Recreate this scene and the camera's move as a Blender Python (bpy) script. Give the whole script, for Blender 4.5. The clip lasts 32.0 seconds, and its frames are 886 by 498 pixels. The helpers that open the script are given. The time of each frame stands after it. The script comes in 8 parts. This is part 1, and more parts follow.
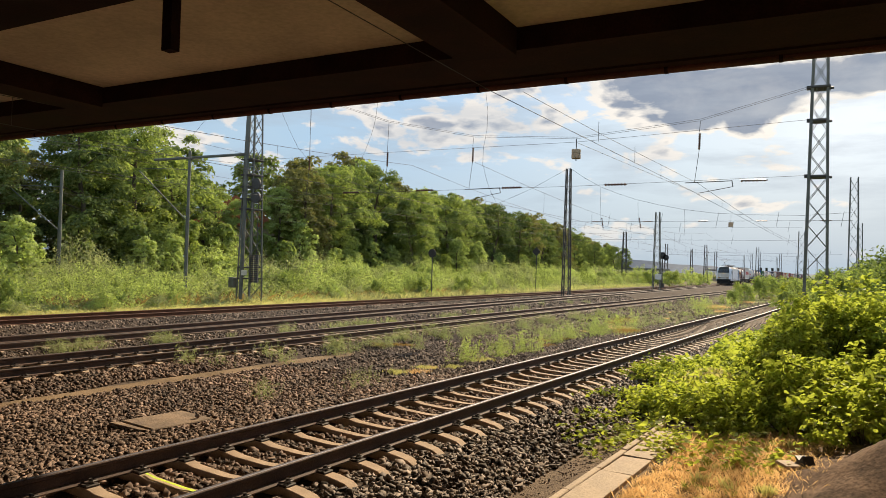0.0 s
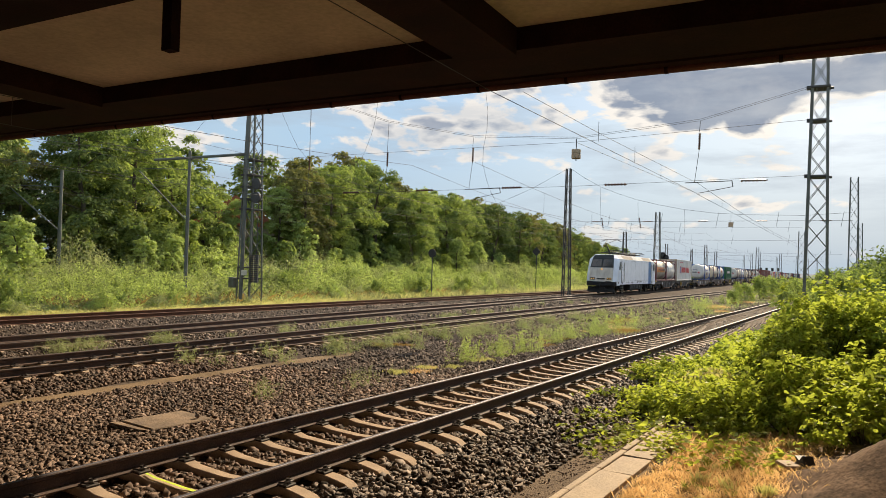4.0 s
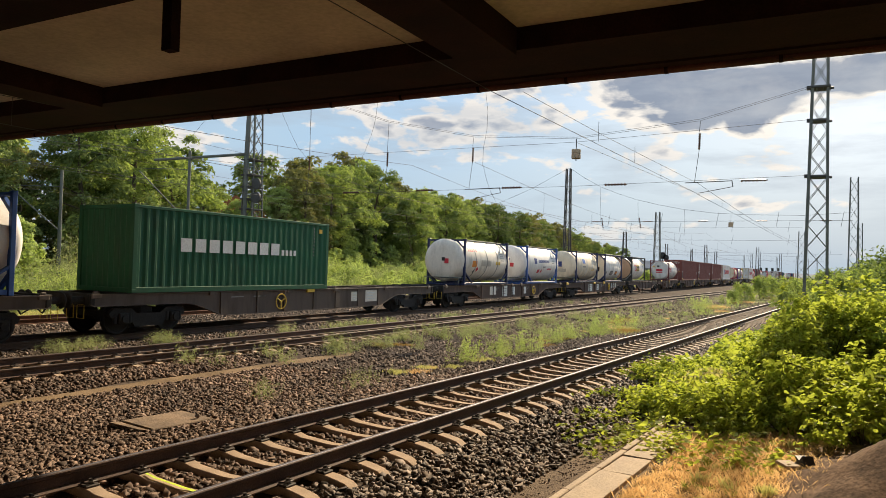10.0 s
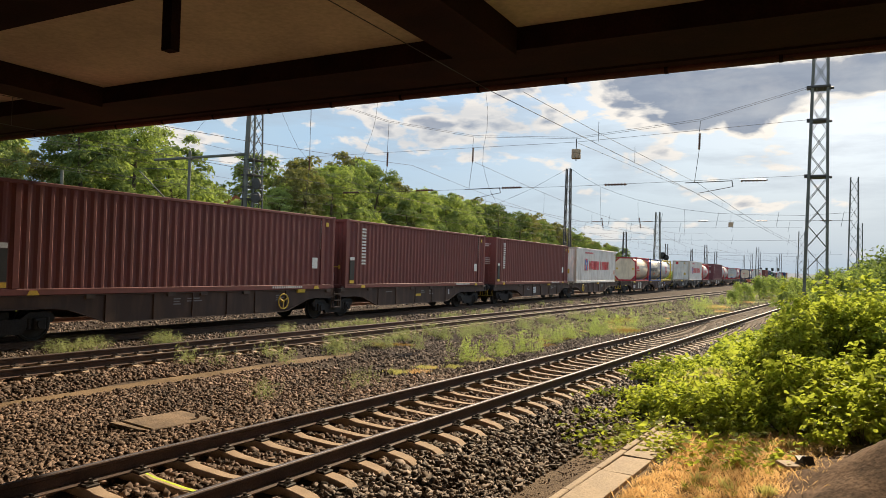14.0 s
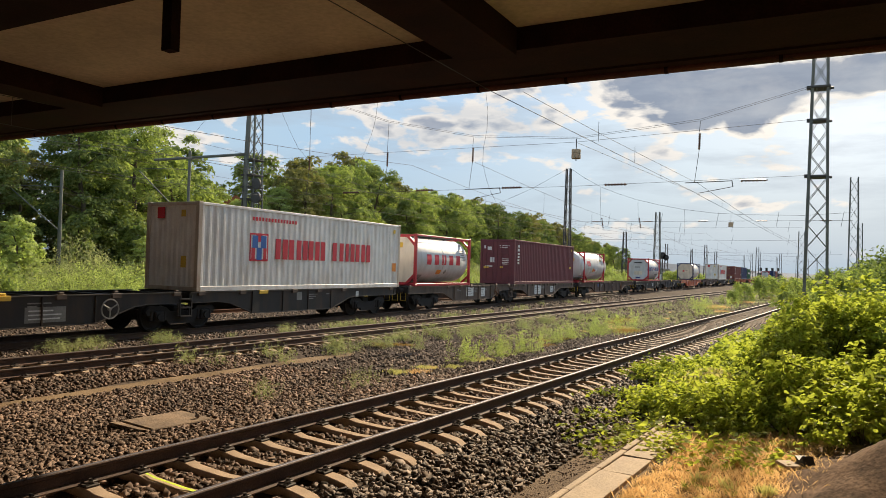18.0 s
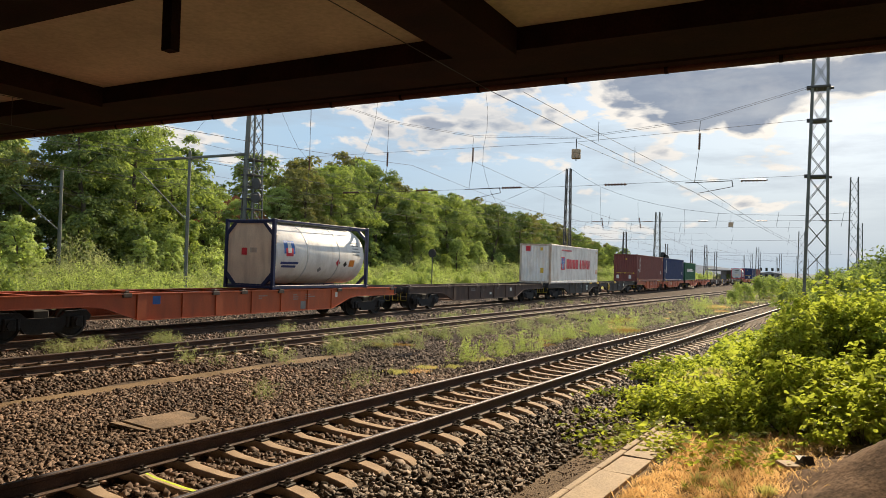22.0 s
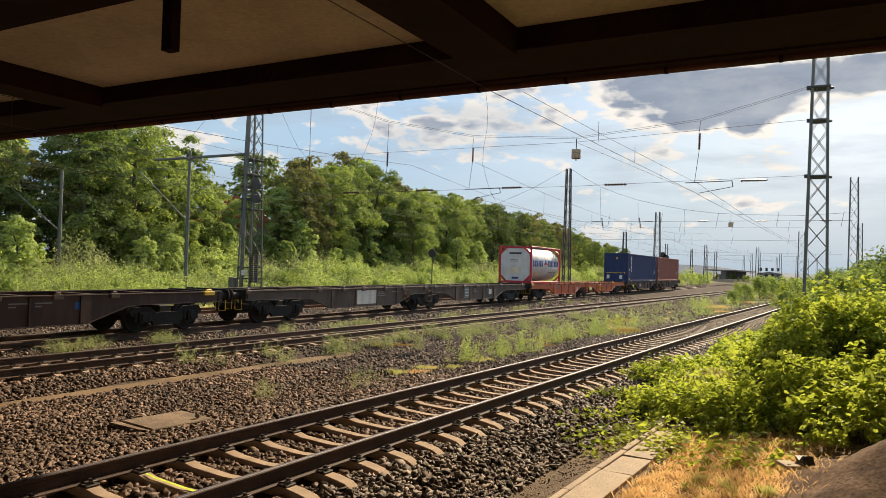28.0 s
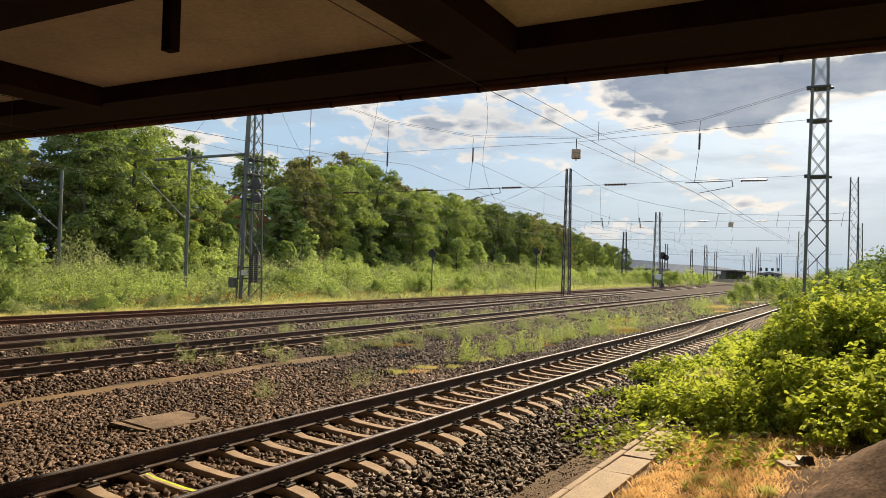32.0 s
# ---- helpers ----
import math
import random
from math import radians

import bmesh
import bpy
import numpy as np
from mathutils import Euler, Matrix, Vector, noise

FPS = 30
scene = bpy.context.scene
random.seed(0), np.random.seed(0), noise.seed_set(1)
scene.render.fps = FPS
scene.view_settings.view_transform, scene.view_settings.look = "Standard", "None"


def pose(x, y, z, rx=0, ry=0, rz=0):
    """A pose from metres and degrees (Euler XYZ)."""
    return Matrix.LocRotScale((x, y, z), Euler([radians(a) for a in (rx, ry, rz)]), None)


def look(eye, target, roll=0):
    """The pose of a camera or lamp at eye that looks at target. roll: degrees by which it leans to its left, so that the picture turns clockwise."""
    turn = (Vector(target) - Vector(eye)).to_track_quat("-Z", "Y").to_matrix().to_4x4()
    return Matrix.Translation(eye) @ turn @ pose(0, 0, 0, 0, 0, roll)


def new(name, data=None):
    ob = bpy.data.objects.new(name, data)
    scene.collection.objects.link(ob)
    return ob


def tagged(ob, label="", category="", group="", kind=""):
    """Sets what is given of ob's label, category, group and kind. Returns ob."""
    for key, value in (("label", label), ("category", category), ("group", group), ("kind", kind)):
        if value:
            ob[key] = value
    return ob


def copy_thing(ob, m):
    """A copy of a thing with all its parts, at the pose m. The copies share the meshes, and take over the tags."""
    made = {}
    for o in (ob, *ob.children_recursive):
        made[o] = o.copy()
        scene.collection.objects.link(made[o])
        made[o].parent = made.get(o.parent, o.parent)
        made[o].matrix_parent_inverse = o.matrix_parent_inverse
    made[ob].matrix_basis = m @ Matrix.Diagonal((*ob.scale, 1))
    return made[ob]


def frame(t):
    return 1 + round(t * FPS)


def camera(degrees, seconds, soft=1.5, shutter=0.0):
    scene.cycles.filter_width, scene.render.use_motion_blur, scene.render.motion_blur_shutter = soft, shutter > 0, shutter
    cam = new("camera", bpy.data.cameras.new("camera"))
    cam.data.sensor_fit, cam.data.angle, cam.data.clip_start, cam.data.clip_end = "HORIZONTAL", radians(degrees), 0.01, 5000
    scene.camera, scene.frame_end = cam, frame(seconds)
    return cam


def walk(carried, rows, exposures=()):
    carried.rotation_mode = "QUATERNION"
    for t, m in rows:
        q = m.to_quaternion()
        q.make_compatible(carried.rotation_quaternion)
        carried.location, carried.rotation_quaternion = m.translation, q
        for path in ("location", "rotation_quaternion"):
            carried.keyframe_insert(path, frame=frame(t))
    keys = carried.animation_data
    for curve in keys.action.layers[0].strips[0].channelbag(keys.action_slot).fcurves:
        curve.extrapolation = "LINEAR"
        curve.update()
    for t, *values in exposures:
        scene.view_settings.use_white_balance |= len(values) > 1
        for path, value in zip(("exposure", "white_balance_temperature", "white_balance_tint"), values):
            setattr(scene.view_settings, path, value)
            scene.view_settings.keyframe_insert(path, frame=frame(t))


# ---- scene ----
# ---- camera ----
cam = camera(64.05, 32.0, soft=0.6)
EYE = Vector((0.0, 0.0, 2.23))
VIEW = look(EYE, EYE + Vector((-4.740, 8.802, 0.2457)), 1.617)
walk(cam, [(0.0, VIEW), (32.0, VIEW)], exposures=[(0.0, 0.75, 7000, 10), (32.0, 0.75, 7000, 10)])

# ---- sun and sky ----
SUN_EL, SUN_AZ = 30.0, -2.0          # elevation; degrees to the left of the rails' direction
sun_dir = Vector((-math.sin(radians(SUN_AZ)) * math.cos(radians(SUN_EL)),
                  math.cos(radians(SUN_AZ)) * math.cos(radians(SUN_EL)), math.sin(radians(SUN_EL))))
sun_data = bpy.data.lights.new("sun", "SUN")
sun_data.energy, sun_data.angle, sun_data.color = 5.0, radians(0.6), (1.0, 0.85, 0.64)
sun = new("sun", sun_data)
sun.matrix_world = look((0, 0, 40), Vector((0, 0, 40)) - sun_dir)


def make_sky():
    world = bpy.data.worlds.new("sky")
    scene.world = world
    world.use_nodes = True
    nt = world.node_tree
    nt.nodes.clear()
    N, L = nt.nodes.new, nt.links.new
    out, bg = N("ShaderNodeOutputWorld"), N("ShaderNodeBackground")
    sky = N("ShaderNodeTexSky")
    sky.sky_type, sky.sun_disc = "NISHITA", False
    sky.sun_elevation, sky.sun_rotation = radians(SUN_EL), radians(-SUN_AZ)
    sky.air_density, sky.dust_density, sky.ozone_density = 1.0, 1.6, 1.5
    tc, sep = N("ShaderNodeTexCoord"), N("ShaderNodeSeparateXYZ")
    L(tc.outputs["Generated"], sep.inputs[0])

    def m(op, a, b=None, c=None):
        n = N("ShaderNodeMath")
        n.operation = op
        for i, v in enumerate((a, b, c)):
            if v is None:
                continue
            if isinstance(v, (int, float)):
                n.inputs[i].default_value = v
            else:
                L(v, n.inputs[i])
        return n.outputs[0]
    # clouds: noise over the dome, drawn out along the horizon
    comb = N("ShaderNodeMapping")
    comb.inputs["Scale"].default_value = (1.0, 1.0, 2.3)
    L(tc.outputs["Generated"], comb.inputs[0])

    def fbm(scale, detail, offset, rough=0.55, dist=0.0):
        mp = N("ShaderNodeMapping")
        mp.inputs["Location"].default_value = offset
        n = N("ShaderNodeTexNoise")
        n.inputs["Scale"].default_value, n.inputs["Detail"].default_value = scale, detail
        n.inputs["Roughness"].default_value, n.inputs["Distortion"].default_value = rough, dist
        L(comb.outputs[0], mp.inputs[0])
        L(mp.outputs[0], n.inputs["Vector"])
        return n.outputs[0]
    cover = fbm(7.0, 12.0, CLOUD_OFFSET, 0.64, 0.3)
    thick = fbm(7.0, 6.0, CLOUD_OFFSET, 0.58, 0.3)
    veil = fbm(2.2, 6.0, (7.1, 3.3, 2.0), 0.55, 0.4)

    def ramp(v, stops):
        r = N("ShaderNodeValToRGB")
        while len(r.color_ramp.elements) < len(stops):
            r.color_ramp.elements.new(0.5)
        for e, (p, c) in zip(r.color_ramp.elements, stops):
            e.position, e.color = p, (*c, 1)
        L(v, r.inputs[0])
        return r.outputs[0]

    def mix(f, a, b):
        n = N("ShaderNodeMixRGB")
        for i, v in ((0, f), (1, a), (2, b)):
            if isinstance(v, (tuple, float, int)):
                n.inputs[i].default_value = (*v, 1) if isinstance(v, tuple) else v
            else:
                L(v, n.inputs[i])
        return n.outputs[0]
    near_blob = None
    for c, size, gain in BIG_CLOUDS:
        blob = N("ShaderNodeVectorMath")
        blob.operation = "DISTANCE"
        L(comb.outputs[0], blob.inputs[0])
        blob.inputs[1].default_value = (c[0], c[1], c[2] * 2.3)
        g_ = m("MULTIPLY", m("MAXIMUM", m("SUBTRACT", 1.0, m("DIVIDE", blob.outputs["Value"], size)), 0.0), gain)
        near_blob = g_ if near_blob is None else m("ADD", near_blob, g_)
    # rounded heads on the clouds' edges
    puff = N("ShaderNodeTexVoronoi")
    puff.feature = "SMOOTH_F1"
    puff.inputs["Scale"].default_value, puff.inputs["Detail"].default_value, puff.inputs["Smoothness"].default_value = 15.0, 2.0, 0.35
    L(comb.outputs[0], puff.inputs["Vector"])
    heads = m("MULTIPLY", m("SUBTRACT", 0.42, puff.outputs["Distance"]), 0.26)
    mask = ramp(m("ADD", m("ADD", cover, near_blob), heads), [(0.442, (0, 0, 0)), (0.50, (1, 1, 1))])
    fleck = fbm(13.0, 8.0, (2.2, 5.1, 0.4), 0.6, 0.3)
    core = ramp(m("ADD", m("ADD", m("ADD", thick, near_blob), heads), m("MULTIPLY", m("SUBTRACT", fleck, 0.5), 0.30)), [(0.545, (0, 0, 0)), (0.655, (1, 1, 1))])
    thin = ramp(veil, [(0.44, (0, 0, 0)), (0.62, (1, 1, 1))])
    # clouds beside the sun are seen from their shaded side; those away from it are lit from the front
    dot = N("ShaderNodeVectorMath")
    dot.operation = "DOT_PRODUCT"
    L(tc.outputs["Generated"], dot.inputs[0])
    dot.inputs[1].default_value = sun_dir
    glow = m("POWER", m("MAXIMUM", dot.outputs["Value"], 0.0), 16.0)
    away = ramp(m("MULTIPLY_ADD", dot.outputs["Value"], -0.5, 0.5), [(0.22, (0, 0, 0)), (0.75, (1, 1, 1))])
    white = mix(away, mix(glow, (6.6, 6.4, 6.3), (9.4, 8.9, 8.0)), (16.5, 15.4, 14.2))
    grey = mix(away, mix(glow, (2.0, 2.4, 3.25), (1.5, 1.95, 2.75)), (9.4, 9.2, 9.4))
    grey = mix(ramp(fleck, [(0.42, (0, 0, 0)), (0.70, (0.20, 0.20, 0.20))]), grey, white)
    cloud = mix(core, white, grey)
    haze = ramp(sep.outputs[2], [(0.0, (1, 1, 1)), (0.17, (0, 0, 0))])
    base = mix(0.75, sky.outputs[0], (2.5, 4.2, 6.3))
    base = mix(haze, base, (3.2, 4.1, 5.2))
    base = mix(m("MULTIPLY", thin, 0.28), base, mix(glow, (4.4, 5.5, 6.4), (5.7, 6.3, 6.6)))
    base = mix(m("MULTIPLY", m("POWER", m("MAXIMUM", dot.outputs["Value"], 0.0), 20.0), 0.15), base, (7.8, 7.7, 7.3))
    # thin grey-blue bands low in the sky
    flat = N("ShaderNodeMapping")
    flat.inputs["Scale"].default_value = (1.6, 1.6, 9.0)
    L(tc.outputs["Generated"], flat.inputs[0])
    band = N("ShaderNodeTexNoise")
    band.inputs["Scale"].default_value, band.inputs["Detail"].default_value, band.inputs["Roughness"].default_value = 3.2, 8.0, 0.6
    L(flat.outputs[0], band.inputs["Vector"])
    bands = m("MULTIPLY", ramp(band.outputs[0], [(0.46, (0, 0, 0)), (0.62, (0.42, 0.42, 0.42))]), ramp(sep.outputs[2], [(0.03, (0, 0, 0)), (0.10, (1, 1, 1)), (0.20, (1, 1, 1)), (0.34, (0, 0, 0))]))
    low = ramp(sep.outputs[2], [(0.01, (0, 0, 0)), (0.07, (0.9, 0.9, 0.9))])
    final = mix(bands, mix(m("MULTIPLY", mask, low), base, cloud), mix(glow, (3.1, 3.75, 4.7), (4.6, 5.0, 5.5)))
    L(final, bg.inputs["Color"])
    bg.inputs["Strength"].default_value = SKY_STRENGTH
    L(bg.outputs[0], out.inputs["Surface"])


CLOUD_OFFSET = (4.3, 1.2, 0.0)
BIG_CLOUDS = (((-0.175, 0.957, 0.232), 0.16, 0.44), ((-0.088, 0.970, 0.228), 0.14, 0.46), ((0.062, 0.967, 0.248), 0.11, 0.46), ((0.004, 0.9816, 0.196), 0.09, -0.40), ((-0.4184, 0.8708, 0.2583), 0.25, 0.10), ((-0.62, 0.75, 0.22), 0.30, 0.10))
SKY_STRENGTH = 0.080
make_sky()


# ---- materials ----
def mat(name, col, rough=0.7, metal=0.0, var=0.25, scale=2.0, fine=30.0, fvar=0.15, bump=0.0, tint=None, spec=0.4,
        stretch=(1, 1, 1), island=0.0, glow=0.0):
    m = bpy.data.materials.new(name)
    m.use_nodes = True
    nt = m.node_tree
    N, L = nt.nodes.new, nt.links.new
    b = nt.nodes["Principled BSDF"]
    b.inputs["Roughness"].default_value, b.inputs["Metallic"].default_value = rough, metal
    b.inputs["Specular IOR Level"].default_value = spec
    tc, mp = N("ShaderNodeTexCoord"), N("ShaderNodeMapping")
    mp.inputs["Scale"].default_value = stretch
    L(tc.outputs["Object"], mp.inputs[0])
    n1, n2 = N("ShaderNodeTexNoise"), N("ShaderNodeTexNoise")
    for n, s in ((n1, scale), (n2, fine)):
        n.inputs["Scale"].default_value, n.inputs["Detail"].default_value = s, 5.0
        L(mp.outputs[0], n.inputs["Vector"])
    r1 = N("ShaderNodeValToRGB")
    dark = tuple(c * (1 - var) for c in col) if tint is None else tint
    r1.color_ramp.elements[0].position, r1.color_ramp.elements[1].position = 0.36, 0.62
    r1.color_ramp.elements[0].color, r1.color_ramp.elements[1].color = (*dark, 1), (*col, 1)
    L(n1.outputs[0], r1.inputs[0])
    r2 = N("ShaderNodeMapRange")
    r2.inputs["From Min"].default_value, r2.inputs["From Max"].default_value = 0.3, 0.7
    r2.inputs["To Min"].default_value, r2.inputs["To Max"].default_value = 1 - fvar, 1 + fvar
    L(n2.outputs[0], r2.inputs[0])
    mul = N("ShaderNodeVectorMath")
    mul.operation = "SCALE"
    L(r1.outputs[0], mul.inputs[0])
    L(r2.outputs[0], mul.inputs["Scale"])
    last = mul.outputs[0]
    if island:
        g, r3 = N("ShaderNodeNewGeometry"), N("ShaderNodeMapRange")
        r3.inputs["To Min"].default_value, r3.inputs["To Max"].default_value = 1 - island, 1 + island
        L(g.outputs["Random Per Island"], r3.inputs[0])
        mul2 = N("ShaderNodeVectorMath")
        mul2.operation = "SCALE"
        L(last, mul2.inputs[0])
        L(r3.outputs[0], mul2.inputs["Scale"])
        last = mul2.outputs[0]
    L(last, b.inputs["Base Color"])
    rr = N("ShaderNodeMapRange")
    rr.inputs["To Min"].default_value, rr.inputs["To Max"].default_value = max(0.05, rough - 0.12), min(1, rough + 0.12)
    L(n1.outputs[0], rr.inputs[0])
    L(rr.outputs[0], b.inputs["Roughness"])
    if bump:
        bp = N("ShaderNodeBump")
        bp.inputs["Strength"].default_value, bp.inputs["Distance"].default_value = bump, 0.02
        L(n2.outputs[0], bp.inputs["Height"])
        L(bp.outputs[0], b.inputs["Normal"])
    if glow:
        b.inputs["Emission Color"].default_value = (*col, 1)
        b.inputs["Emission Strength"].default_value = glow
    return m


def leaf_mat(name, col, col2, through_light=0.5, rough=0.5, sheen=0.01, warm=(1.25, 1.2, 0.55)):
    """Leaves: diffuse, gloss and light that shines through, varied from leaf to leaf and from plant to plant."""
    m = bpy.data.materials.new(name)
    m.use_nodes = True
    nt = m.node_tree
    nt.nodes.clear()
    N, L = nt.nodes.new, nt.links.new
    out = N("ShaderNodeOutputMaterial")
    g, oi, tc = N("ShaderNodeNewGeometry"), N("ShaderNodeObjectInfo"), N("ShaderNodeTexCoord")
    no = N("ShaderNodeTexNoise")
    no.inputs["Scale"].default_value, no.inputs["Detail"].default_value = 0.55, 3.0
    L(tc.outputs["Object"], no.inputs["Vector"])
    a1, a2 = N("ShaderNodeMath"), N("ShaderNodeMath")
    a1.operation, a2.operation = "MULTIPLY_ADD", "MULTIPLY_ADD"
    L(g.outputs["Random Per Island"], a1.inputs[0])
    a1.inputs[1].default_value = 0.5
    L(no.outputs[0], a1.inputs[2])
    L(oi.outputs["Random"], a2.inputs[0])
    a2.inputs[1].default_value = 0.35
    L(a1.outputs[0], a2.inputs[2])
    r = N("ShaderNodeValToRGB")
    r.color_ramp.elements[0].position, r.color_ramp.elements[1].position = 0.35, 1.15
    r.color_ramp.elements[0].color, r.color_ramp.elements[1].color = (*col, 1), (*col2, 1)
    r.color_ramp.elements[1].position = 1.0
    L(a2.outputs[0], r.inputs[0])
    d, t, gl = N("ShaderNodeBsdfDiffuse"), N("ShaderNodeBsdfTranslucent"), N("ShaderNodeBsdfGlossy")
    gl.inputs["Roughness"].default_value = rough
    tcol = N("ShaderNodeMixRGB")
    tcol.blend_type = "MULTIPLY"
    tcol.inputs[0].default_value = 1.0
    tcol.inputs[2].default_value = (*warm, 1)
    L(r.outputs[0], tcol.inputs[1])
    L(r.outputs[0], d.inputs[0])
    L(tcol.outputs[0], t.inputs[0])
    m1, m2 = N("ShaderNodeMixShader"), N("ShaderNodeMixShader")
    m1.inputs[0].default_value = through_light
    L(d.outputs[0], m1.inputs[1])
    L(t.outputs[0], m1.inputs[2])
    m2.inputs[0].default_value = sheen
    L(m1.outputs[0], m2.inputs[1])
    L(gl.outputs[0], m2.inputs[2])
    L(m2.outputs[0], out.inputs[0])
    return m


M = {}
M["ballast"] = mat("ballast", (0.100, 0.077, 0.062), 0.95, var=0.35, scale=0.7, fine=14, fvar=0.5, bump=0.3, island=0.0, spec=0.02)
M["stone"] = mat("stone", (0.205, 0.153, 0.118), 0.8, var=0.45, scale=0.6, fine=25, fvar=0.3, island=0.75, spec=0.15)
M["stone_red"] = mat("stone_red", (0.178, 0.121, 0.090), 0.8, var=0.4, scale=0.6, fine=25, fvar=0.3, island=0.7, spec=0.15)
M["stone_dark"] = mat("stone_dark", (0.185, 0.145, 0.117), 0.75, var=0.35, scale=0.5, fine=25, fvar=0.3, island=0.75, spec=0.15)
M["dry_soil"] = mat("dry_soil", (0.40, 0.265, 0.155), 0.95, var=0.35, scale=1.6, fine=30, fvar=0.35, bump=0.6, spec=0.05)
M["sand"] = mat("sand", (0.25, 0.175, 0.11), 0.95, var=0.25, scale=1.2, fine=40, fvar=0.3, bump=0.5, spec=0.05)
M["earth"] = mat("earth", (0.21, 0.140, 0.098), 0.95, var=0.45, scale=3.0, fine=26, fvar=0.45, bump=0.35, spec=0.03)
M["soil_green"] = mat("soil_green", (0.10, 0.10, 0.04), 0.95, var=0.4, scale=0.35, fine=6, fvar=0.4, bump=0.6, tint=(0.12, 0.095, 0.05), spec=0.05)
M["concrete_sleeper"] = mat("concrete_sleeper", (0.47, 0.345, 0.245), 0.85, var=0.25, scale=3, fine=50, fvar=0.12, bump=0.25, spec=0.15)
M["rail_side"] = mat("rail_side", (0.105, 0.062, 0.045), 0.8, var=0.3, scale=4, fine=60, fvar=0.25, bump=0.2)
M["rail_rust"] = mat("rail_rust", (0.14, 0.06, 0.032), 0.85, var=0.3, scale=4, fine=60, fvar=0.25, bump=0.2)
M["rail_head"] = mat("rail_head", (0.17, 0.155, 0.17), 0.58, metal=0.8, var=0.15, scale=3, fine=90, fvar=0.1)
M["rail_dull"] = mat("rail_dull", (0.11, 0.09, 0.08), 0.6, metal=0.4, var=0.2, scale=3, fine=90, fvar=0.1)
M["clip"] = mat("clip", (0.05, 0.036, 0.028), 0.7, var=0.3)
M["girder"] = mat("girder", (0.036, 0.0155, 0.0115), 0.9, var=0.4, scale=1.0, fine=25, fvar=0.2, bump=0.15, spec=0.1)
M["pipe_red"] = mat("pipe_red", (0.13, 0.040, 0.024), 0.7, var=0.4, scale=1.5, fine=25, fvar=0.25)
M["deck_concrete"] = mat("deck_concrete", (0.57, 0.45, 0.32), 0.9, var=0.22, scale=0.5, fine=9, fvar=0.12, bump=0.2)
M["kerb"] = mat("kerb", (0.50, 0.38, 0.265), 0.9, var=0.25, scale=2, fine=30, fvar=0.15, bump=0.3)
M["steel_grey"] = mat("steel_grey", (0.14, 0.15, 0.135), 0.6, var=0.3, scale=1.5, fine=30, fvar=0.15)
M["steel_dark"] = mat("steel_dark", (0.07, 0.07, 0.07), 0.65, var=0.3, scale=1.5, fine=30)
M["wire"] = mat("wire", (0.085, 0.082, 0.080), 0.8, var=0.1, spec=0.2)
M["insulator"] = mat("insulator", (0.11, 0.055, 0.04), 0.35, var=0.2)
M["wagon_black"] = mat("wagon_black", (0.028, 0.026, 0.026), 0.85, var=0.3, scale=3, fine=25, fvar=0.3)
M["white_paint"] = mat("white_paint", (0.72, 0.72, 0.70), 0.5, var=0.12, scale=2, fine=20)
M["yellow_paint"] = mat("yellow_paint", (0.72, 0.47, 0.06), 0.55, var=0.15, scale=3)
M["orange_paint"] = mat("orange_paint", (0.72, 0.24, 0.03), 0.5, var=0.12, scale=3)
M["red_paint"] = mat("red_paint", (0.60, 0.035, 0.055), 0.5, var=0.12, scale=3)
M["blue_paint"] = mat("blue_paint", (0.03, 0.13, 0.42), 0.5, var=0.12, scale=3)
M["navy_paint"] = mat("navy_paint", (0.025, 0.045, 0.19), 0.5, var=0.12, scale=3)
M["black_paint"] = mat("black_paint", (0.03, 0.03, 0.03), 0.6, var=0.2, scale=3)
M["grey_paint"] = mat("grey_paint", (0.28, 0.27, 0.26), 0.6, var=0.25, scale=3)
M["lime_paint"] = mat("lime_paint", (0.62, 0.80, 0.06), 0.7, var=0.2, scale=9)
# distance haze put into the colour of the far canopy and buildings
M["haze_grey"] = mat("haze_grey", (0.22, 0.215, 0.22), 0.9, var=0.15, spec=0.05)
M["glass_dark"] = mat("glass_dark", (0.012, 0.014, 0.016), 0.06, var=0.1, spec=0.9)
M["bark"] = mat("bark", (0.11, 0.085, 0.06), 0.95, var=0.35, scale=3, fine=20, fvar=0.3, bump=0.6)
M["leaf_tree"] = leaf_mat("leaf_tree", (0.052, 0.090, 0.033), (0.37, 0.43, 0.16), 0.47, warm=(1.08, 1.16, 0.58))
M["leaf_dark"] = leaf_mat("leaf_dark", (0.036, 0.066, 0.027), (0.215, 0.265, 0.10), 0.42, warm=(1.05, 1.14, 0.6))
M["leaf_olive"] = leaf_mat("leaf_olive", (0.062, 0.070, 0.031), (0.25, 0.25, 0.105), 0.44, warm=(1.1, 1.08, 0.6))
M["leaf_shrub"] = leaf_mat("leaf_shrub", (0.14, 0.19, 0.075), (0.48, 0.55, 0.23), 0.50, warm=(1.08, 1.15, 0.65))
M["leaf_vine"] = leaf_mat("leaf_vine", (0.056, 0.098, 0.020), (0.44, 0.50, 0.12), 0.50, 0.45, 0.02, warm=(1.15, 1.13, 0.6))
M["leaf_weed"] = leaf_mat("leaf_weed", (0.14, 0.17, 0.085), (0.38, 0.41, 0.23), 0.5, warm=(1.08, 1.12, 0.75))
M["grass_dry"] = leaf_mat("grass_dry", (0.52, 0.36, 0.21), (0.74, 0.56, 0.35), 0.55, warm=(1.15, 1.0, 0.7))
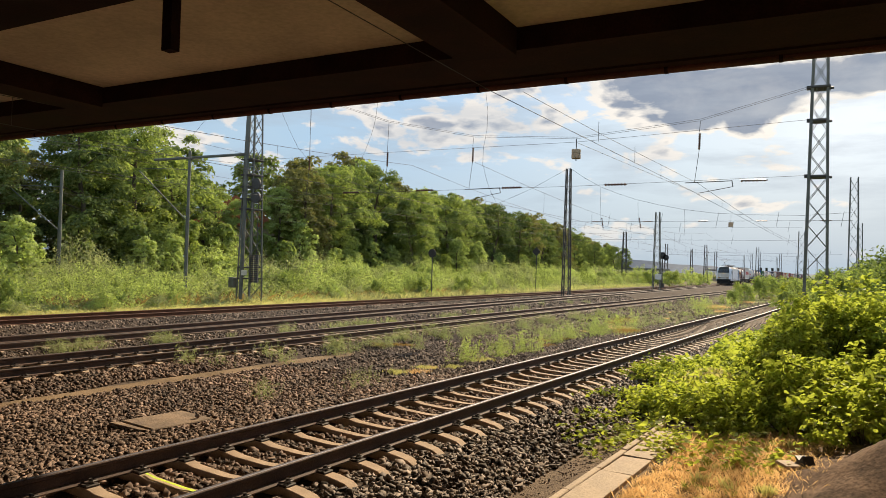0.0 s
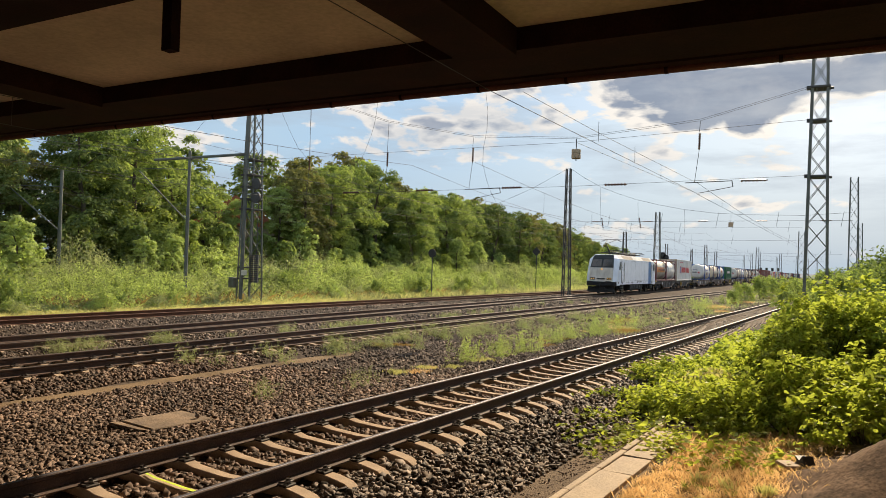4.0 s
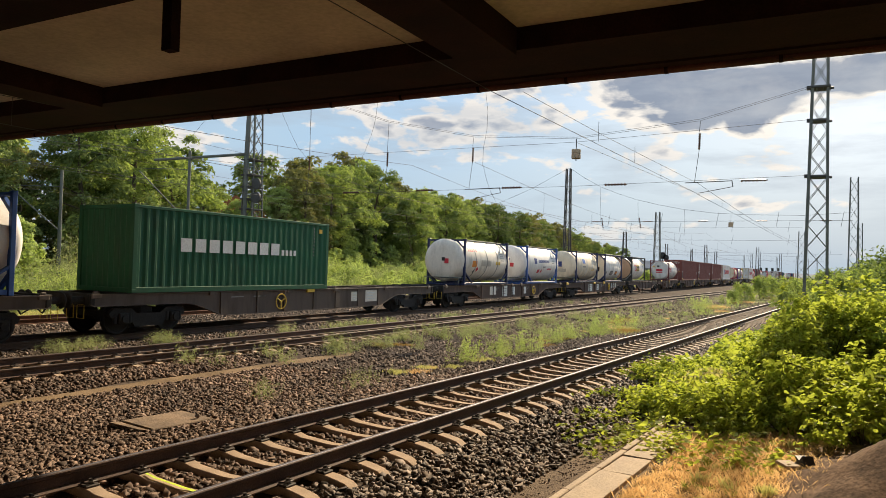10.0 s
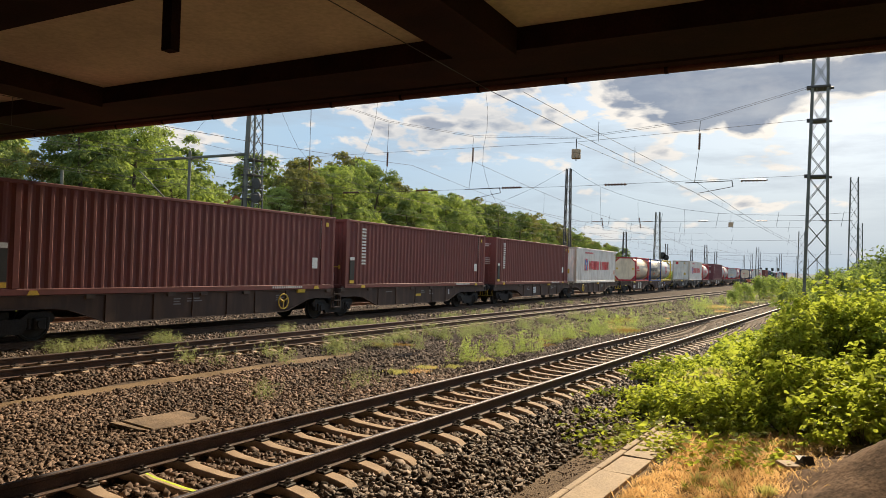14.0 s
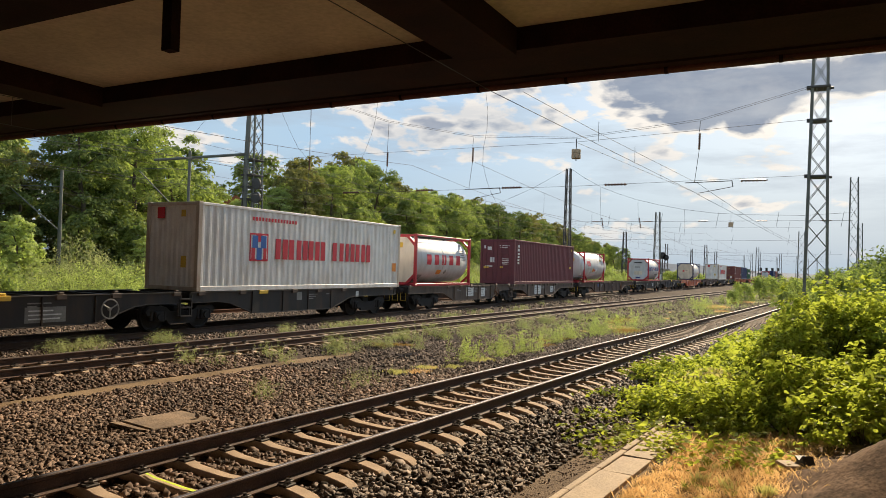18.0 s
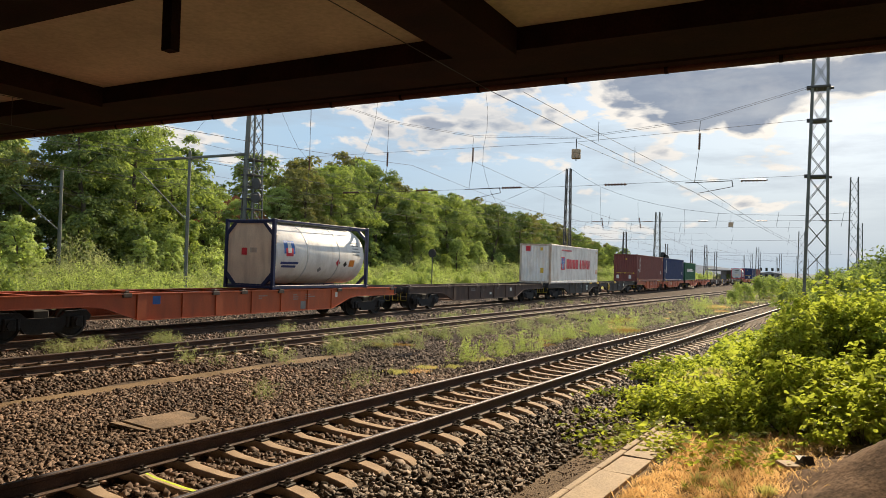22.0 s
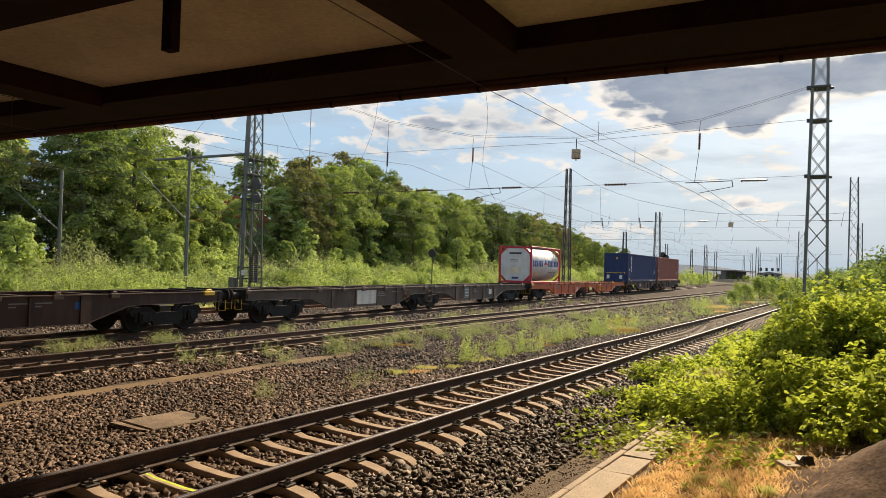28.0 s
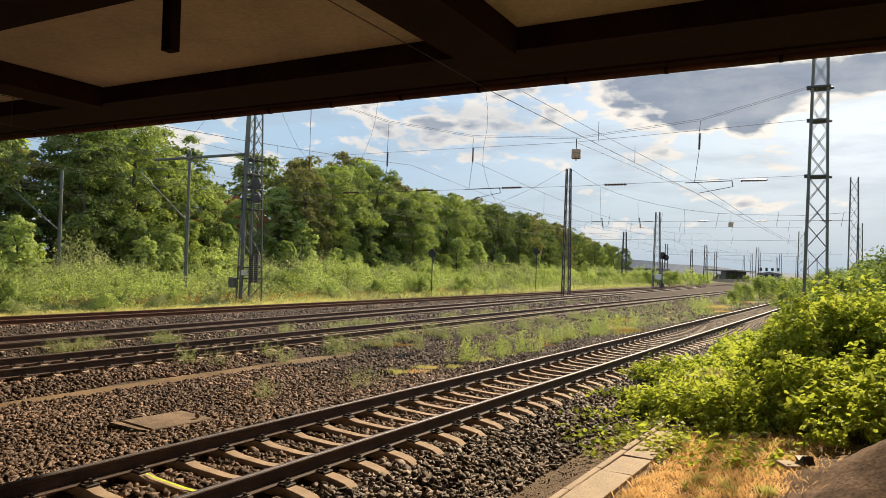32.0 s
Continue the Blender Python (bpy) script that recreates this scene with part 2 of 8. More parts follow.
M["grass_gold"] = leaf_mat("grass_gold", (0.30, 0.32, 0.14), (0.62, 0.60, 0.31), 0.48, warm=(1.12, 1.08, 0.7))
M["grass_red"] = leaf_mat("grass_red", (0.20, 0.125, 0.065), (0.34, 0.23, 0.12), 0.4)


# ---- mesh builder ----
class Build:
    """Collects boxes, bars and extruded outlines into one mesh."""

    def __init__(self):
        self.v, self.f = [], []

    def add(self, vs, fs):
        n = len(self.v)
        self.v.extend(vs)
        self.f.extend([tuple(i + n for i in f) for f in fs])
        return self

    def box(self, x0, y0, z0, x1, y1, z1, c=0.0):
        if x1 < x0: x0, x1 = x1, x0
        if y1 < y0: y0, y1 = y1, y0
        if z1 < z0: z0, z1 = z1, z0
        if c <= 0:
            vs = [(x, y, z) for z in (z0, z1) for y in (y0, y1) for x in (x0, x1)]
            return self.add(vs, [(0, 2, 3, 1), (4, 5, 7, 6), (0, 1, 5, 4), (2, 6, 7, 3), (0, 4, 6, 2), (1, 3, 7, 5)])
        c = min(c, (x1 - x0) * 0.45, (y1 - y0) * 0.45, (z1 - z0) * 0.45)
        idx, vs = {}, []
        lo, hi = (x0, y0, z0), (x1, y1, z1)
        for sx in (0, 1):
            for sy in (0, 1):
                for sz in (0, 1):
                    s = (sx, sy, sz)
                    for ax in range(3):
                        p = []
                        for k in range(3):
                            e = hi[k] if s[k] else lo[k]
                            p.append(e if k == ax else e + (-c if s[k] else c))
                        idx[s, ax] = len(vs)
                        vs.append(tuple(p))
        fs = []
        for ax in range(3):
            o1, o2 = (ax + 1) % 3, (ax + 2) % 3
            for s in (0, 1):
                q = []
                for a, b2 in ((0, 0), (1, 0), (1, 1), (0, 1)):
                    t = [0, 0, 0]
                    t[ax], t[o1], t[o2] = s, a, b2
                    q.append(idx[tuple(t), ax])
                fs.append(tuple(q if s else q[::-1]))
            for a in (0, 1):
                for b2 in (0, 1):
                    t0, t1 = [0, 0, 0], [0, 0, 0]
                    t0[ax], t1[ax] = 0, 1
                    for t in (t0, t1):
                        t[o1], t[o2] = a, b2
                    q = [idx[tuple(t0), o1], idx[tuple(t1), o1], idx[tuple(t1), o2], idx[tuple(t0), o2]]
                    fs.append(tuple(q if a != b2 else q[::-1]) if True else None)
        for s in [(a, b2, d) for a in (0, 1) for b2 in (0, 1) for d in (0, 1)]:
            q = [idx[s, 0], idx[s, 1], idx[s, 2]]
            fs.append(tuple(q if sum(s) % 2 else q[::-1]))
        return self.add(vs, fs)

    def bar(self, p, q, w, h=None, up=(0, 0, 1)):
        """A square bar from p to q."""
        h = h or w
        p, q = Vector(p), Vector(q)
        d = (q - p).normalized()
        u = Vector(up)
        if abs(d.dot(u)) > 0.95:
            u = Vector((1, 0, 0))
        s = d.cross(u).normalized() * (w / 2)
        t = s.cross(d).normalized() * (h / 2)
        vs = [tuple(e + a * s + b2 * t) for e in (p, q) for a, b2 in ((-1, -1), (1, -1), (1, 1), (-1, 1))]
        return self.add(vs, [(3, 2, 1, 0), (4, 5, 6, 7), (0, 1, 5, 4), (1, 2, 6, 5), (2, 3, 7, 6), (3, 0, 4, 7)])

    def rod(self, p, q, r, n=8, r2=None, caps=True):
        r2 = r if r2 is None else r2
        p, q = Vector(p), Vector(q)
        d = (q - p).normalized()
        u = Vector((0, 0, 1)) if abs(d.z) < 0.9 else Vector((1, 0, 0))
        s = d.cross(u).normalized()
        t = d.cross(s)
        vs = []
        for e, rr in ((p, r), (q, r2)):
            for i in range(n):
                a = 2 * math.pi * i / n
                vs.append(tuple(e + (s * math.cos(a) + t * math.sin(a)) * rr))
        fs = [(i, i + n, (i + 1) % n + n, (i + 1) % n) for i in range(n)]
        if caps:
            fs += [tuple(range(n)), tuple(range(2 * n - 1, n - 1, -1))]
        return self.add(vs, fs)

    def path(self, pts, r, n=6):
        """One round tube through all the points."""
        pts = [Vector(p) for p in pts]
        vs, fs = [], []
        for i, p in enumerate(pts):
            d = (pts[min(i + 1, len(pts) - 1)] - pts[max(i - 1, 0)]).normalized()
            if i == 0:
                u = Vector((0, 0, 1)) if abs(d.z) < 0.9 else Vector((1, 0, 0))
            s = d.cross(u).normalized()
            t = d.cross(s).normalized()
            u = -t
            for k in range(n):
                a = 2 * math.pi * k / n
                vs.append(tuple(p + (s * math.cos(a) + t * math.sin(a)) * r))
        for i in range(len(pts) - 1):
            for k in range(n):
                j = (k + 1) % n
                fs.append((i * n + k, (i + 1) * n + k, (i + 1) * n + j, i * n + j))
        fs += [tuple(range(n)), tuple(range(len(pts) * n - 1, (len(pts) - 1) * n - 1, -1))]
        return self.add(vs, fs)

    def prism(self, outline, axis, a, b2):
        """An outline of (p, q) pairs pushed along axis x, y or z from a to b2."""
        def at(p, q, t):
            return (t, p, q) if axis == "x" else (p, t, q) if axis == "y" else (p, q, t)
        n = len(outline)
        vs = [at(p, q, t) for t in (a, b2) for p, q in outline]
        fs = [(i, (i + 1) % n, (i + 1) % n + n, i + n) for i in range(n)]
        fs += [tuple(range(n - 1, -1, -1)), tuple(range(n, 2 * n))]
        return self.add(vs, fs)

    def lathe(self, c, axis, prof, n=24):
        """prof: (distance along axis, radius) pairs; closed ends where the radius is 0."""
        c = Vector(c)
        ax = {"x": 0, "y": 1, "z": 2}[axis]
        e = [Vector((1, 0, 0)), Vector((0, 1, 0)), Vector((0, 0, 1))]
        d, s, t = e[ax], e[(ax + 1) % 3], e[(ax + 2) % 3]
        vs = []
        for a, r in prof:
            for i in range(n):
                g = 2 * math.pi * i / n
                vs.append(tuple(c + d * a + (s * math.cos(g) + t * math.sin(g)) * r))
        fs = []
        for k in range(len(prof) - 1):
            for i in range(n):
                j = (i + 1) % n
                fs.append((k * n + i, k * n + j, (k + 1) * n + j, (k + 1) * n + i))
        fs += [tuple(range(n - 1, -1, -1)), tuple(range((len(prof) - 1) * n, len(prof) * n))]
        return self.add(vs, fs)

    def mesh(self, name, material, smooth=False):
        me = bpy.data.meshes.new(name)
        me.from_pydata(self.v, [], self.f)
        me.materials.append(material)
        if smooth:
            me.polygons.foreach_set("use_smooth", [True] * len(me.polygons))
            me.set_sharp_from_angle(angle=radians(40))
        bm = bmesh.new()
        bm.from_mesh(me)
        bmesh.ops.recalc_face_normals(bm, faces=bm.faces)
        bm.to_mesh(me)
        bm.free()
        return me


def part(name, b, material, parent=None, label="", smooth=False):
    me = b if isinstance(b, bpy.types.Mesh) else b.mesh(name, M[material] if isinstance(material, str) else material, smooth)
    ob = new(name, me)
    if parent:
        ob.parent = parent
    if label:
        tagged(ob, label)
    return ob


def thing(name, label, category, group="", kind="", at=None):
    ob = tagged(new(name), label, category, group, kind)
    ob.empty_display_size = 0.1
    if at is not None:
        ob.matrix_world = at
    return ob


def solo(name, b, material, label, category="", kind="", group="", smooth=False, at=None):
    ob = part(name, b, material, None, "", smooth)
    tagged(ob, label, category, group, kind)
    if at is not None:
        ob.matrix_world = at
    return ob


def raw_mesh(name, verts, faces, material, smooth=False):
    """A mesh from numpy arrays of vertices and equal-sized faces."""
    me = bpy.data.meshes.new(name)
    k = faces.shape[1]
    me.vertices.add(len(verts))
    me.vertices.foreach_set("co", verts.astype(np.float32).ravel())
    me.loops.add(faces.size)
    me.loops.foreach_set("vertex_index", faces.astype(np.int32).ravel())
    me.polygons.add(len(faces))
    me.polygons.foreach_set("loop_start", np.arange(len(faces), dtype=np.int32) * k)
    if smooth:
        me.polygons.foreach_set("use_smooth", np.ones(len(faces), bool))
    me.materials.append(M[material])
    me.update(calc_edges=True)
    me.validate()
    return me


# ---- the lie of the land ----
def x_near(y): return -5.857 + 0.0539 * y          # centre lines of the four tracks
def x_two(y): return -15.02 + 0.0419 * y
def x_train(y): return -18.777 + 0.0 * y
def x_far(y): return -25.55 + 0.036 * y


NEAR_TOP = 0.18                                     # rail heads: the siding in front lies higher


def sstep(a, b, x):
    t = np.clip((x - a) / (b - a), 0, 1)
    return t * t * (3 - 2 * t)


def ground_z(x, y):
    x, y = np.asarray(x, float), np.asarray(y, float)
    z = np.full(np.broadcast(x, y).shape, -0.36)
    for cx, edge in ((x_two(y), 1.10), (x_train(y), 0.80), (x_far(y), 0.80)):
        d = np.abs(x - cx)                          # the bed: low between the rails, heaped over the sleepers' ends
        z = np.maximum(z, -0.265 + 0.075 * sstep(edge, edge + 0.25, d) - 0.17 * sstep(1.5, 2.6, d))
    d = x - x_near(y)
    bed = np.where(d < 0, -0.092 - 0.215 * sstep(1.35, 3.6, -d), -0.092 - 0.145 * sstep(1.35, 2.3, d))
    z = np.where(d > -5.0, np.maximum(z, bed), z)
    right = -0.12 + 0.42 * sstep(-1.7, 1.2, x) + 0.25 * sstep(0.0, 4.0, x)
    right = right + 0.90 * np.exp(-(((x - 1.5) / 1.05) ** 2 + ((y - 8.1) / 0.95) ** 2)) + 0.02 * np.sin(x * 7 + y * 3) * np.sin(y * 5 - x * 4) * sstep(-1.6, -0.5, x)
    k = sstep(-2.9, -2.2, x - 0.035 * (y - 7))
    z = np.where(d > 1.2, z * (1 - k) + right * k, z)
    left = -0.36 + 0.5 * sstep(-28, -36, x) + 2.2 * sstep(-38, -62, x)
    z = np.where(x < -27.5, left, z)
    far = sstep(150, 400, y)
    return z * (1 - far) - 0.3 * far


def grid(a, b, step):
    return list(np.arange(a, b, step))


def make_ground():
    xs = grid(-1500, -120, 230) + grid(-120, -44, 6) + grid(-44, -27, 1.0) + grid(-27, -3, 0.25) + grid(-3, 1.6, 0.1) + grid(1.6, 5, 0.25) + grid(5, 20, 1.5) + grid(20, 120, 20) + grid(120, 1501, 230)
    ys = grid(-300, -20, 70) + grid(-20, 0, 2) + grid(0, 5, 0.4) + grid(5, 13, 0.13) + grid(13, 30, 0.4) + grid(30, 90, 2) + grid(90, 260, 10) + grid(260, 3500, 200)
    X, Y = np.meshgrid(np.array(xs), np.array(ys))
    Z = ground_z(X, Y)
    rng = np.random.default_rng(3)
    Z = Z + (rng.random(Z.shape) - 0.5) * np.where((X > -3) & (X < 2) & (Y < 13), 0.02 + 0.03 * (X > -0.2), 0.02)
    nx, ny = len(xs), len(ys)
    v = np.stack([X, Y, Z], -1).reshape(-1, 3)
    i = (np.arange(ny - 1)[:, None] * nx + np.arange(nx - 1)[None, :]).ravel()
    f = np.stack([i, i + 1, i + nx + 1, i + nx], -1)
    me = raw_mesh("ground", v, f, "ballast", smooth=True)
    me.materials.append(M["soil_green"])
    me.materials.append(M["earth"])
    me.materials.append(M["path_gravel"])
    me.materials.append(M["dry_soil"])
    c = v[f].mean(1)
    d = c[:, 0] - x_near(c[:, 1])
    idx = np.zeros(len(f), np.int32)
    idx[(c[:, 0] < -27.8) | (c[:, 1] > 420)] = 1
    idx[(d > 1.9) & (c[:, 0] > -3.7) & (c[:, 1] < 11.0)] = 3
    idx[(c[:, 0] > -1.75 + 0.035 * (c[:, 1] - 7)) & (d > 1.6)] = 2
    wob = 0.14 * np.sin(c[:, 1] * 5.1) + 0.12 * np.sin(c[:, 1] * 13 + c[:, 0] * 9) + 0.10 * np.sin(c[:, 1] * 29 + c[:, 0] * 23)
    idx[(c[:, 0] > -1.75 + 0.035 * (c[:, 1] - 7)) & (c[:, 0] < -0.78 + 0.24 * (c[:, 1] - 7.0) + wob) & (d > 1.6) & (c[:, 1] < 10.5)] = 4
    idx[(d > 3.0) & (c[:, 1] > 13)] = 1
    idx[(d < -2.6) & (c[:, 0] > x_two(c[:, 1]) + 2.6) & (c[:, 1] > 26)] = 1
    idx[c[:, 0] > 14] = 1
    me.polygons.foreach_set("material_index", idx)
    ob = new("ground", me)
    tagged(ob, "dark ballast, brown soil and rough grass under the tracks", "ground", kind="structure")


M["slab_brown"] = mat("slab_brown", (0.27, 0.185, 0.12), 0.9, var=0.4, scale=3, fine=28, fvar=0.2, bump=0.5)
M["path_gravel"] = mat("path_gravel", (0.21, 0.155, 0.11), 0.95, var=0.3, scale=1.5, fine=45, fvar=0.5, bump=0.8, spec=0.05)
make_ground()


# ---- tracks ----
RAIL = [(-0.075, 0), (-0.075, 0.012), (-0.016, 0.034), (-0.009, 0.05), (-0.009, 0.118), (-0.036, 0.134), (-0.036, 0.162),
        (-0.028, 0.172), (0.028, 0.172), (0.036, 0.162), (0.036, 0.134), (0.009, 0.118), (0.009, 0.05), (0.016, 0.034), (0.075, 0.012), (0.075, 0)]


def sleeper_mesh():
    """Prestressed concrete sleeper: high at the rail seats, waisted between them."""
    st = [(-1.30, 0.0, 0.135), (-1.20, -0.045, 0.145), (-1.02, -0.012, 0.15), (-0.90, 0.0, 0.14), (-0.60, 0.0, 0.14), (-0.45, -0.03, 0.125),
          (0.0, -0.05, 0.11), (0.45, -0.03, 0.125), (0.60, 0.0, 0.14), (0.90, 0.0, 0.14), (1.02, -0.012, 0.15), (1.20, -0.045, 0.145), (1.30, 0.0, 0.135)]
    vs, fs = [], []
    for x, z, hw in st:
        z = -0.10 if abs(x) > 1.25 else z
        vs += [(x, -hw * 0.60, -0.22), (x, -hw * 0.55, z - 0.006), (x, -hw * 0.50, z), (x, hw * 0.50, z), (x, hw * 0.55, z - 0.006), (x, hw * 0.60, -0.22)]
    for i in range(len(st) - 1):
        for j in range(6):
            a, b2 = i * 6 + j, i * 6 + (j + 1) % 6
            fs.append((a, b2, b2 + 6, a + 6))
    fs += [tuple(range(5, -1, -1)), tuple(range((len(st) - 1) * 6, len(st) * 6))]
    b = Build()
    b.add(vs, fs)
    return b.mesh("sleeper", M["concrete_sleeper"])


def fastening_mesh():
    b = Build()
    for s in (-1, 1):
        for e in (-1, 1):
            cx = s * 0.7535 + e * 0.125
            b.box(cx - 0.05, -0.075, -0.004, cx + 0.05, 0.075, 0.022, 0.008)
            b.rod((cx, 0, 0.015), (cx, 0, 0.075), 0.018, 6)
            b.path([(cx - e * 0.07, -0.05, 0.03), (cx + e * 0.02, -0.055, 0.045), (cx + e * 0.035, 0, 0.05), (cx + e * 0.02, 0.055, 0.045), (cx - e * 0.07, 0.05, 0.03)], 0.010, 5)
    return b.mesh("fastening", M["clip"])


SLEEPER, FASTENING = sleeper_mesh(), fastening_mesh()


def track(name, label, centre, slope, top, y0, y1, sleepers, side, phase=0.0, n_detail=0, head="rail_dull", step=0.6):
    """A straight track. Its local y axis runs along the rails, and z = 0 is the sleepers' top."""
    base = pose(centre(0.0), 0.0, top - 0.177, 0, 0, -math.degrees(math.atan(slope)))
    t = thing(name, label, "track", kind="structure", at=base)
    k = math.hypot(1, slope)
    for s in (-1, 1):
        b = Build()
        b.prism([(s * 0.7535 + p, q + 0.005) for p, q in RAIL], "y", y0 * k, y1 * k)
        rail = part("rail", b, side, t)
        h = Build()
        h.prism([(s * 0.7535 + p, q) for p, q in ((-0.026, 0.1745), (-0.018, 0.1795), (0.018, 0.1795), (0.026, 0.1745))], "y", y0 * k, y1 * k)
        part("running_surface", h, head, rail)
    i = 0
    y = sleepers[0] + phase
    while y < sleepers[1]:
        s = new("sleeper", SLEEPER)
        s.parent, s.location = t, (0, y, 0)
        if i < n_detail:
            c = new("fastening", FASTENING)
            c.parent = s
        i += 1
        y += step
    return t


siding = track("track_1", "siding with shiny rail heads on pale concrete sleepers", x_near, 0.0539, NEAR_TOP, -6, 130, (1.081, 74), "rail_side", 0.0, 60, "rail_head", 0.567)
track("track_2", "weed-grown track on concrete sleepers in ballast", x_two, 0.0419, 0.0, -6, 300, (4, 64), "rail_side", 0.3, 20)
track("track_3", "main line track that the goods train runs on", x_train, 0.0, 0.0, -30, 800, (6, 40), "rail_side", 0.1)
track("track_4", "rusty track beside the overgrown verge", x_far, 0.036, 0.0, -10, 330, (10, 40), "rail_rust", 0.2, 0, "rail_rust")
painted = [c for c in siding.children if c.name.startswith("sleeper")][7]
mark = Build()
mark.add([(-0.55, -0.05, 0.003), (0.30, -0.055, -0.044), (0.30, -0.015, -0.044), (-0.55, -0.02, 0.003), (-0.4, -0.052, -0.018), (-0.4, -0.02, -0.018)], [(0, 4, 5, 3), (4, 1, 2, 5)])
mark.v = [(x + 0.0, y + 0.03, z + 0.005) for x, y, z in mark.v]
part('paint_mark', mark, 'lime_paint', painted, 'lime yellow paint stroke')


# ---- loose ballast ----
def stones(name, label, pts, size, material, seed, rough=False):
    rng = np.random.default_rng(seed)
    n = len(pts)
    if rough:
        octa = np.array([(x, y, z) for z in (-0.62, 0.62) for x, y in ((-0.8, -0.8), (0.8, -0.8), (0.8, 0.8), (-0.8, 0.8))], float)
        tri = np.array([(3, 2, 1, 0), (4, 5, 6, 7), (0, 1, 5, 4), (1, 2, 6, 5), (2, 3, 7, 6), (3, 0, 4, 7)])
    else:
        octa = np.array([(1, 0, 0), (0, 1, 0), (-1, 0, 0), (0, -1, 0), (0, 0, 1), (0, 0, -1)], float)
        tri = np.array([(0, 1, 4), (1, 2, 4), (2, 3, 4), (3, 0, 4), (1, 0, 5), (2, 1, 5), (3, 2, 5), (0, 3, 5)])
    s = size * (0.6 + 0.9 * rng.random((n, 1, 1)) ** 1.5) * (0.65 + 0.7 * rng.random((n, 1, 3)))
    v = octa[None] * 0.95 + (rng.random((n, len(octa), 3)) - 0.5) * (1.15 if rough else 0.85)
    v = v * s
    a, b = rng.random(n) * 6.283, (rng.random(n) - 0.5) * 1.6
    ca, sa, cb, sb = np.cos(a)[:, None], np.sin(a)[:, None], np.cos(b)[:, None], np.sin(b)[:, None]
    y, z = v[..., 1] * cb - v[..., 2] * sb, v[..., 1] * sb + v[..., 2] * cb
    x, y = v[..., 0] * ca - y * sa, v[..., 0] * sa + y * ca
    v = np.stack([x, y, z], -1) + pts[:, None, :]
    f = (tri[None] + (np.arange(n) * len(octa))[:, None, None]).reshape(-1, tri.shape[1])
    ob = new(name, raw_mesh(name, v.reshape(-1, 3), f, material))
    tagged(ob, label, "ballast", kind="stuff")


def scatter(rng, n, x0, x1, y0, y1):
    return rng.random(n) * (x1 - x0) + x0, rng.random(n) * (y1 - y0) + y0


def keep_ballast(x, y):
    ok = np.ones(len(x), bool)
    d = x - x_near(y)
    along = ((y + 0.0539 * (x + 5.857)) / math.hypot(1, 0.0539) - 1.081 + 0.2835) % 0.567 - 0.2835
    ok &= ~((np.abs(d) < 1.34) & (np.abs(along) < 0.15))
    ok &= ~((np.abs(np.abs(d) - 0.7535) < 0.10))
    for c in (x_two, x_train, x_far):
        ok &= np.abs(np.abs(x - c(y)) - 0.7535) > 0.09
    d2 = x - x_two(y)
    along = ((y + 0.0419 * (x + 15.02)) / math.hypot(1, 0.0419) - 4.3 + 0.3) % 0.6 - 0.3
    ok &= ~((d2 > 0.8) & (d2 < 1.12) & (np.abs(along) < 0.12) & (y < 32))
    ok &= x < x_near(y) + 2.5 + 0.8 * (y > 13)
    ok &= ~((x > -9.1) & (x < -8.2) & (y > 7.0) & (y < 8.2))
    strip = x - (-12.2 + 0.03 * (y - 9))
    ok &= ~((np.abs(strip + 0.05 * np.sin(y * 2.1)) < 0.20 + 0.06 * np.sin(y * 1.3 + 1)) & (y < 15))
    return ok


def make_ballast():
    rng = np.random.default_rng(11)
    for n, box, size, seed, mname in ((84000, (-14.5, -2.6, 2.5, 13.5), 0.031, 1, "stone_red"), (62000, (-26.8, -3.2, 9.0, 34.0), 0.042, 2, "stone"),
                                      (14000, (-26.8, -3.0, 30.0, 70.0), 0.07, 4, "stone")):
        x, y = scatter(rng, n, *box)
        k = keep_ballast(x, y) & ~((x > x_near(y) + 1.0) & (y < 20)) & (x > -1.8 * y - 0.6) & ~((seed == 2) & (y < 13.4) & (x > -14.4))
        x, y = x[k], y[k]
        z = ground_z(x, y) + size * (rng.random(len(x)) * 0.7 - 0.3)
        stones("ballast_stones", "angular grey-brown crushed ballast stones between the tracks", np.stack([x, y, z], -1), size, mname, seed, seed == 1)
    x, y = scatter(rng, 40000, -5.0, -1.6, 3.4, 26.0)
    k = keep_ballast(x, y) & (x > x_near(y) + 0.9)
    x, y = x[k], y[k]
    stones("ballast_stones", "dark grey fresh ballast stones on the shoulder", np.stack([x, y, ground_z(x, y) + 0.02 * rng.random(len(x))], -1), 0.029, "stone_dark", 7, True)
    x, y = scatter(rng, 22000, -12.2, -7.2, 3.2, 11.5)
    k = keep_ballast(x, y) & (x > -1.8 * y - 0.6) & (rng.random(len(x)) < np.clip((11.5 - y) / 5, 0, 1))
    x, y = x[k], y[k]
    stones("ballast_stones", "reddish worn ballast stones beside the siding", np.stack([x, y, ground_z(x, y) + 0.03 * rng.random(len(x))], -1), 0.025, "stone_red", 5, True)
    x, y = scatter(rng, 3500, -3.7, -2.3, 5.0, 11.5)
    stones("path_grit", "fine brown grit on the cess path", np.stack([x, y, ground_z(x, y)], -1), 0.010, "stone_red", 6)


make_ballast()


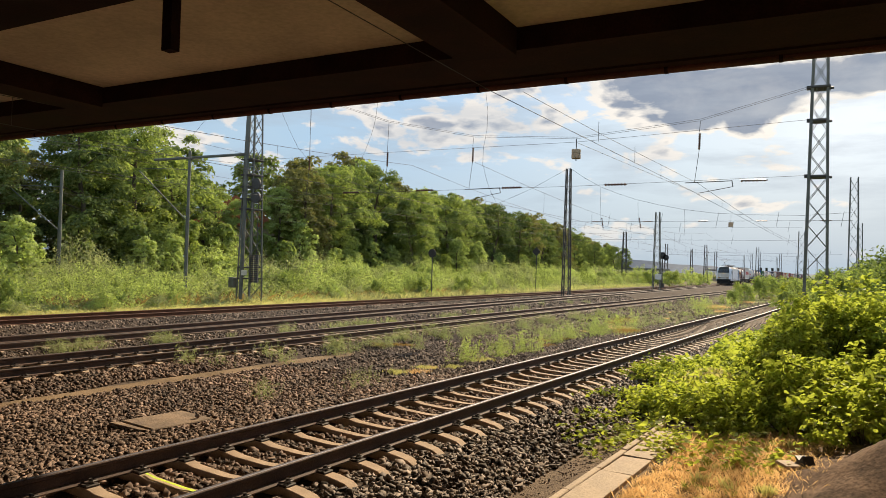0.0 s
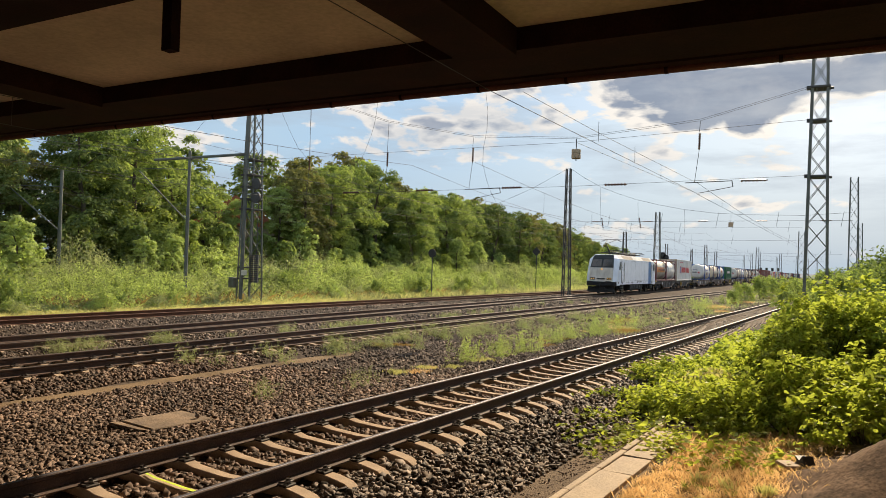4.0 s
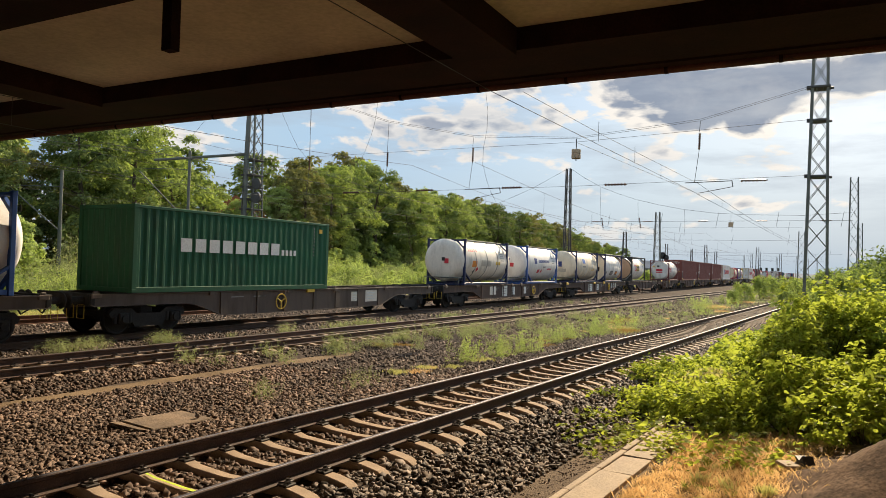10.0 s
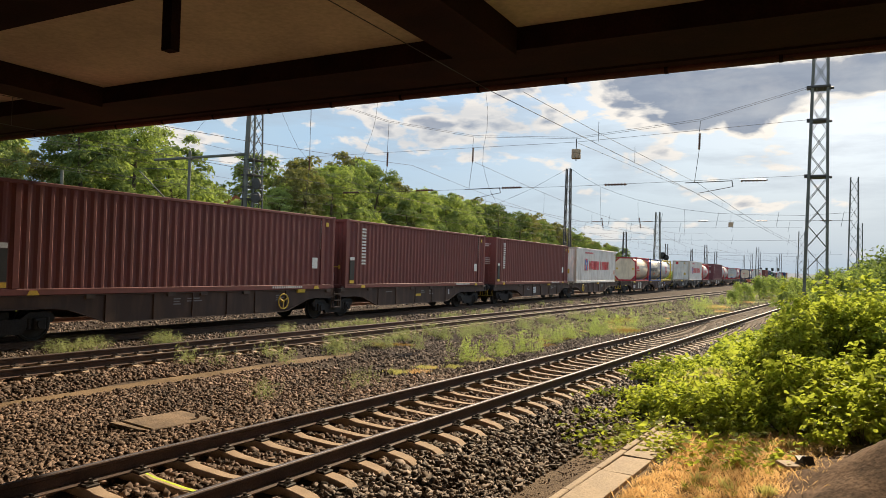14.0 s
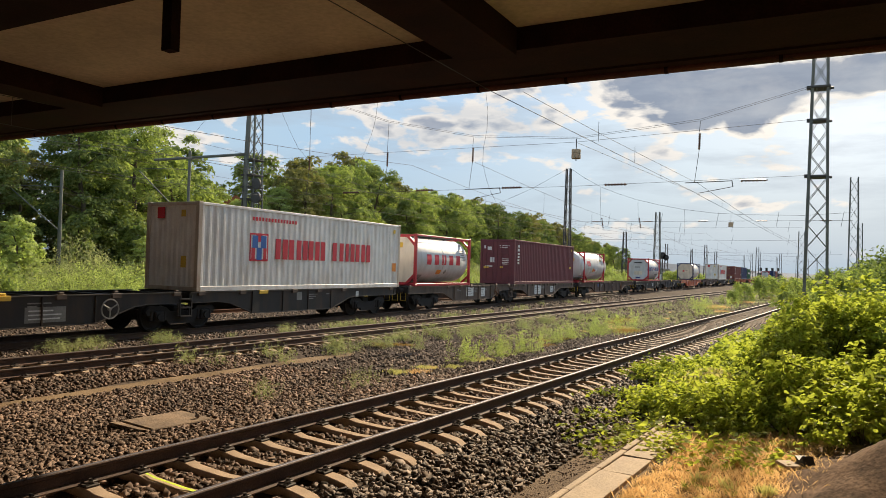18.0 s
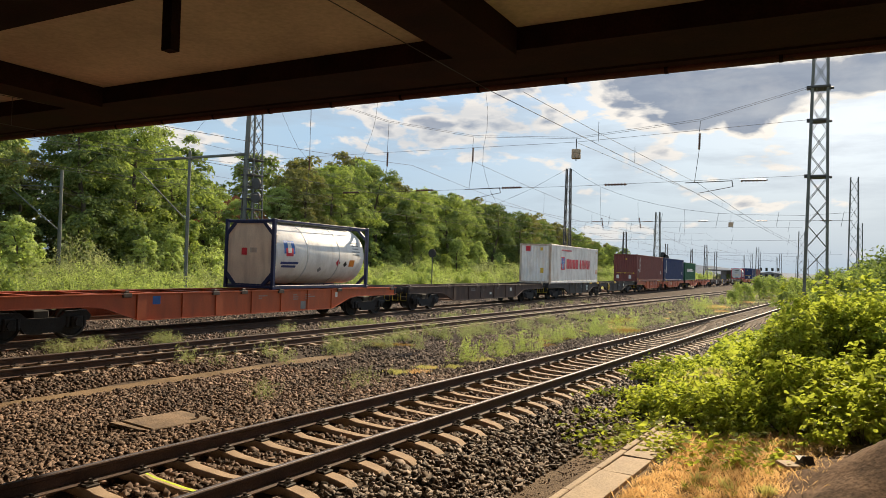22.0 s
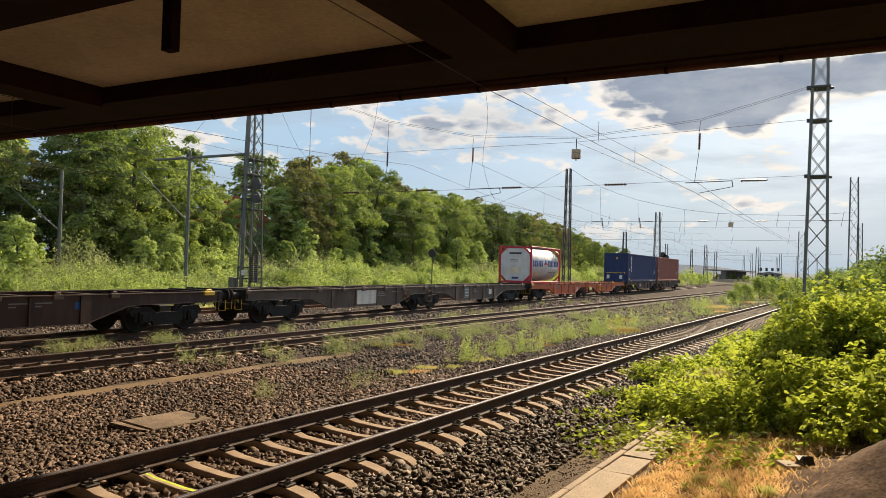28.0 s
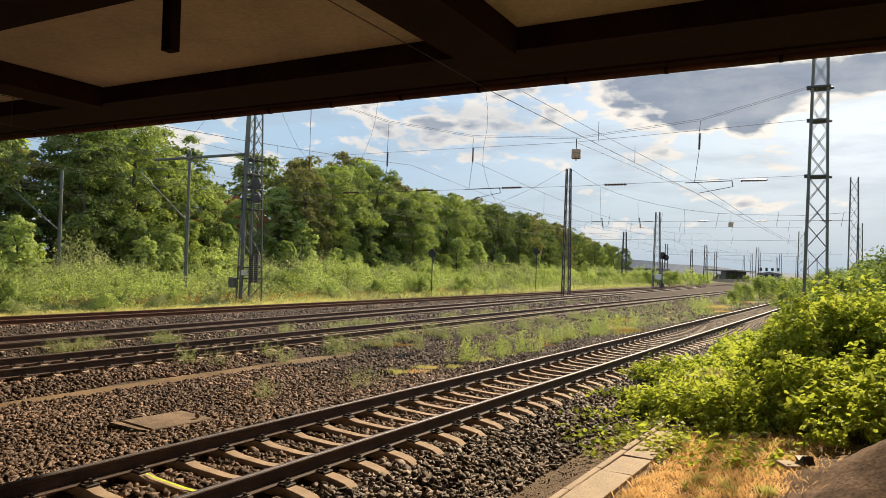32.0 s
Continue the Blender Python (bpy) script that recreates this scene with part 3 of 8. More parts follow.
strip_v, strip_f = [], []
for i in range(90):
    y0 = -2 + i * 0.21
    xc = -12.2 + 0.03 * (y0 - 9) + 0.05 * math.sin(y0 * 2.1)
    wl, wr = 0.30 + 0.07 * math.sin(y0 * 1.3 + 1) + 0.03 * math.sin(y0 * 7.7), 0.28 + 0.06 * math.sin(y0 * 1.7) + 0.03 * math.sin(y0 * 9.1)
    strip_v += [(xc - wl, y0, -0.37), (xc - wl * 0.6, y0, -0.318), (xc, y0, -0.306 + 0.006 * math.sin(y0 * 5)), (xc + wr * 0.6, y0, -0.318), (xc + wr, y0, -0.37)]
    if i:
        strip_f += [(5 * i - 5 + k, 5 * i - 4 + k, 5 * i + 1 + k, 5 * i + k) for k in range(4)]
solo("sand_strip", Build().add(strip_v, strip_f), "sand", "narrow strip of trodden brown sand along the ballast", "ground", kind="structure", smooth=True)

# concrete cover slab in the ballast, cracked along one side
slab = thing("cover_slab", "cracked weathered concrete cover slab lying in ballast", "slab", at=pose(-8.65, 7.62, 0, 0, 0, -8))
b = Build()
b.box(-0.44, -0.60, -0.30, 0.40, 0.42, -0.19, 0.015)
part("slab_main", b, "slab_brown", slab)
b = Build()
b.prism([(-0.52, -0.74), (0.20, -0.70), (0.42, -0.625), (-0.46, -0.625)], "z", -0.30, -0.205)
part("broken_edge", b, "slab_brown", slab)
for i, (sx, sy, r) in enumerate(((0.24, 0.24, 0.045),)):
    b = Build()
    b.lathe((0, 0, 0), "z", [(-0.6 * r, 0.5 * r), (-0.1 * r, r), (0.4 * r, 0.8 * r), (0.8 * r, 0.3 * r)], 7)
    solo("loose_stone", b, "stone", "dark ballast stone lying on the concrete slab", "stone", at=slab.matrix_world @ pose(sx, sy, -0.175 + 0.5 * r, 20 * i, 15, 40 * i))

# kerb: a narrow edging and paving slabs, half grown over
kerb = thing("kerb", "edging of pale concrete slabs beside dry grass", "kerb", kind="structure")
kr = random.Random(9)
y0 = 5.6
while y0 < 10.2:
    ln = kr.choice((0.75, 0.62, 1.0, 0.8))
    b = Build()
    b.box(-0.20, 0.0015, -0.12, 0.165, ln - 0.0015, 0.0, 0.006)
    p = part("slab", b, "kerb", kerb)
    p.matrix_world = pose(-2.10 + 0.055 * (y0 - 7), y0, -0.062 + kr.uniform(-0.006, 0.006), kr.uniform(-0.8, 0.8), kr.uniform(-0.8, 0.8), -3.1 + kr.uniform(-0.6, 0.6))
    y0 += ln
y0 = 5.2
while y0 < 10.4:
    b = Build()
    b.box(-0.04, 0.003, -0.2, 0.04, 0.997, 0.0, 0.01)
    p = part("edging", b, "kerb", kerb)
    p.matrix_world = pose(-2.352 + 0.055 * (y0 - 7), y0, -0.05 + kr.uniform(-0.005, 0.005), 0, kr.uniform(-1.5, 1.5), -3.1)
    y0 += 1.0

# ---- bridge overhead ----
bridge = thing("railway_bridge", "dark red-brown steel girder bridge with a concrete deck, seen from below", "bridge")
DECK_Z, SOFFIT, OUTER = 6.82, 6.28, 14.75
b = Build()
# behind the camera the slab is unseen, lengthened to block sky fill from the foreground
b.box(-60, -30, DECK_Z, 20, OUTER - 0.5, DECK_Z + 0.35)
part("deck_slab", b, "deck_concrete", bridge, "bare brown-grey concrete underside of the deck")
b = Build()
b.prism([(OUTER - 0.46, SOFFIT + 0.10), (OUTER, SOFFIT + 0.10), (OUTER, SOFFIT + 0.15), (OUTER - 0.21, SOFFIT + 0.15), (OUTER - 0.21, DECK_Z + 0.9), (OUTER - 0.25, DECK_Z + 0.9),
         (OUTER - 0.25, SOFFIT + 0.15), (OUTER - 0.46, SOFFIT + 0.15)], "x", -60, 20)
edge = part("edge_girder", b, "girder", bridge, "riveted red-brown edge girder")
b = Build()
b.box(-60, OUTER - 2.36, SOFFIT + 0.10, 20, OUTER - 0.62, DECK_Z - 0.003)
part("inner_girder", b, "girder", bridge)
b = Build()
b.rod((-60, OUTER - 0.085, SOFFIT + 0.07), (20, OUTER - 0.085, SOFFIT + 0.07), 0.085, 12)
pipe = part("pipe", b, "pipe_red", edge, "red-brown pipe along the girder's foot")
for i in range(14):
    xx = -26 + i * 2.1
    b = Build()
    b.rod((xx, OUTER - 0.085, SOFFIT + 0.07), (xx + 0.07, OUTER - 0.085, SOFFIT + 0.07), 0.095, 12)
    part("pipe_clamp", b, "girder", edge)
# the girders at negative y are unseen and belong to that added length
for y0, y1 in ((6.1, 7.385), (-1.4, 0.0), (-10.0, -8.7), (-19.0, -17.7)):
    b = Build()
    b.box(-60, y0, SOFFIT, 20, y1, SOFFIT + 0.05)
    b.box(-60, (y0 + y1) / 2 - 0.15, SOFFIT + 0.05, 20, (y0 + y1) / 2 + 0.15, DECK_Z - 0.003)
    part("cross_girder", b, "girder", bridge)
for xl, w in ((-6.40, 1.20), (-18.41, 1.15), (5.7, 1.2), (-30.4, 1.2)):
    for y0, y1 in ((7.39, OUTER - 2.37), (0.01, 6.09)):
        b = Build()
        b.box(xl, y0, SOFFIT, xl + w, y1, SOFFIT + 0.05)
        b.box(xl + 0.12, y0, SOFFIT + 0.05, xl + w, y1, DECK_Z - 0.003)
        part("longitudinal_girder", b, "girder", bridge)
b = Build()
b.prism([(-0.11, -0.09), (0.11, -0.09), (0.11, 0.09), (-0.11, 0.09)], "z", 5.60, DECK_Z)
post = part("hanging_post", b, "girder", bridge, "dark steel post hanging from the deck")
post.location = (-9.40, 7.92, 0)
for i, x0 in enumerate((-38.0, 9.0)):
    b = Build()
    b.box(x0, -30, -0.6, x0 + 1.2, OUTER - 0.9, DECK_Z - 0.004)
    solo(f"abutment_{i + 1}", b, "deck_concrete", "plain concrete bridge abutment wall", "wall", kind="structure")


# ---- masts and overhead line ----
def lattice_mast(name, label, x, y, z0, h, w0, w1, panel=0.9, leg=0.10, turn=0.0, material="steel_grey", rich=True, lean=0.0):
    """A four-legged lattice mast that tapers from w0 at the foot to w1 at the top."""
    t = thing(name, label, "mast", "overhead line masts", at=pose(x, y, z0, 0, lean, turn))

    def corner(sx, sy, z):
        w = w0 + (w1 - w0) * z / h
        return Vector((sx * w / 2, sy * w / 2, z))
    for sx in (-1, 1):
        for sy in (-1, 1):
            b = Build()
            p, q = corner(sx, sy, 0), corner(sx, sy, h)
            b.bar(p, q, leg)
            part("leg", b, material, t)
    zs = [0.3]
    while zs[-1] < h - panel * 0.5:
        zs.append(zs[-1] + panel)
    for (a, c) in ((((-1, -1)), (1, -1)), ((1, -1), (1, 1)), ((1, 1), (-1, 1)), ((-1, 1), (-1, -1))):
        b = Build()
        for i in range(len(zs) - 1):
            b.bar(corner(*a, zs[i]), corner(*c, zs[i + 1]), leg * 0.45, leg * 0.2)
            if rich:
                if y < 40:
                    part("brace", b, material, t)
                    b = Build()
                b.bar(corner(*c, zs[i]), corner(*a, zs[i + 1]), leg * 0.45, leg * 0.2)
            if y < 40:
                part("brace", b, material, t)
                b = Build()
        if y >= 40:
            tagged(part("bracing", b, material, t), kind="stuff")
    return t


SPAN_Y = 31.3
mast_r = lattice_mast("lattice_mast", "tall grey lattice mast of the headspan, standing in bushes", -0.295, SPAN_Y, 0.3, 14.5, 0.83, 0.37, 0.92, 0.105, lean=0.45)
mast_l = lattice_mast("lattice_mast", "tall grey double lattice mast with tension weights beside the rusty track", -29.7, SPAN_Y, -0.35, 15.0, 1.02, 0.46, 0.9, 0.075)
for z, w in ((9.35, 0.72), (8.05, 0.66), (5.85, 0.74)):
    b = Build()
    b.box(-w / 2, -w / 2, z - 0.045, w / 2, w / 2, z + 0.045, 0.01)
    b.box(-w / 2 - 0.12, -0.12, z - 0.03, -w / 2 + 0.08, 0.12, z + 0.10, 0.01)
    b.rod((w / 2, 0, z - 0.02), (w / 2 + 0.11, 0, z - 0.02), 0.05, 8)
    part("clamp_bracket", b, "steel_dark", mast_r)
b = Build()
b.rod((-0.08, -0.62, 0.3), (-0.02, -0.36, 15.4), 0.115, 10)
part("tube_pole", b, "steel_grey", mast_l, "round steel pole in front of the lattice")
for z in (8.5, 7.6, 6.9, 6.2, 5.6, 2.2, 1.55):
    b = Build()
    b.box(-0.46, -0.56, z - 0.04, 0.46, 0.44, z + 0.04, 0.01)
    part("clamp_bracket", b, "steel_dark", mast_l)
for z in (7.05, 6.25):
    b = Build()
    b.lathe((0.75, -0.5, z), "y", [(-0.05, 0.30), (-0.05, 0.33), (0.05, 0.33), (0.05, 0.30)], 20)
    for k in range(6):
        a = k * math.pi / 3
        b.bar((0.75, -0.5, z), (0.75 + 0.3 * math.cos(a), -0.5, z + 0.3 * math.sin(a)), 0.035)
    part("tension_wheel", b, "steel_dark", mast_l, "spoked tensioning wheel")
for dx in (0.55, 0.9):
    b = Build()
    b.rod((dx + 0.05, -0.5, 6.0), (dx + 0.05, -0.5, 2.6), 0.02, 6)
    for k in range(14):
        b.lathe((dx + 0.05, -0.5, 1.35 + k * 0.115), "z", [(0, 0.13), (0.105, 0.13)], 10)
    part("tension_weight", b, "steel_dark", mast_l, "stack of dark weights on a wire")
b = Build()
b.box(-0.95, -0.75, 1.0, -0.55, -0.45, 1.6, 0.02)
part("switch_box", b, "steel_grey", mast_l, "small grey box")
b = Build()
b.box(0.0, -0.69, 1.75, 0.4, -0.66, 2.05, 0.005)
part("plate", b, "white_paint", mast_l, "white plate without readable writing")

# poles of the branch behind the verge
for px, py, h, label in ((-33.9, 30.3, 8.8, "grey steel pole with a long horizontal boom, in the undergrowth"), (-38.0, 24.9, 7.05, "slim grey pole with a slanting cantilever among shrubs")):
    t = thing("catenary_pole", label, "pole", "poles on the verge", at=pose(px, py, 0.0))
    b = Build()
    b.rod((0, 0, -0.4), (0, 0, h * 0.6), 0.105, 10)
    part("lower_pole", b, "steel_grey", t)
    b = Build()
    b.rod((0, 0, h * 0.6), (0, 0, h), 0.085, 10)
    part("upper_pole", b, "steel_grey", t)
    b = Build()
    b.rod((-0.1, 0, h * 0.52), (-3.2, -1.0, h * 0.86), 0.035, 6)
    part("cantilever_tube", b, "steel_grey", t)
    b = Build()
    b.rod((0, 0, h * 0.87), (-3.2, -1.0, h * 0.88), 0.022, 6)
    part("stay", b, "steel_grey", t)
b = Build()
b.rod((-37.0, 30.3, 8.38), (-29.9, 31.0, 8.5), 0.085, 10)
solo("boom", b, "steel_grey", "horizontal grey tube between pole and lattice mast", "boom")

wires = thing("overhead_line", "thin dark overhead wires, ropes and insulators across the tracks", "overhead line")


def sag(p, q, drop, n=10):
    p, q = Vector(p), Vector(q)
    return [tuple(p.lerp(q, i / n) - Vector((0, 0, drop * 4 * (i / n) * (1 - i / n)))) for i in range(n + 1)]


def wire(pts, r=0.009, name="wire", label=""):
    b = Build()
    b.path(pts, r, 5)
    part(name, b, "wire", wires, label)


def insulator(p, q, parent=wires):
    b = Build()
    p, q = Vector(p), Vector(q)
    n = 7
    for i in range(n):
        a, c = p.lerp(q, i / n), p.lerp(q, (i + 0.55) / n)
        b.rod(a, c, 0.062, 8, 0.04)
    b.rod(p, q, 0.026, 6)
    part("insulator", b, "insulator", parent, "brown ribbed insulator")


top = [(-0.7, 9.66), (-4.67, 8.69), (-10.08, 8.25), (-15.3, 8.66), (-20.3, 9.75), (-24.2, 11.1), (-29.4, 13.4)]
for dz in (0.0, 0.07):
    wire([(x, SPAN_Y, z + dz) for x, z in top], 0.007, "headspan_rope")
wire([(-0.7, SPAN_Y, 8.43), (-10.07, SPAN_Y, 8.1), (-20.3, SPAN_Y, 8.15), (-29.5, SPAN_Y, 8.17)], 0.0075, "upper_cross_rope")
wire([(-0.7, SPAN_Y, 6.22), (-10.3, SPAN_Y, 6.07), (-29.4, SPAN_Y, 6.05)], 0.0075, "lower_cross_rope")
for x in (-2.55, -8.2, -13.2, -18.0, -22.6):
    insulator((x - 0.5, SPAN_Y, 6.09), (x + 0.5, SPAN_Y, 6.09))
for x, zt in ((-4.67, 8.69), (-15.3, 8.66), (-20.3, 9.75), (-25.5, 11.6)):
    wire([(x, SPAN_Y, zt), (x - 0.05, SPAN_Y, 8.2)], 0.010, "hanger")
    insulator((x - 0.02, SPAN_Y, zt - 0.55 if zt < 9 else 8.15), (x - 0.04, SPAN_Y, zt - 1.25 if zt < 9 else 7.4))
    wire([(x - 0.04, SPAN_Y, 7.4), (x - 0.2, SPAN_Y, 6.1)], 0.011, "hanger")
for x in (-4.85, -15.3):                       # registration arms over the two nearer tracks
    wire([(x - 0.4, SPAN_Y, 6.07), (x + 1.45, SPAN_Y, 6.1)], 0.018, "arm_tube")
    wire([(x + 1.45, SPAN_Y, 6.12), (x + 1.5, SPAN_Y, 5.86)], 0.02, "arm_drop")
    wire([(x + 1.5, SPAN_Y, 5.86), (x + 0.15, SPAN_Y, 5.62)], 0.014, "registration_arm")
t = thing("counterweight", "grey concrete counterweight hanging in the headspan", "weight")
b = Build()
b.lathe((-10.07, SPAN_Y, 7.33), "z", [(0, 0.19), (0.02, 0.21), (0.20, 0.21), (0.22, 0.19)], 14)
part("weight_disc", b, "kerb", t)
b = Build()
b.lathe((-10.07, SPAN_Y, 7.56), "z", [(0, 0.19), (0.02, 0.21), (0.18, 0.21), (0.20, 0.18)], 14)
part("weight_disc", b, "kerb", t)
b = Build()
b.rod((-10.07, SPAN_Y, 7.24), (-10.07, SPAN_Y, 8.25), 0.022, 8)
part("rod", b, "wire", t)


def catenary(centre, top_z, y_list, h_mast, h_mid, contact, name, drop_step=6.0, r=0.009):
    """Contact wire and carrying rope over a track, with droppers, from support to support."""
    rope, low = [], []
    for a, c in zip(y_list[:-1], y_list[1:]):
        p = sag((centre(a), a, h_mast), (centre(c), c, h_mast), h_mast - h_mid, 10)
        rope += p[:-1]
        n = int((c - a) / drop_step)
        for i in range(1, n):
            k = i / n
            yy = a + (c - a) * k
            z = h_mast - (h_mast - h_mid) * 4 * k * (1 - k)
            wire([(centre(yy), yy, z), (centre(yy), yy, contact)], 0.006, "dropper")
    rope.append(p[-1])
    wire(rope, r, "carrying_rope")
    wire([(centre(y_list[0]), y_list[0], contact), (centre(y_list[-1]), y_list[-1], contact)], r, "contact_wire")


wire([(-5.55, -4, 5.56), (-5.58, 12.0, 5.56), (-4.75, SPAN_Y, 5.60)], 0.0075, "contact_wire")
wire([(-6.0, 14.72, 6.20), (-5.6, 20.0, 6.10), (-4.75, SPAN_Y, 6.04)], 0.0065, "carrying_rope")
for yy in (18.0, 22.0, 26.0):
    wire([(-5.2, yy, 6.10), (-5.2, yy, 5.59)], 0.006, "dropper")
catenary(lambda y: -4.75 + 0.035 * (y - 31.3), NEAR_TOP, [31.3, 95.0, 160.0], 6.05, 5.75, 5.58, "near")
catenary(lambda y: -15.2 + 0.03 * (y - 31.3), 0.0, [31.3, 95.0, 160.0, 230], 7.4, 6.2, 5.6, "two", 9)
catenary(lambda y: -18.8, 0.0, [-30, 31.3, 95.0, 160.0, 230], 7.4, 6.2, 5.6, "train", 9)
catenary(lambda y: -25.3 + 0.02 * (y - 31.3), 0.0, [-30, 31.3, 95.0, 160.0, 230], 7.4, 6.2, 5.6, "far", 9)
for i, (x, z0, z1) in enumerate(((-31.0, 8.6, 8.0), (-32.5, 7.4, 6.4), (-35.5, 6.6, 6.0), (-38.0, 5.6, 5.2))):
    wire(sag((x, -10, z0 + 1.0), (x + 3, 90, z1), 0.5), 0.008, "feeder_wire")
wire([(-10.1, SPAN_Y, 8.1), (-8.9, 60, 8.6)], 0.01)
# slack tie wires between the carrying ropes and the lines below
for pts in ([(-14.73, 10.9), (-14.58, 9.9), (-14.60, 9.0), (-14.76, 8.1), (-14.78, 7.3), (-14.55, 6.5), (-14.30, 5.9), (-14.01, 5.4)], [(-21.05, 10.9), (-21.15, 10.0), (-21.36, 9.25), (-21.75, 8.35), (-22.25, 7.5)],
            [(-27.7, 10.9), (-27.1, 9.85), (-26.37, 8.72), (-25.6, 8.0)], [(-25.57, 11.4), (-25.5, 8.0)], [(-33.6, 11.0), (-34.5, 10.25), (-35.4, 9.55)]):
    wire([(x, SPAN_Y, z) for x, z in pts], 0.0075, "tie_wire")
# second headspan: top rope, guy, droppers and a small weight
wire([(-20.5, 62, 11.5), (-19.0, 62, 10.5), (-17.6, 62, 9.7), (-16.0, 62, 9.05), (-14.4, 62, 8.5), (-12.5, 62, 8.02), (-10.5, 62, 7.6), (-8.0, 62, 7.26), (-5.7, 62, 7.11), (-1.5, 62, 7.01), (1.8, 62, 7.2)], 0.012, "headspan_rope")
wire([(-20.6, 62, 11.5), (-24.2, 62, 9.7), (-27.8, 62, 8.3), (-30.5, 62, 7.4)], 0.012, "guy_rope")
for pts in ([(-17.6, 9.7), (-17.6, 6.9), (-17.3, 6.0)], [(-14.3, 8.42), (-14.25, 6.9), (-14.05, 5.9)], [(-10.4, 7.55), (-10.35, 6.2), (-10.4, 5.4)]):
    wire([(x, 62.0, z) for x, z in pts], 0.010, "dropper")
for x in (-17.45, -14.15):
    insulator((x, 62.0, 6.9), (x + 0.15, 62.0, 6.0))
wire([(-6.75, 62, 7.12), (-6.75, 62, 6.5)], 0.012, "rod")
t = thing("counterweight", "small grey counterweight hanging at the second headspan", "weight")
b = Build()
b.lathe((-6.75, 62, 6.12), "z", [(0, 0.17), (0.02, 0.19), (0.36, 0.19), (0.38, 0.16)], 12)
part("weight_disc", b, "kerb", t)

for x, y, z0, h, w0, w1, lab in ((-20.6, 62.0, -0.3, 11.75, 0.62, 0.36, "dark lattice mast at the second headspan, slender"), (-19.7, 97.0, -0.3, 10.6, 0.95, 0.5, "lattice mast with a small white plate beside the signal"),
                                 (-34.7, 140.0, 0.0, 10.1, 1.0, 0.5, "far lattice mast at the edge of the wood"), (1.95, 62.0, 0.4, 9.45, 0.75, 0.5, "lattice mast rising above the bushes"),
                                 (3.8, 100.0, 0.4, 8.5, 0.7, 0.5, "distant lattice mast above the bushes"), (-2.4, 95.0, 0.2, 7.4, 0.9, 0.6, "lattice mast beside the siding far down the line"),
                                 (-15.2, 200.0, -0.3, 9.5, 0.9, 0.6, "far lattice mast between the main tracks"), (-40.0, 210.0, 0, 10.5, 1.0, 0.6, "far lattice mast at the station throat"),
                                 (-33.0, 260.0, 0, 10.0, 1.0, 0.6, "far lattice mast at the station throat"), (-22.0, 300.0, 0, 11.0, 1.1, 0.6, "far lattice mast at the station throat"),
                                 (-9.0, 300.0, 0, 10.0, 1.0, 0.6, "far lattice mast at the station throat"), (-29.0, 350.0, 0, 12.0, 1.1, 0.6, "far lattice mast at the station throat"),
                                 *((x, y, 0, h, 0.9, 0.5, "far lattice mast at the station throat") for x, y, h in ((-26.5, 190.0, 9.5), (-37.0, 235.0, 10.0), (-12.0, 245.0, 9.0), (-44.0, 280.0, 11.0), (-5.0, 270.0, 8.5), (-17.5, 330.0, 10.0), (-47.0, 340.0, 11.0), (-36.0, 390.0, 12.0), (-3.0, 380.0, 11.0)))):
    m_ = lattice_mast("lattice_mast", lab, x, y, z0, h, w0, w1, 1.0 if y < 110 else 1.6, 0.09 if y < 110 else 0.12, 0, "steel_grey" if x > -20 else "steel_dark", y < 110)
    if y == 97.0:
        b = Build()
        b.box(-0.1, -0.6, 1.6, 0.75, -0.55, 2.3, 0.01)
        part("plate", b, "white_paint", m_, "white plate")
for y, xa, xb, z in ((62.0, -20.6, 1.9, 6.6), (97.0, -34.7, -2.4, 6.6), (97.0, -34.7, -2.4, 8.2), (160, -35, 3, 6.8), (210, -40, 0, 7.5), (300, -40, 0, 8)):
    wire([(xa, y, z), (xb, y, z)], 0.009 + y * 0.00004, "cross_rope")
    n = 5
    for i in range(n):
        x = xa + (xb - xa) * (i + 0.6) / n
        if y < 70:
            insulator((x - 0.4, y, z), (x + 0.4, y, z))
        wire([(x + 1.2, y, z + 0.7), (x + 1.0, y, z - 0.5)], 0.012 + y * 0.00003, "hanger")

# ---- signals and boards ----
sig = thing("railway_signal", "dark light signal with round hoods on a slim post", "signal", at=pose(-21.6, 110.3, -0.35))
b = Build()
b.rod((0, 0, 0), (0, 0, 4.6), 0.10, 10)
part("post", b, "steel_dark", sig)
b = Build()
b.box(-0.32, -0.25, 0, 0.32, 0.25, 1.0, 0.03)
part("relay_box", b, "steel_dark", sig)
b = Build()
b.lathe((0.05, -0.05, 5.15), "y", [(-0.05, 0.0), (-0.05, 0.52), (0.03, 0.52), (0.03, 0.0)], 20)
b.lathe((0.55, -0.05, 4.85), "y", [(-0.05, 0.0), (-0.05, 0.42), (0.03, 0.42), (0.03, 0.0)], 20)
part("head", b, "black_paint", sig, "black round signal head")
b = Build()
b.lathe((0.05, -0.12, 5.2), "y", [(-0.3, 0.17), (-0.3, 0.19), (0.1, 0.19), (0.1, 0.17)], 14)
b.lathe((0.6, -0.12, 4.9), "y", [(-0.3, 0.15), (-0.3, 0.17), (0.1, 0.17), (0.1, 0.15)], 14)
part("lamp_hood", b, "steel_dark", sig)
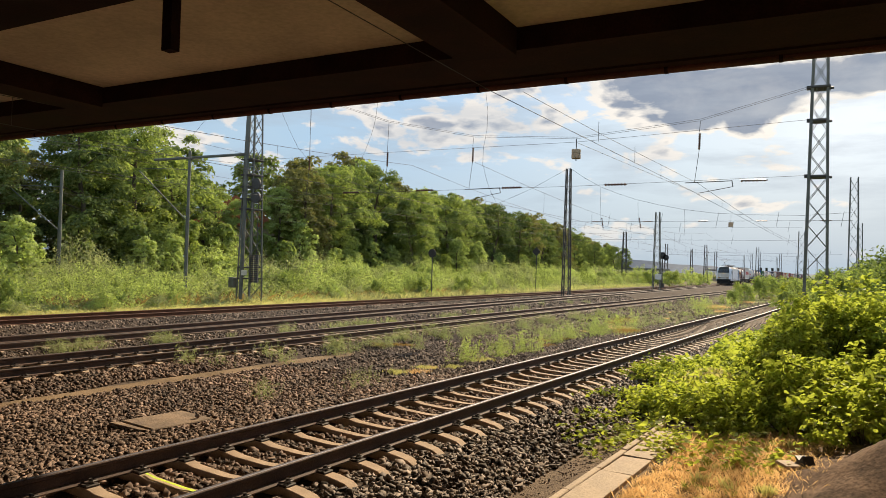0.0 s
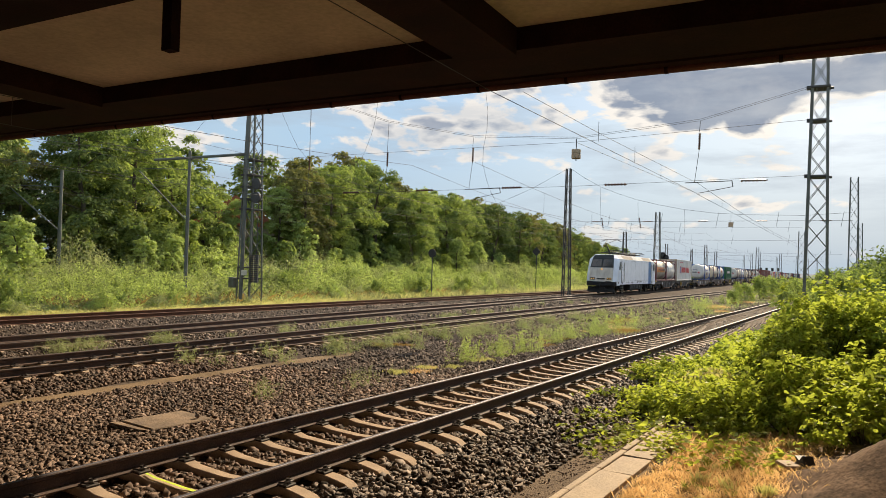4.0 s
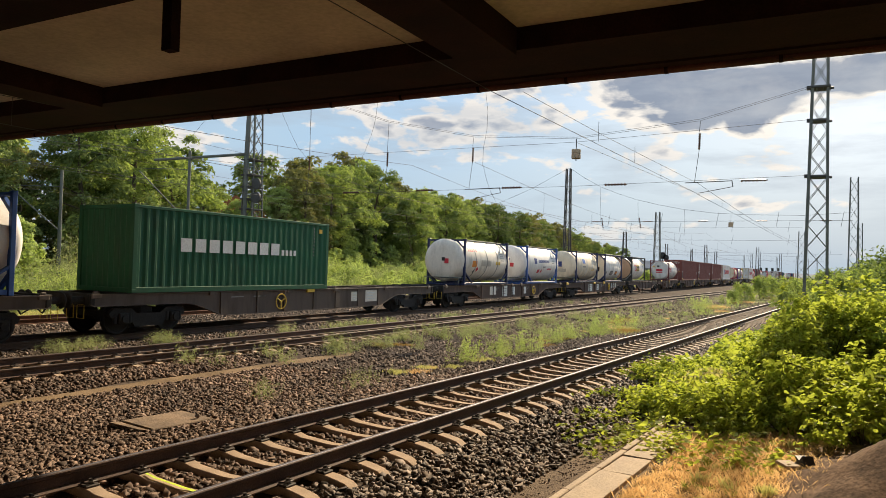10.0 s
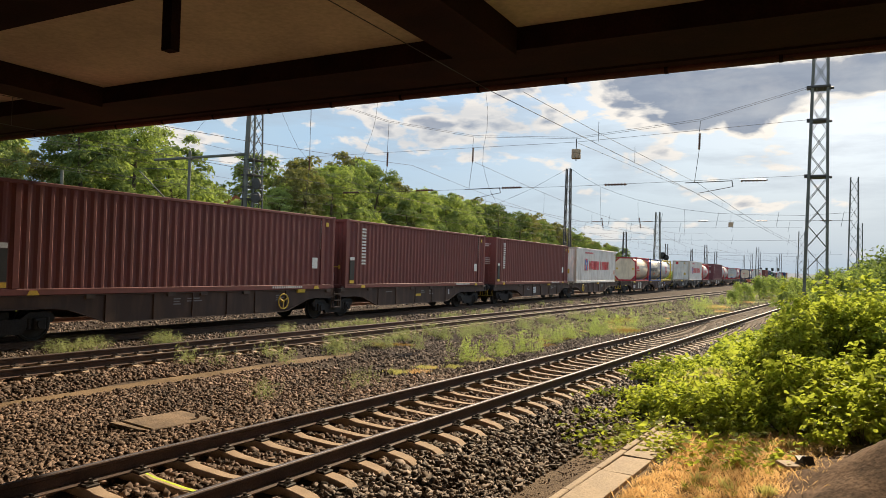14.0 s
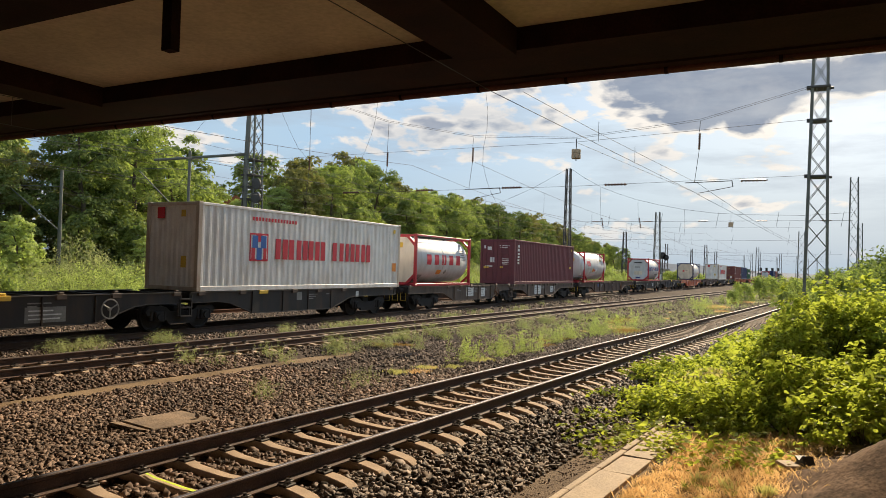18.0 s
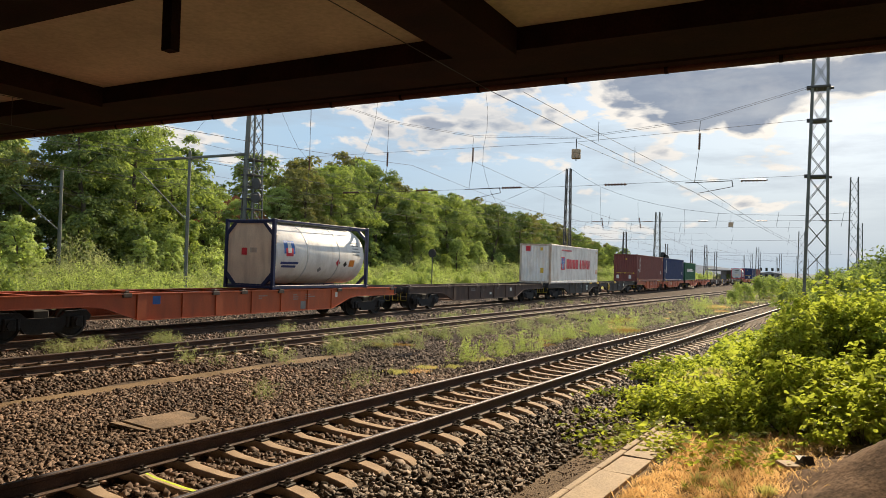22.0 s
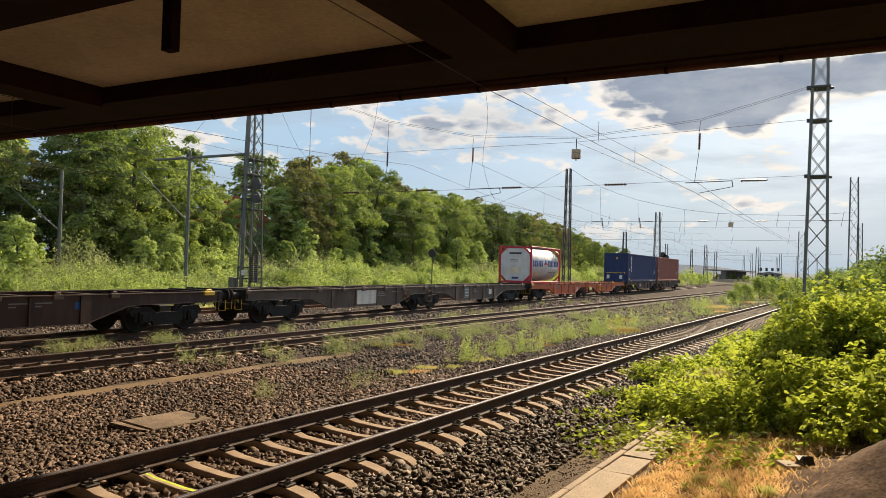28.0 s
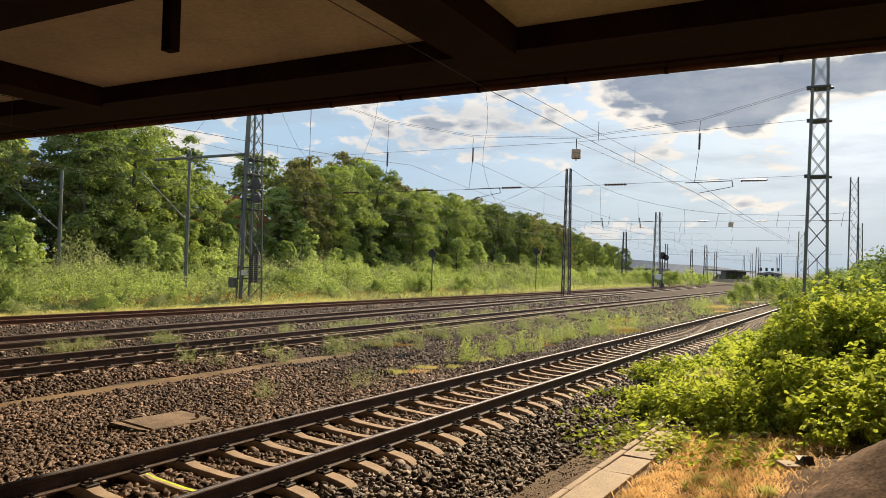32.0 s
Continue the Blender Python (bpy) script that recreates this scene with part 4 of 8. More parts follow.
for x, y, h, k in ((-28.6, 51.3, 3.7, 0.0), (-28.6, 75.4, 4.6, 1.0)):
    t = thing("distant_board", "dark round board on a thin post in the tall weeds" if not k else "dark diamond board on a thin post in the tall weeds", "sign", "boards", at=pose(x, y, -0.4))
    b = Build()
    b.rod((0, 0, 0), (0, 0, h), 0.045, 8)
    part("post", b, "steel_dark", t)
    b = Build()
    r = 0.36 if not k else 0.5
    if k:
        b.prism([(-r, h), (0, h - r), (r, h), (0, h + r)], "y", -0.06, -0.03)
    else:
        b.lathe((0, -0.05, h), "y", [(-0.015, 0.0), (-0.015, r), (0.015, r), (0.015, 0)], 18)
    part("board", b, "black_paint", t)


# ---- plants ----
def leaf_cards(pos, nrm, size, rng, aspect=0.6, fold=0.25, droop=0.0):
    """Folded four-cornered leaves: pos and nrm are arrays, size may be an array."""
    n = len(pos)
    nrm = nrm / np.maximum(np.linalg.norm(nrm, axis=1, keepdims=True), 1e-6)
    a = rng.normal(size=(n, 3))
    a[:, 2] -= droop
    t = a - (a * nrm).sum(1, keepdims=True) * nrm
    t /= np.maximum(np.linalg.norm(t, axis=1, keepdims=True), 1e-6)
    s = np.cross(nrm, t)
    L = (np.asarray(size) * (0.65 + 0.7 * rng.random(n)))[:, None]
    w = L * aspect * 0.5
    base = pos
    mid = pos + t * L * 0.45
    v = np.stack([base, mid + s * w + nrm * L * fold * 0.4, pos + t * L - nrm * L * fold * 0.3, mid - s * w + nrm * L * fold * 0.4], 1)
    return v.reshape(-1, 3)


def quads(v):
    return np.arange(len(v)).reshape(-1, 4)


def broad_leaves(pos, nrm, size, rng, fold=0.2):
    """Heart-shaped leaves: two halves folded along the midrib."""
    n = len(pos)
    nrm = nrm / np.maximum(np.linalg.norm(nrm, axis=1, keepdims=True), 1e-6)
    a = rng.normal(size=(n, 3))
    a[:, 2] -= 0.5
    t = a - (a * nrm).sum(1, keepdims=True) * nrm
    t /= np.maximum(np.linalg.norm(t, axis=1, keepdims=True), 1e-6)
    s = np.cross(nrm, t)
    L = (size * (0.55 + 0.8 * rng.random(n)))[:, None]
    def at(u, w, q): return pos + t * L * u + s * L * w + nrm * L * q
    v = np.stack([at(0, 0, 0), at(0.02, 0.36, fold * 0.5), at(0.55, 0.36, fold * 0.5), at(1.0, 0, -fold * 0.5), at(0, 0, 0), at(1.0, 0, -fold * 0.5), at(0.55, -0.36, fold * 0.5), at(0.02, -0.36, fold * 0.5)], 1)
    return v.reshape(-1, 3)


def tree(seed, h, spread, leaf, n=330, size=0.165, low=0.16, name="deciduous_tree", label="leafy green deciduous tree at the edge of the wood"):
    """Trunk, limbs, and a crown of separate leafy boughs with gaps between them."""
    rng = np.random.default_rng(seed)
    t = thing(name, label, "tree", "trees of the wood")
    b = Build()
    pts = [(0, 0, -0.3), (0.1 * rng.normal(), 0.1 * rng.normal(), h * 0.3), (0.25 * rng.normal(), 0.25 * rng.normal(), h * 0.62), (0.3 * rng.normal(), 0.3 * rng.normal(), h * 0.85)]
    rr = [0.22, 0.17, 0.10, 0.04]
    for i in range(3):
        b.rod(pts[i], pts[i + 1], rr[i] * h / 10, 8, rr[i + 1] * h / 10)
    part("trunk", b, "bark", t)
    P, Q = [], []
    nb = 104
    lump = rng.random(6) * 6.283
    for i in range(nb):
        f = (i + 0.5) / nb
        z = h * (low + (0.97 - low) * f)
        w = max(0.05, 1 - abs((f - 0.42) / 0.60) ** 2.3) ** 0.5
        a = i * 2.39996 + rng.normal() * 0.25
        R = spread * 0.5 * w * (0.78 + 0.22 * math.sin(2 * a + lump[0]) + 0.18 * math.sin(5 * f * 3 + a + lump[1])) * (0.42 + 0.68 * rng.random() ** 0.7)
        c = np.array((R * math.cos(a), R * math.sin(a), z + 0.02 * h * rng.normal()))
        r = spread * (0.055 + 0.070 * rng.random())
        out = np.array((math.cos(a), math.sin(a), 0.4))
        k = int(0.62 * n * (0.6 + 0.8 * rng.random()))
        d = rng.normal(size=(k, 3))
        d /= np.linalg.norm(d, axis=1, keepdims=True)
        d[:, 2] = np.where(d[:, 2] < -0.25, -d[:, 2] * 0.6, d[:, 2])
        p = c + d * np.array((r, r, r * 0.72)) * (0.5 + 0.55 * rng.random((k, 1)) ** 0.6)
        p[:, 2] -= 0.25 * ((p[:, :2] - c[:2]) ** 2).sum(1) / r
        P.append(p)
        Q.append(d * 0.55 + out * 0.15 + np.array((0, 0, 0.55)) + rng.normal(size=(k, 3)) * 0.40)
        if i % 10 == 0 and z < h * 0.8:
            b = Build()
            p0 = Vector(pts[1]).lerp(Vector(pts[3]), min(1, max(0, (z / h - 0.35) / 0.6)))
            b.rod(p0, c, 0.05 * h / 10, 6, 0.015)
            part("limb", b, "bark", t)
    v = leaf_cards(np.concatenate(P), np.concatenate(Q), size, rng, 0.66, 0.3, 0.3)
    part("crown", raw_mesh("crown", v, quads(v), leaf), None, t)
    return t


def shrub(seed, h, w, leaf, n=2200, size=0.17, label="light green leafy shrub on the verge", name="shrub"):
    """Many rising stems with leaves along them."""
    rng = np.random.default_rng(seed)
    t = thing(name, label, "shrub", "shrubs on the verge")
    ns = 40
    a, rad = rng.random(ns) * 6.283, np.sqrt(rng.random(ns)) * w * 0.5
    top = np.stack([np.cos(a) * rad * 1.25, np.sin(a) * rad * 1.25, h * (1 - 0.45 * (rad / (w * 0.5)) ** 2) * (0.75 + 0.35 * rng.random(ns))], -1)
    foot = np.stack([np.cos(a) * rad * 0.45, np.sin(a) * rad * 0.45, np.full(ns, -0.15)], -1)
    b = Build()
    for p, q in zip(foot, top):
        b.rod(p, q, 0.009, 4, 0.003, False)
    tagged(part("branchwork", b, "bark", t), kind="stuff")
    k = rng.integers(0, ns, n)
    f = rng.random(n) ** 0.75
    p = foot[k] + (top[k] - foot[k]) * f[:, None] + rng.normal(size=(n, 3)) * np.array((0.15, 0.15, 0.13)) * (0.5 + w * 0.25)
    nn = rng.normal(size=(n, 3)) + np.array((0, 0, 0.6))
    v = leaf_cards(p, nn, size, rng, 0.42, 0.2, -0.6)
    part("foliage", raw_mesh("foliage", v, quads(v), leaf), None, t)
    return t


def bush(seed, h, w, leaf, n=120, size=0.14, label="light green leafy shrub on the verge", name="shrub"):
    """A shrub of separate leafy boughs on spreading stems."""
    rng = np.random.default_rng(seed)
    t = thing(name, label, "shrub", "shrubs on the verge")
    b, P, Q = Build(), [], []
    for i in range(17):
        f = (i + 0.5) / 17
        a = i * 2.4 + rng.normal() * 0.3
        R = 0.5 * w * math.sqrt(max(0.02, 1 - f ** 2.2)) * (0.45 + 0.6 * rng.random())
        c = np.array((R * math.cos(a), R * math.sin(a), h * (0.12 + 0.80 * f * (0.8 + 0.4 * rng.random()))))
        b.rod((c[0] * 0.25, c[1] * 0.25, -0.1), c, 0.012, 4, 0.004, False)
        r = w * (0.10 + 0.08 * rng.random())
        k = int(n * (0.6 + 0.8 * rng.random()))
        d = rng.normal(size=(k, 3))
        d /= np.linalg.norm(d, axis=1, keepdims=True)
        P.append(c + d * np.array((r, r, r * 1.15)) * (0.4 + 0.7 * rng.random((k, 1))))
        Q.append(d * 0.4 + np.array((0, 0, 0.6)) + rng.normal(size=(k, 3)) * 0.45)
    tagged(part("branchwork", b, "bark", t), kind="stuff")
    v = leaf_cards(np.concatenate(P), np.concatenate(Q), size, rng, 0.5, 0.2, -0.5)
    part("foliage", raw_mesh("foliage", v, quads(v), leaf), None, t)
    return t


def sprout(seed, h, n, leaf, size, spread, label, name="weed_plant", category="weed", blades=False):
    """A small clump: fine stems, or blades of grass."""
    rng = np.random.default_rng(seed)
    if blades:
        x, y = rng.normal(size=n) * spread, rng.normal(size=n) * spread
        hh = h * (0.5 + 0.6 * rng.random(n))
        lx, ly = rng.normal(size=n) * 0.28 * hh, rng.normal(size=n) * 0.28 * hh
        w = size
        a = rng.random(n) * 6.283
        dx, dy = np.cos(a) * w, np.sin(a) * w
        z0 = np.full(n, -0.03)
        v = np.stack([np.stack([x - dx, y - dy, z0], -1), np.stack([x + dx, y + dy, z0], -1), np.stack([x + lx * 0.4 + dx * 0.8, y + ly * 0.4 + dy * 0.8, hh * 0.6], -1), np.stack([x + lx, y + ly, hh], -1)], 1).reshape(-1, 3)
    else:
        ns = max(6, n // 30)
        sx, sy = rng.normal(size=ns) * spread, rng.normal(size=ns) * spread
        k = rng.integers(0, ns, n)
        f = rng.random(n)
        hh = h * (0.55 + 0.55 * rng.random(ns))
        lean = rng.normal(size=(ns, 2)) * 0.22 * h
        p = np.stack([sx[k] + lean[k, 0] * f, sy[k] + lean[k, 1] * f, hh[k] * f], -1) + rng.normal(size=(n, 3)) * size * 0.5
        p[:, 2] = np.maximum(p[:, 2], 0.0)
        nn = rng.normal(size=(n, 3)) + np.array((0, 0, 0.5))
        v = leaf_cards(p, nn, size, rng, 0.28, 0.15, -0.9)
    ob = new(name, raw_mesh(name, v, quads(v), leaf))
    return tagged(ob, label, category, kind="stuff")


def at_ground(x, y, turn=0.0, s=1.0, dz=0.0):
    return pose(x, y, float(ground_z(x, y)) + dz, 0, 0, turn) @ Matrix.Diagonal((s, s, s, 1))


def spread_out(patterns, places):
    """Puts copies of the patterns at the places (kind, x, y, turn, scale); each pattern itself takes its first place."""
    first = {}
    for k, x, y, turn, s in places:
        if k in first:
            copy_thing(patterns[k], at_ground(x, y, turn, s))
        else:
            first[k] = at_ground(x, y, turn, s)
    for k, m_ in first.items():
        patterns[k].matrix_world = m_


rng0 = random.Random(5)
HEIGHTS = ((10, 9.6), (24, 10.0), (28, 10.8), (33, 12.0), (37, 11.2), (42, 10.6), (46, 12.0), (52, 12.0), (65, 13.4), (74, 11.6), (88, 11.9), (104, 11.6), (122, 10.6), (157, 8.0), (180, 7.5))


def tree_line(y):
    for (a, p), (c, q) in zip(HEIGHTS[:-1], HEIGHTS[1:]):
        if a <= y <= c:
            return p + (q - p) * (y - a) / (c - a)
    return HEIGHTS[-1][1]


trees = [tree(21, 10, 6.6, "leaf_tree"), tree(22, 10, 5.6, "leaf_tree", low=0.08), tree(23, 10, 7.4, "leaf_tree", label="broad leafy tree with a rounded crown"), tree(24, 10, 6.4, "leaf_dark", low=0.05, label="darker leafy tree in the wood's shade"),
         tree(25, 10, 4.8, "leaf_tree", low=0.1, label="slender bright green tree at the wood's edge"), tree(26, 10, 7.0, "leaf_dark", low=0.03, label="dark tree with a dense crown"), tree(27, 10, 6.6, "leaf_olive", low=0.06, label="olive-brown leafy tree with a dense crown"),
         tree(28, 10, 6.8, "leaf_dark", 75, 0.40, 0.05, label="dark tree deep in the wood"), tree(29, 10, 6.4, "leaf_olive", 75, 0.40, 0.05, label="olive tree deep in the wood"), tree(30, 10, 6.4, "leaf_tree", 80, 0.40, 0.03, label="green tree deep in the wood"),
         tree(31, 10, 5.2, "leaf_tree", 110, 0.34, 0.02, "young_tree", "young bushy tree before the wood"), tree(32, 10, 6.0, "leaf_shrub", 110, 0.32, 0.02, "young_tree", "pale young willow before the wood")]
# the edge of the wood: distance along the line, kind, height factor
EDGE = ((13, 3, 1.0), (18.5, 6, 0.95), (23, 3, 0.98), (27, 6, 0.80), (29.5, 5, 1.05), (33.5, 2, 1.0), (37.6, 4, 0.90), (40.6, 1, 0.80), (43.6, 4, 0.72), (46.0, 0, 0.62), (49.0, 4, 0.74), (52, 6, 0.90), (57, 2, 0.95), (62, 1, 0.92), (67, 5, 1.0), (71, 2, 0.9), (77, 0, 1.0),
        (83, 2, 1.0), (90, 0, 0.98), (97, 5, 0.98), (105, 3, 0.95), (113, 6, 0.98), (122, 5, 1.0), (132, 6, 0.95), (142, 5, 1.0), (153, 3, 1.0), (164, 5, 1.0))
places = []
for y, k, s in EDGE:
    s *= (tree_line(y) - 0.3) / 10
    places.append((k, -44 + rng0.uniform(-1.6, 1.6), y, rng0.uniform(0, 360), s))
y = 15.0
while y < 165:
    if not 0.92 < y * 1.08 / 47.5 < 1.06:
        places.append((rng0.choice((7, 7, 9, 9)), -47.5 + rng0.uniform(-1, 1), y * 1.08, rng0.uniform(0, 360), (tree_line(y) - 1.2) / 10 * rng0.uniform(0.80, 0.95)))
    y += 5.2
y = 14.0
while y < 165:
    if not 0.90 < y * 1.14 / 50.5 < 1.10:
        places.append((rng0.choice((7, 7, 8, 9)), -50.5 + rng0.uniform(-1.5, 1.5), y * 1.14, rng0.uniform(0, 360), (tree_line(y) - 0.8) / 10 * rng0.uniform(0.98, 1.10)))
    y += 5.6
for y in range(16, 190, 8):
    places.append((rng0.choice((7, 8)), -60 + rng0.uniform(-2, 2), y * 1.3, rng0.uniform(0, 360), (tree_line(y) + 0.5) / 10 * rng0.uniform(1.0, 1.12)))
for x, y, k, s in ((-36.5, 21.6, 11, 0.40), (-38.0, 30.6, 11, 0.34), (-38.2, 33.0, 11, 0.37), (-37.5, 23.0, 11, 0.28)):
    places.append((k, x, y, rng0.uniform(0, 360), s))
# young trees before the wood
for y in (14, 17, 24.5, 27, 31, 36, 41, 46, 49, 53, 57, 60, 65, 69, 74, 79, 86, 93, 101, 110, 120, 131):
    places.append((rng0.choice((10, 10, 11)), -40.5 + rng0.uniform(-1.2, 1.0), y + rng0.uniform(-1, 1), rng0.uniform(0, 360), rng0.uniform(0.32, 0.58)))
spread_out(trees, places)

shrubs = [bush(31, 2.3, 2.4, "leaf_shrub", 110, 0.15), bush(32, 1.7, 2.2, "leaf_shrub", 105, 0.13), shrub(33, 2.7, 2.2, "leaf_weed", 1900, 0.13, label="tall pale willow shrub on the verge"),
          bush(34, 1.9, 2.7, "leaf_tree", 115, 0.16, label="dense dark green bramble shrub"), bush(35, 1.15, 2.0, "leaf_weed", 90, 0.11, "low bushy weeds on the verge"), bush(36, 2.2, 2.6, "leaf_dark", 120, 0.15, "dark olive shrub beside the siding")]
places = []
for i in range(130):
    y = 12 + 150 * rng0.random() ** 1.25
    x = -31.0 - 8.5 * rng0.random() ** 0.75 - (0.8 if y < 34 else 0)
    k = rng0.choice((4, 4, 1)) if x > -33.0 else rng0.choice((0, 1, 2, 3, 3, 0, 2, 3))
    places.append((k, x, y, rng0.uniform(0, 360), rng0.uniform(0.8, 1.2) * ((0.5 if y < 36 else 0.8) if 19 < y < 62 and x > -37 else 1)))
for i in range(92):
    y = 13 + 105 * rng0.random() ** 1.3
    x = -33.5 - 6.5 * rng0.random()
    places.append((rng0.choice((0, 0, 2, 3, 1)), x, y, rng0.uniform(0, 360), rng0.uniform(0.9, 1.35) * ((0.5 if y < 36 else 0.85) if 19 < y < 62 and x > -37 else 1)))
for x, y, k, s in ((-30.6, 15.3, 3, 0.85), (-30.2, 16.6, 0, 0.75), (-30.9, 17.6, 3, 0.8), (-30.4, 46, 3, 0.75), (-30.2, 52, 3, 0.85), (-30.0, 60, 3, 0.9), (-30.3, 66, 0, 0.8), (-30.4, 40, 0, 0.7)):
    places.append((k, x, y, rng0.uniform(0, 360), s))
for i in range(46):
    places.append((rng0.choice((4, 4, 1)), -28.6 - 2.6 * rng0.random(), 13 + 60 * rng0.random() ** 1.4, rng0.uniform(0, 360), rng0.uniform(0.25, 0.6)))
for i in range(32):
    places.append((rng0.choice((0, 1, 3, 3)), -22.5 - 24 * rng0.random(), 135 + 150 * rng0.random() ** 1.2, rng0.uniform(0, 360), rng0.uniform(0.9, 1.6)))
for i in range(20):
    places.append((rng0.choice((0, 1, 3, 2)), -29 - 9 * rng0.random(), 95 + 110 * rng0.random(), rng0.uniform(0, 360), rng0.uniform(0.8, 1.3)))
for x, y, s in ((-6.6, 72, 0.9), (-5.6, 80, 1.2), (-4.9, 88, 1.2), (-6.9, 66, 0.6), (-3.6, 96, 1.2), (-2.5, 80, 1.0), (-1.2, 66, 1.0), (0.6, 52, 0.9), (-0.4, 46, 0.8), (1.6, 45, 1.1), (2.8, 42, 1.3), (1.0, 39, 1.0),
                (3.4, 38, 1.25), (2.2, 34, 1.0), (3.6, 30, 1.2), (2.6, 26, 0.8), (4.5, 34, 1.3), (-2.2, 54, 0.7), (-1.6, 110, 1.2), (0.5, 90, 1.5), (3.0, 70, 1.5)):
    places.append((3, x, y, rng0.uniform(0, 360), s * 1.1))
for x, y, s in ((2.3, 30, 1.0), (3.2, 33, 1.3), (1.7, 36, 1.0), (3.0, 38, 1.4), (2.1, 27, 0.8), (4.2, 36, 1.6), (2.9, 28, 1.0)):
    places.append((5, x, y, rng0.uniform(0, 360), s))
spread_out(shrubs, places)


def herb_belt():
    """Tall herbs and grass between the rusty track and the shrubs."""
    rng = np.random.default_rng(41)
    n = 19000
    y = 10 + 130 * rng.random(n) ** 1.6
    x = -28.5 - 9.5 * rng.random(n) ** 0.8
    lump = 0.5 + 0.5 * np.sin(x * 1.1 + 2 * np.sin(y * 0.35)) * np.sin(y * 0.9 + 1.5 * np.sin(x * 0.8))
    h = 0.30 + (0.45 + 1.0 * lump + 0.5 * rng.random(n) ** 2) * np.clip((-29.9 - x) / 2.6, 0.10, 1)
    k = np.repeat(np.arange(n), 10)
    f = rng.random(len(k))
    lean = rng.normal(size=(n, 2)) * 0.12
    p = np.stack([x[k] + lean[k, 0] * f + rng.normal(size=len(k)) * 0.05, y[k] + lean[k, 1] * f + rng.normal(size=len(k)) * 0.05, ground_z(x[k], y[k]) + h[k] * f], -1)
    patch = np.sin(x * 0.7 + 1.3 * np.sin(y * 0.21)) + 0.8 * np.sin(y * 0.45 + x * 0.3) + 0.7 * rng.normal(size=n)
    for name, mname, pick, lab in (("herb_belt", "leaf_weed", patch[k] < -0.35, "tall grey-green herbs along the rusty track"), ("herb_belt", "leaf_shrub", patch[k] >= -0.35, "tall bright green herbs along the rusty track")):
        m_ = int(pick.sum())
        v = leaf_cards(p[pick], rng.normal(size=(m_, 3)) + np.array((0, 0.5, 0.5)), 0.125, rng, 0.42, 0.15, 0.5)
        tagged(new(name, raw_mesh(name, v, quads(v), mname)), lab, "weeds", kind="stuff")
    for name, mname, n, yr, xr, hh, lab in (("golden_grass", "grass_gold", 26000, (15, 40), (-31.2, -28.0), 0.27, "sunlit golden-green grass on the verge"), ("dry_grass", "grass_gold", 1500, (36, 120), (-30.2, -27.4), 0.5, "dry straw-coloured grass beside the rusty track"),
                                            ("verge_grass", "leaf_weed", 7000, (26, 130), (0, 1), 0.17, "low yellow-green grass between the tracks"), ("dry_grass", "grass_red", 1300, (20, 60), (-31.5, -29.2), 0.60, "reddish dry stalks in the herbs"), ("golden_grass", "grass_gold", 2500, (30, 140), (-31.0, -28.0), 0.38, "yellow-green grass along the track edge")):
        y = yr[0] + (yr[1] - yr[0]) * rng.random(n) ** 1.3
        x = xr[0] + (xr[1] - xr[0]) * rng.random(n)
        if xr == (0, 1):
            lo, hi = x_two(y) + 1.9, x_near(y) - 1.7
            x = lo + (hi - lo) * rng.random(n)
        h = hh * (0.4 + 0.8 * rng.random(n))
        z = ground_z(x, y) - 0.02
        a = rng.random(n) * 6.283
        w = 0.009 if hh > 0.2 else 0.005
        lx, ly = rng.normal(size=n) * 0.5 * h, rng.normal(size=n) * 0.5 * h
        v = np.stack([np.stack([x - np.cos(a) * w, y - np.sin(a) * w, z], -1), np.stack([x + np.cos(a) * w, y + np.sin(a) * w, z], -1), np.stack([x + lx * 0.5 + np.cos(a) * w, y + ly * 0.5 + np.sin(a) * w, z + h * 0.65], -1), np.stack([x + lx, y + ly, z + h], -1)], 1).reshape(-1, 3)
        tagged(new(name, raw_mesh(name, v, quads(v), mname)), lab, "grass", kind="stuff")


herb_belt()

# weeds in and beside the tracks
W1 = [sprout(51, 0.45, 700, "leaf_weed", 0.048, 0.17, "grey-green weed clump in the ballast"), sprout(52, 0.32, 550, "leaf_weed", 0.042, 0.20, "low grey-green weeds between the rails"),
      sprout(53, 0.8, 600, "leaf_shrub", 0.075, 0.24, "tall leafy green weed by the track"), sprout(54, 0.20, 320, "grass_dry", 0.004, 0.26, "dry straw tuft in the ballast", "grass_tuft", "grass", True),
      sprout(55, 0.16, 300, "grass_red", 0.004, 0.24, "reddish dry tuft in the ballast", "grass_tuft", "grass", True), sprout(56, 0.45, 240, "leaf_weed", 0.032, 0.18, "sparse thin weed in the ballast"),
      sprout(57, 0.14, 300, "grass_gold", 0.006, 0.20, "yellow-green low plant in the ballast", "grass_tuft", "grass", True)]
wp = []


def many(k, pts, s=(0.8, 1.2), jit=0.0, rep=1):
    for x, y in pts:
        for _ in range(rep):
            wp.append((k, x + rng0.uniform(-jit, jit), y + rng0.uniform(-jit, jit) * 1.5, rng0.uniform(0, 360), rng0.uniform(*s)))


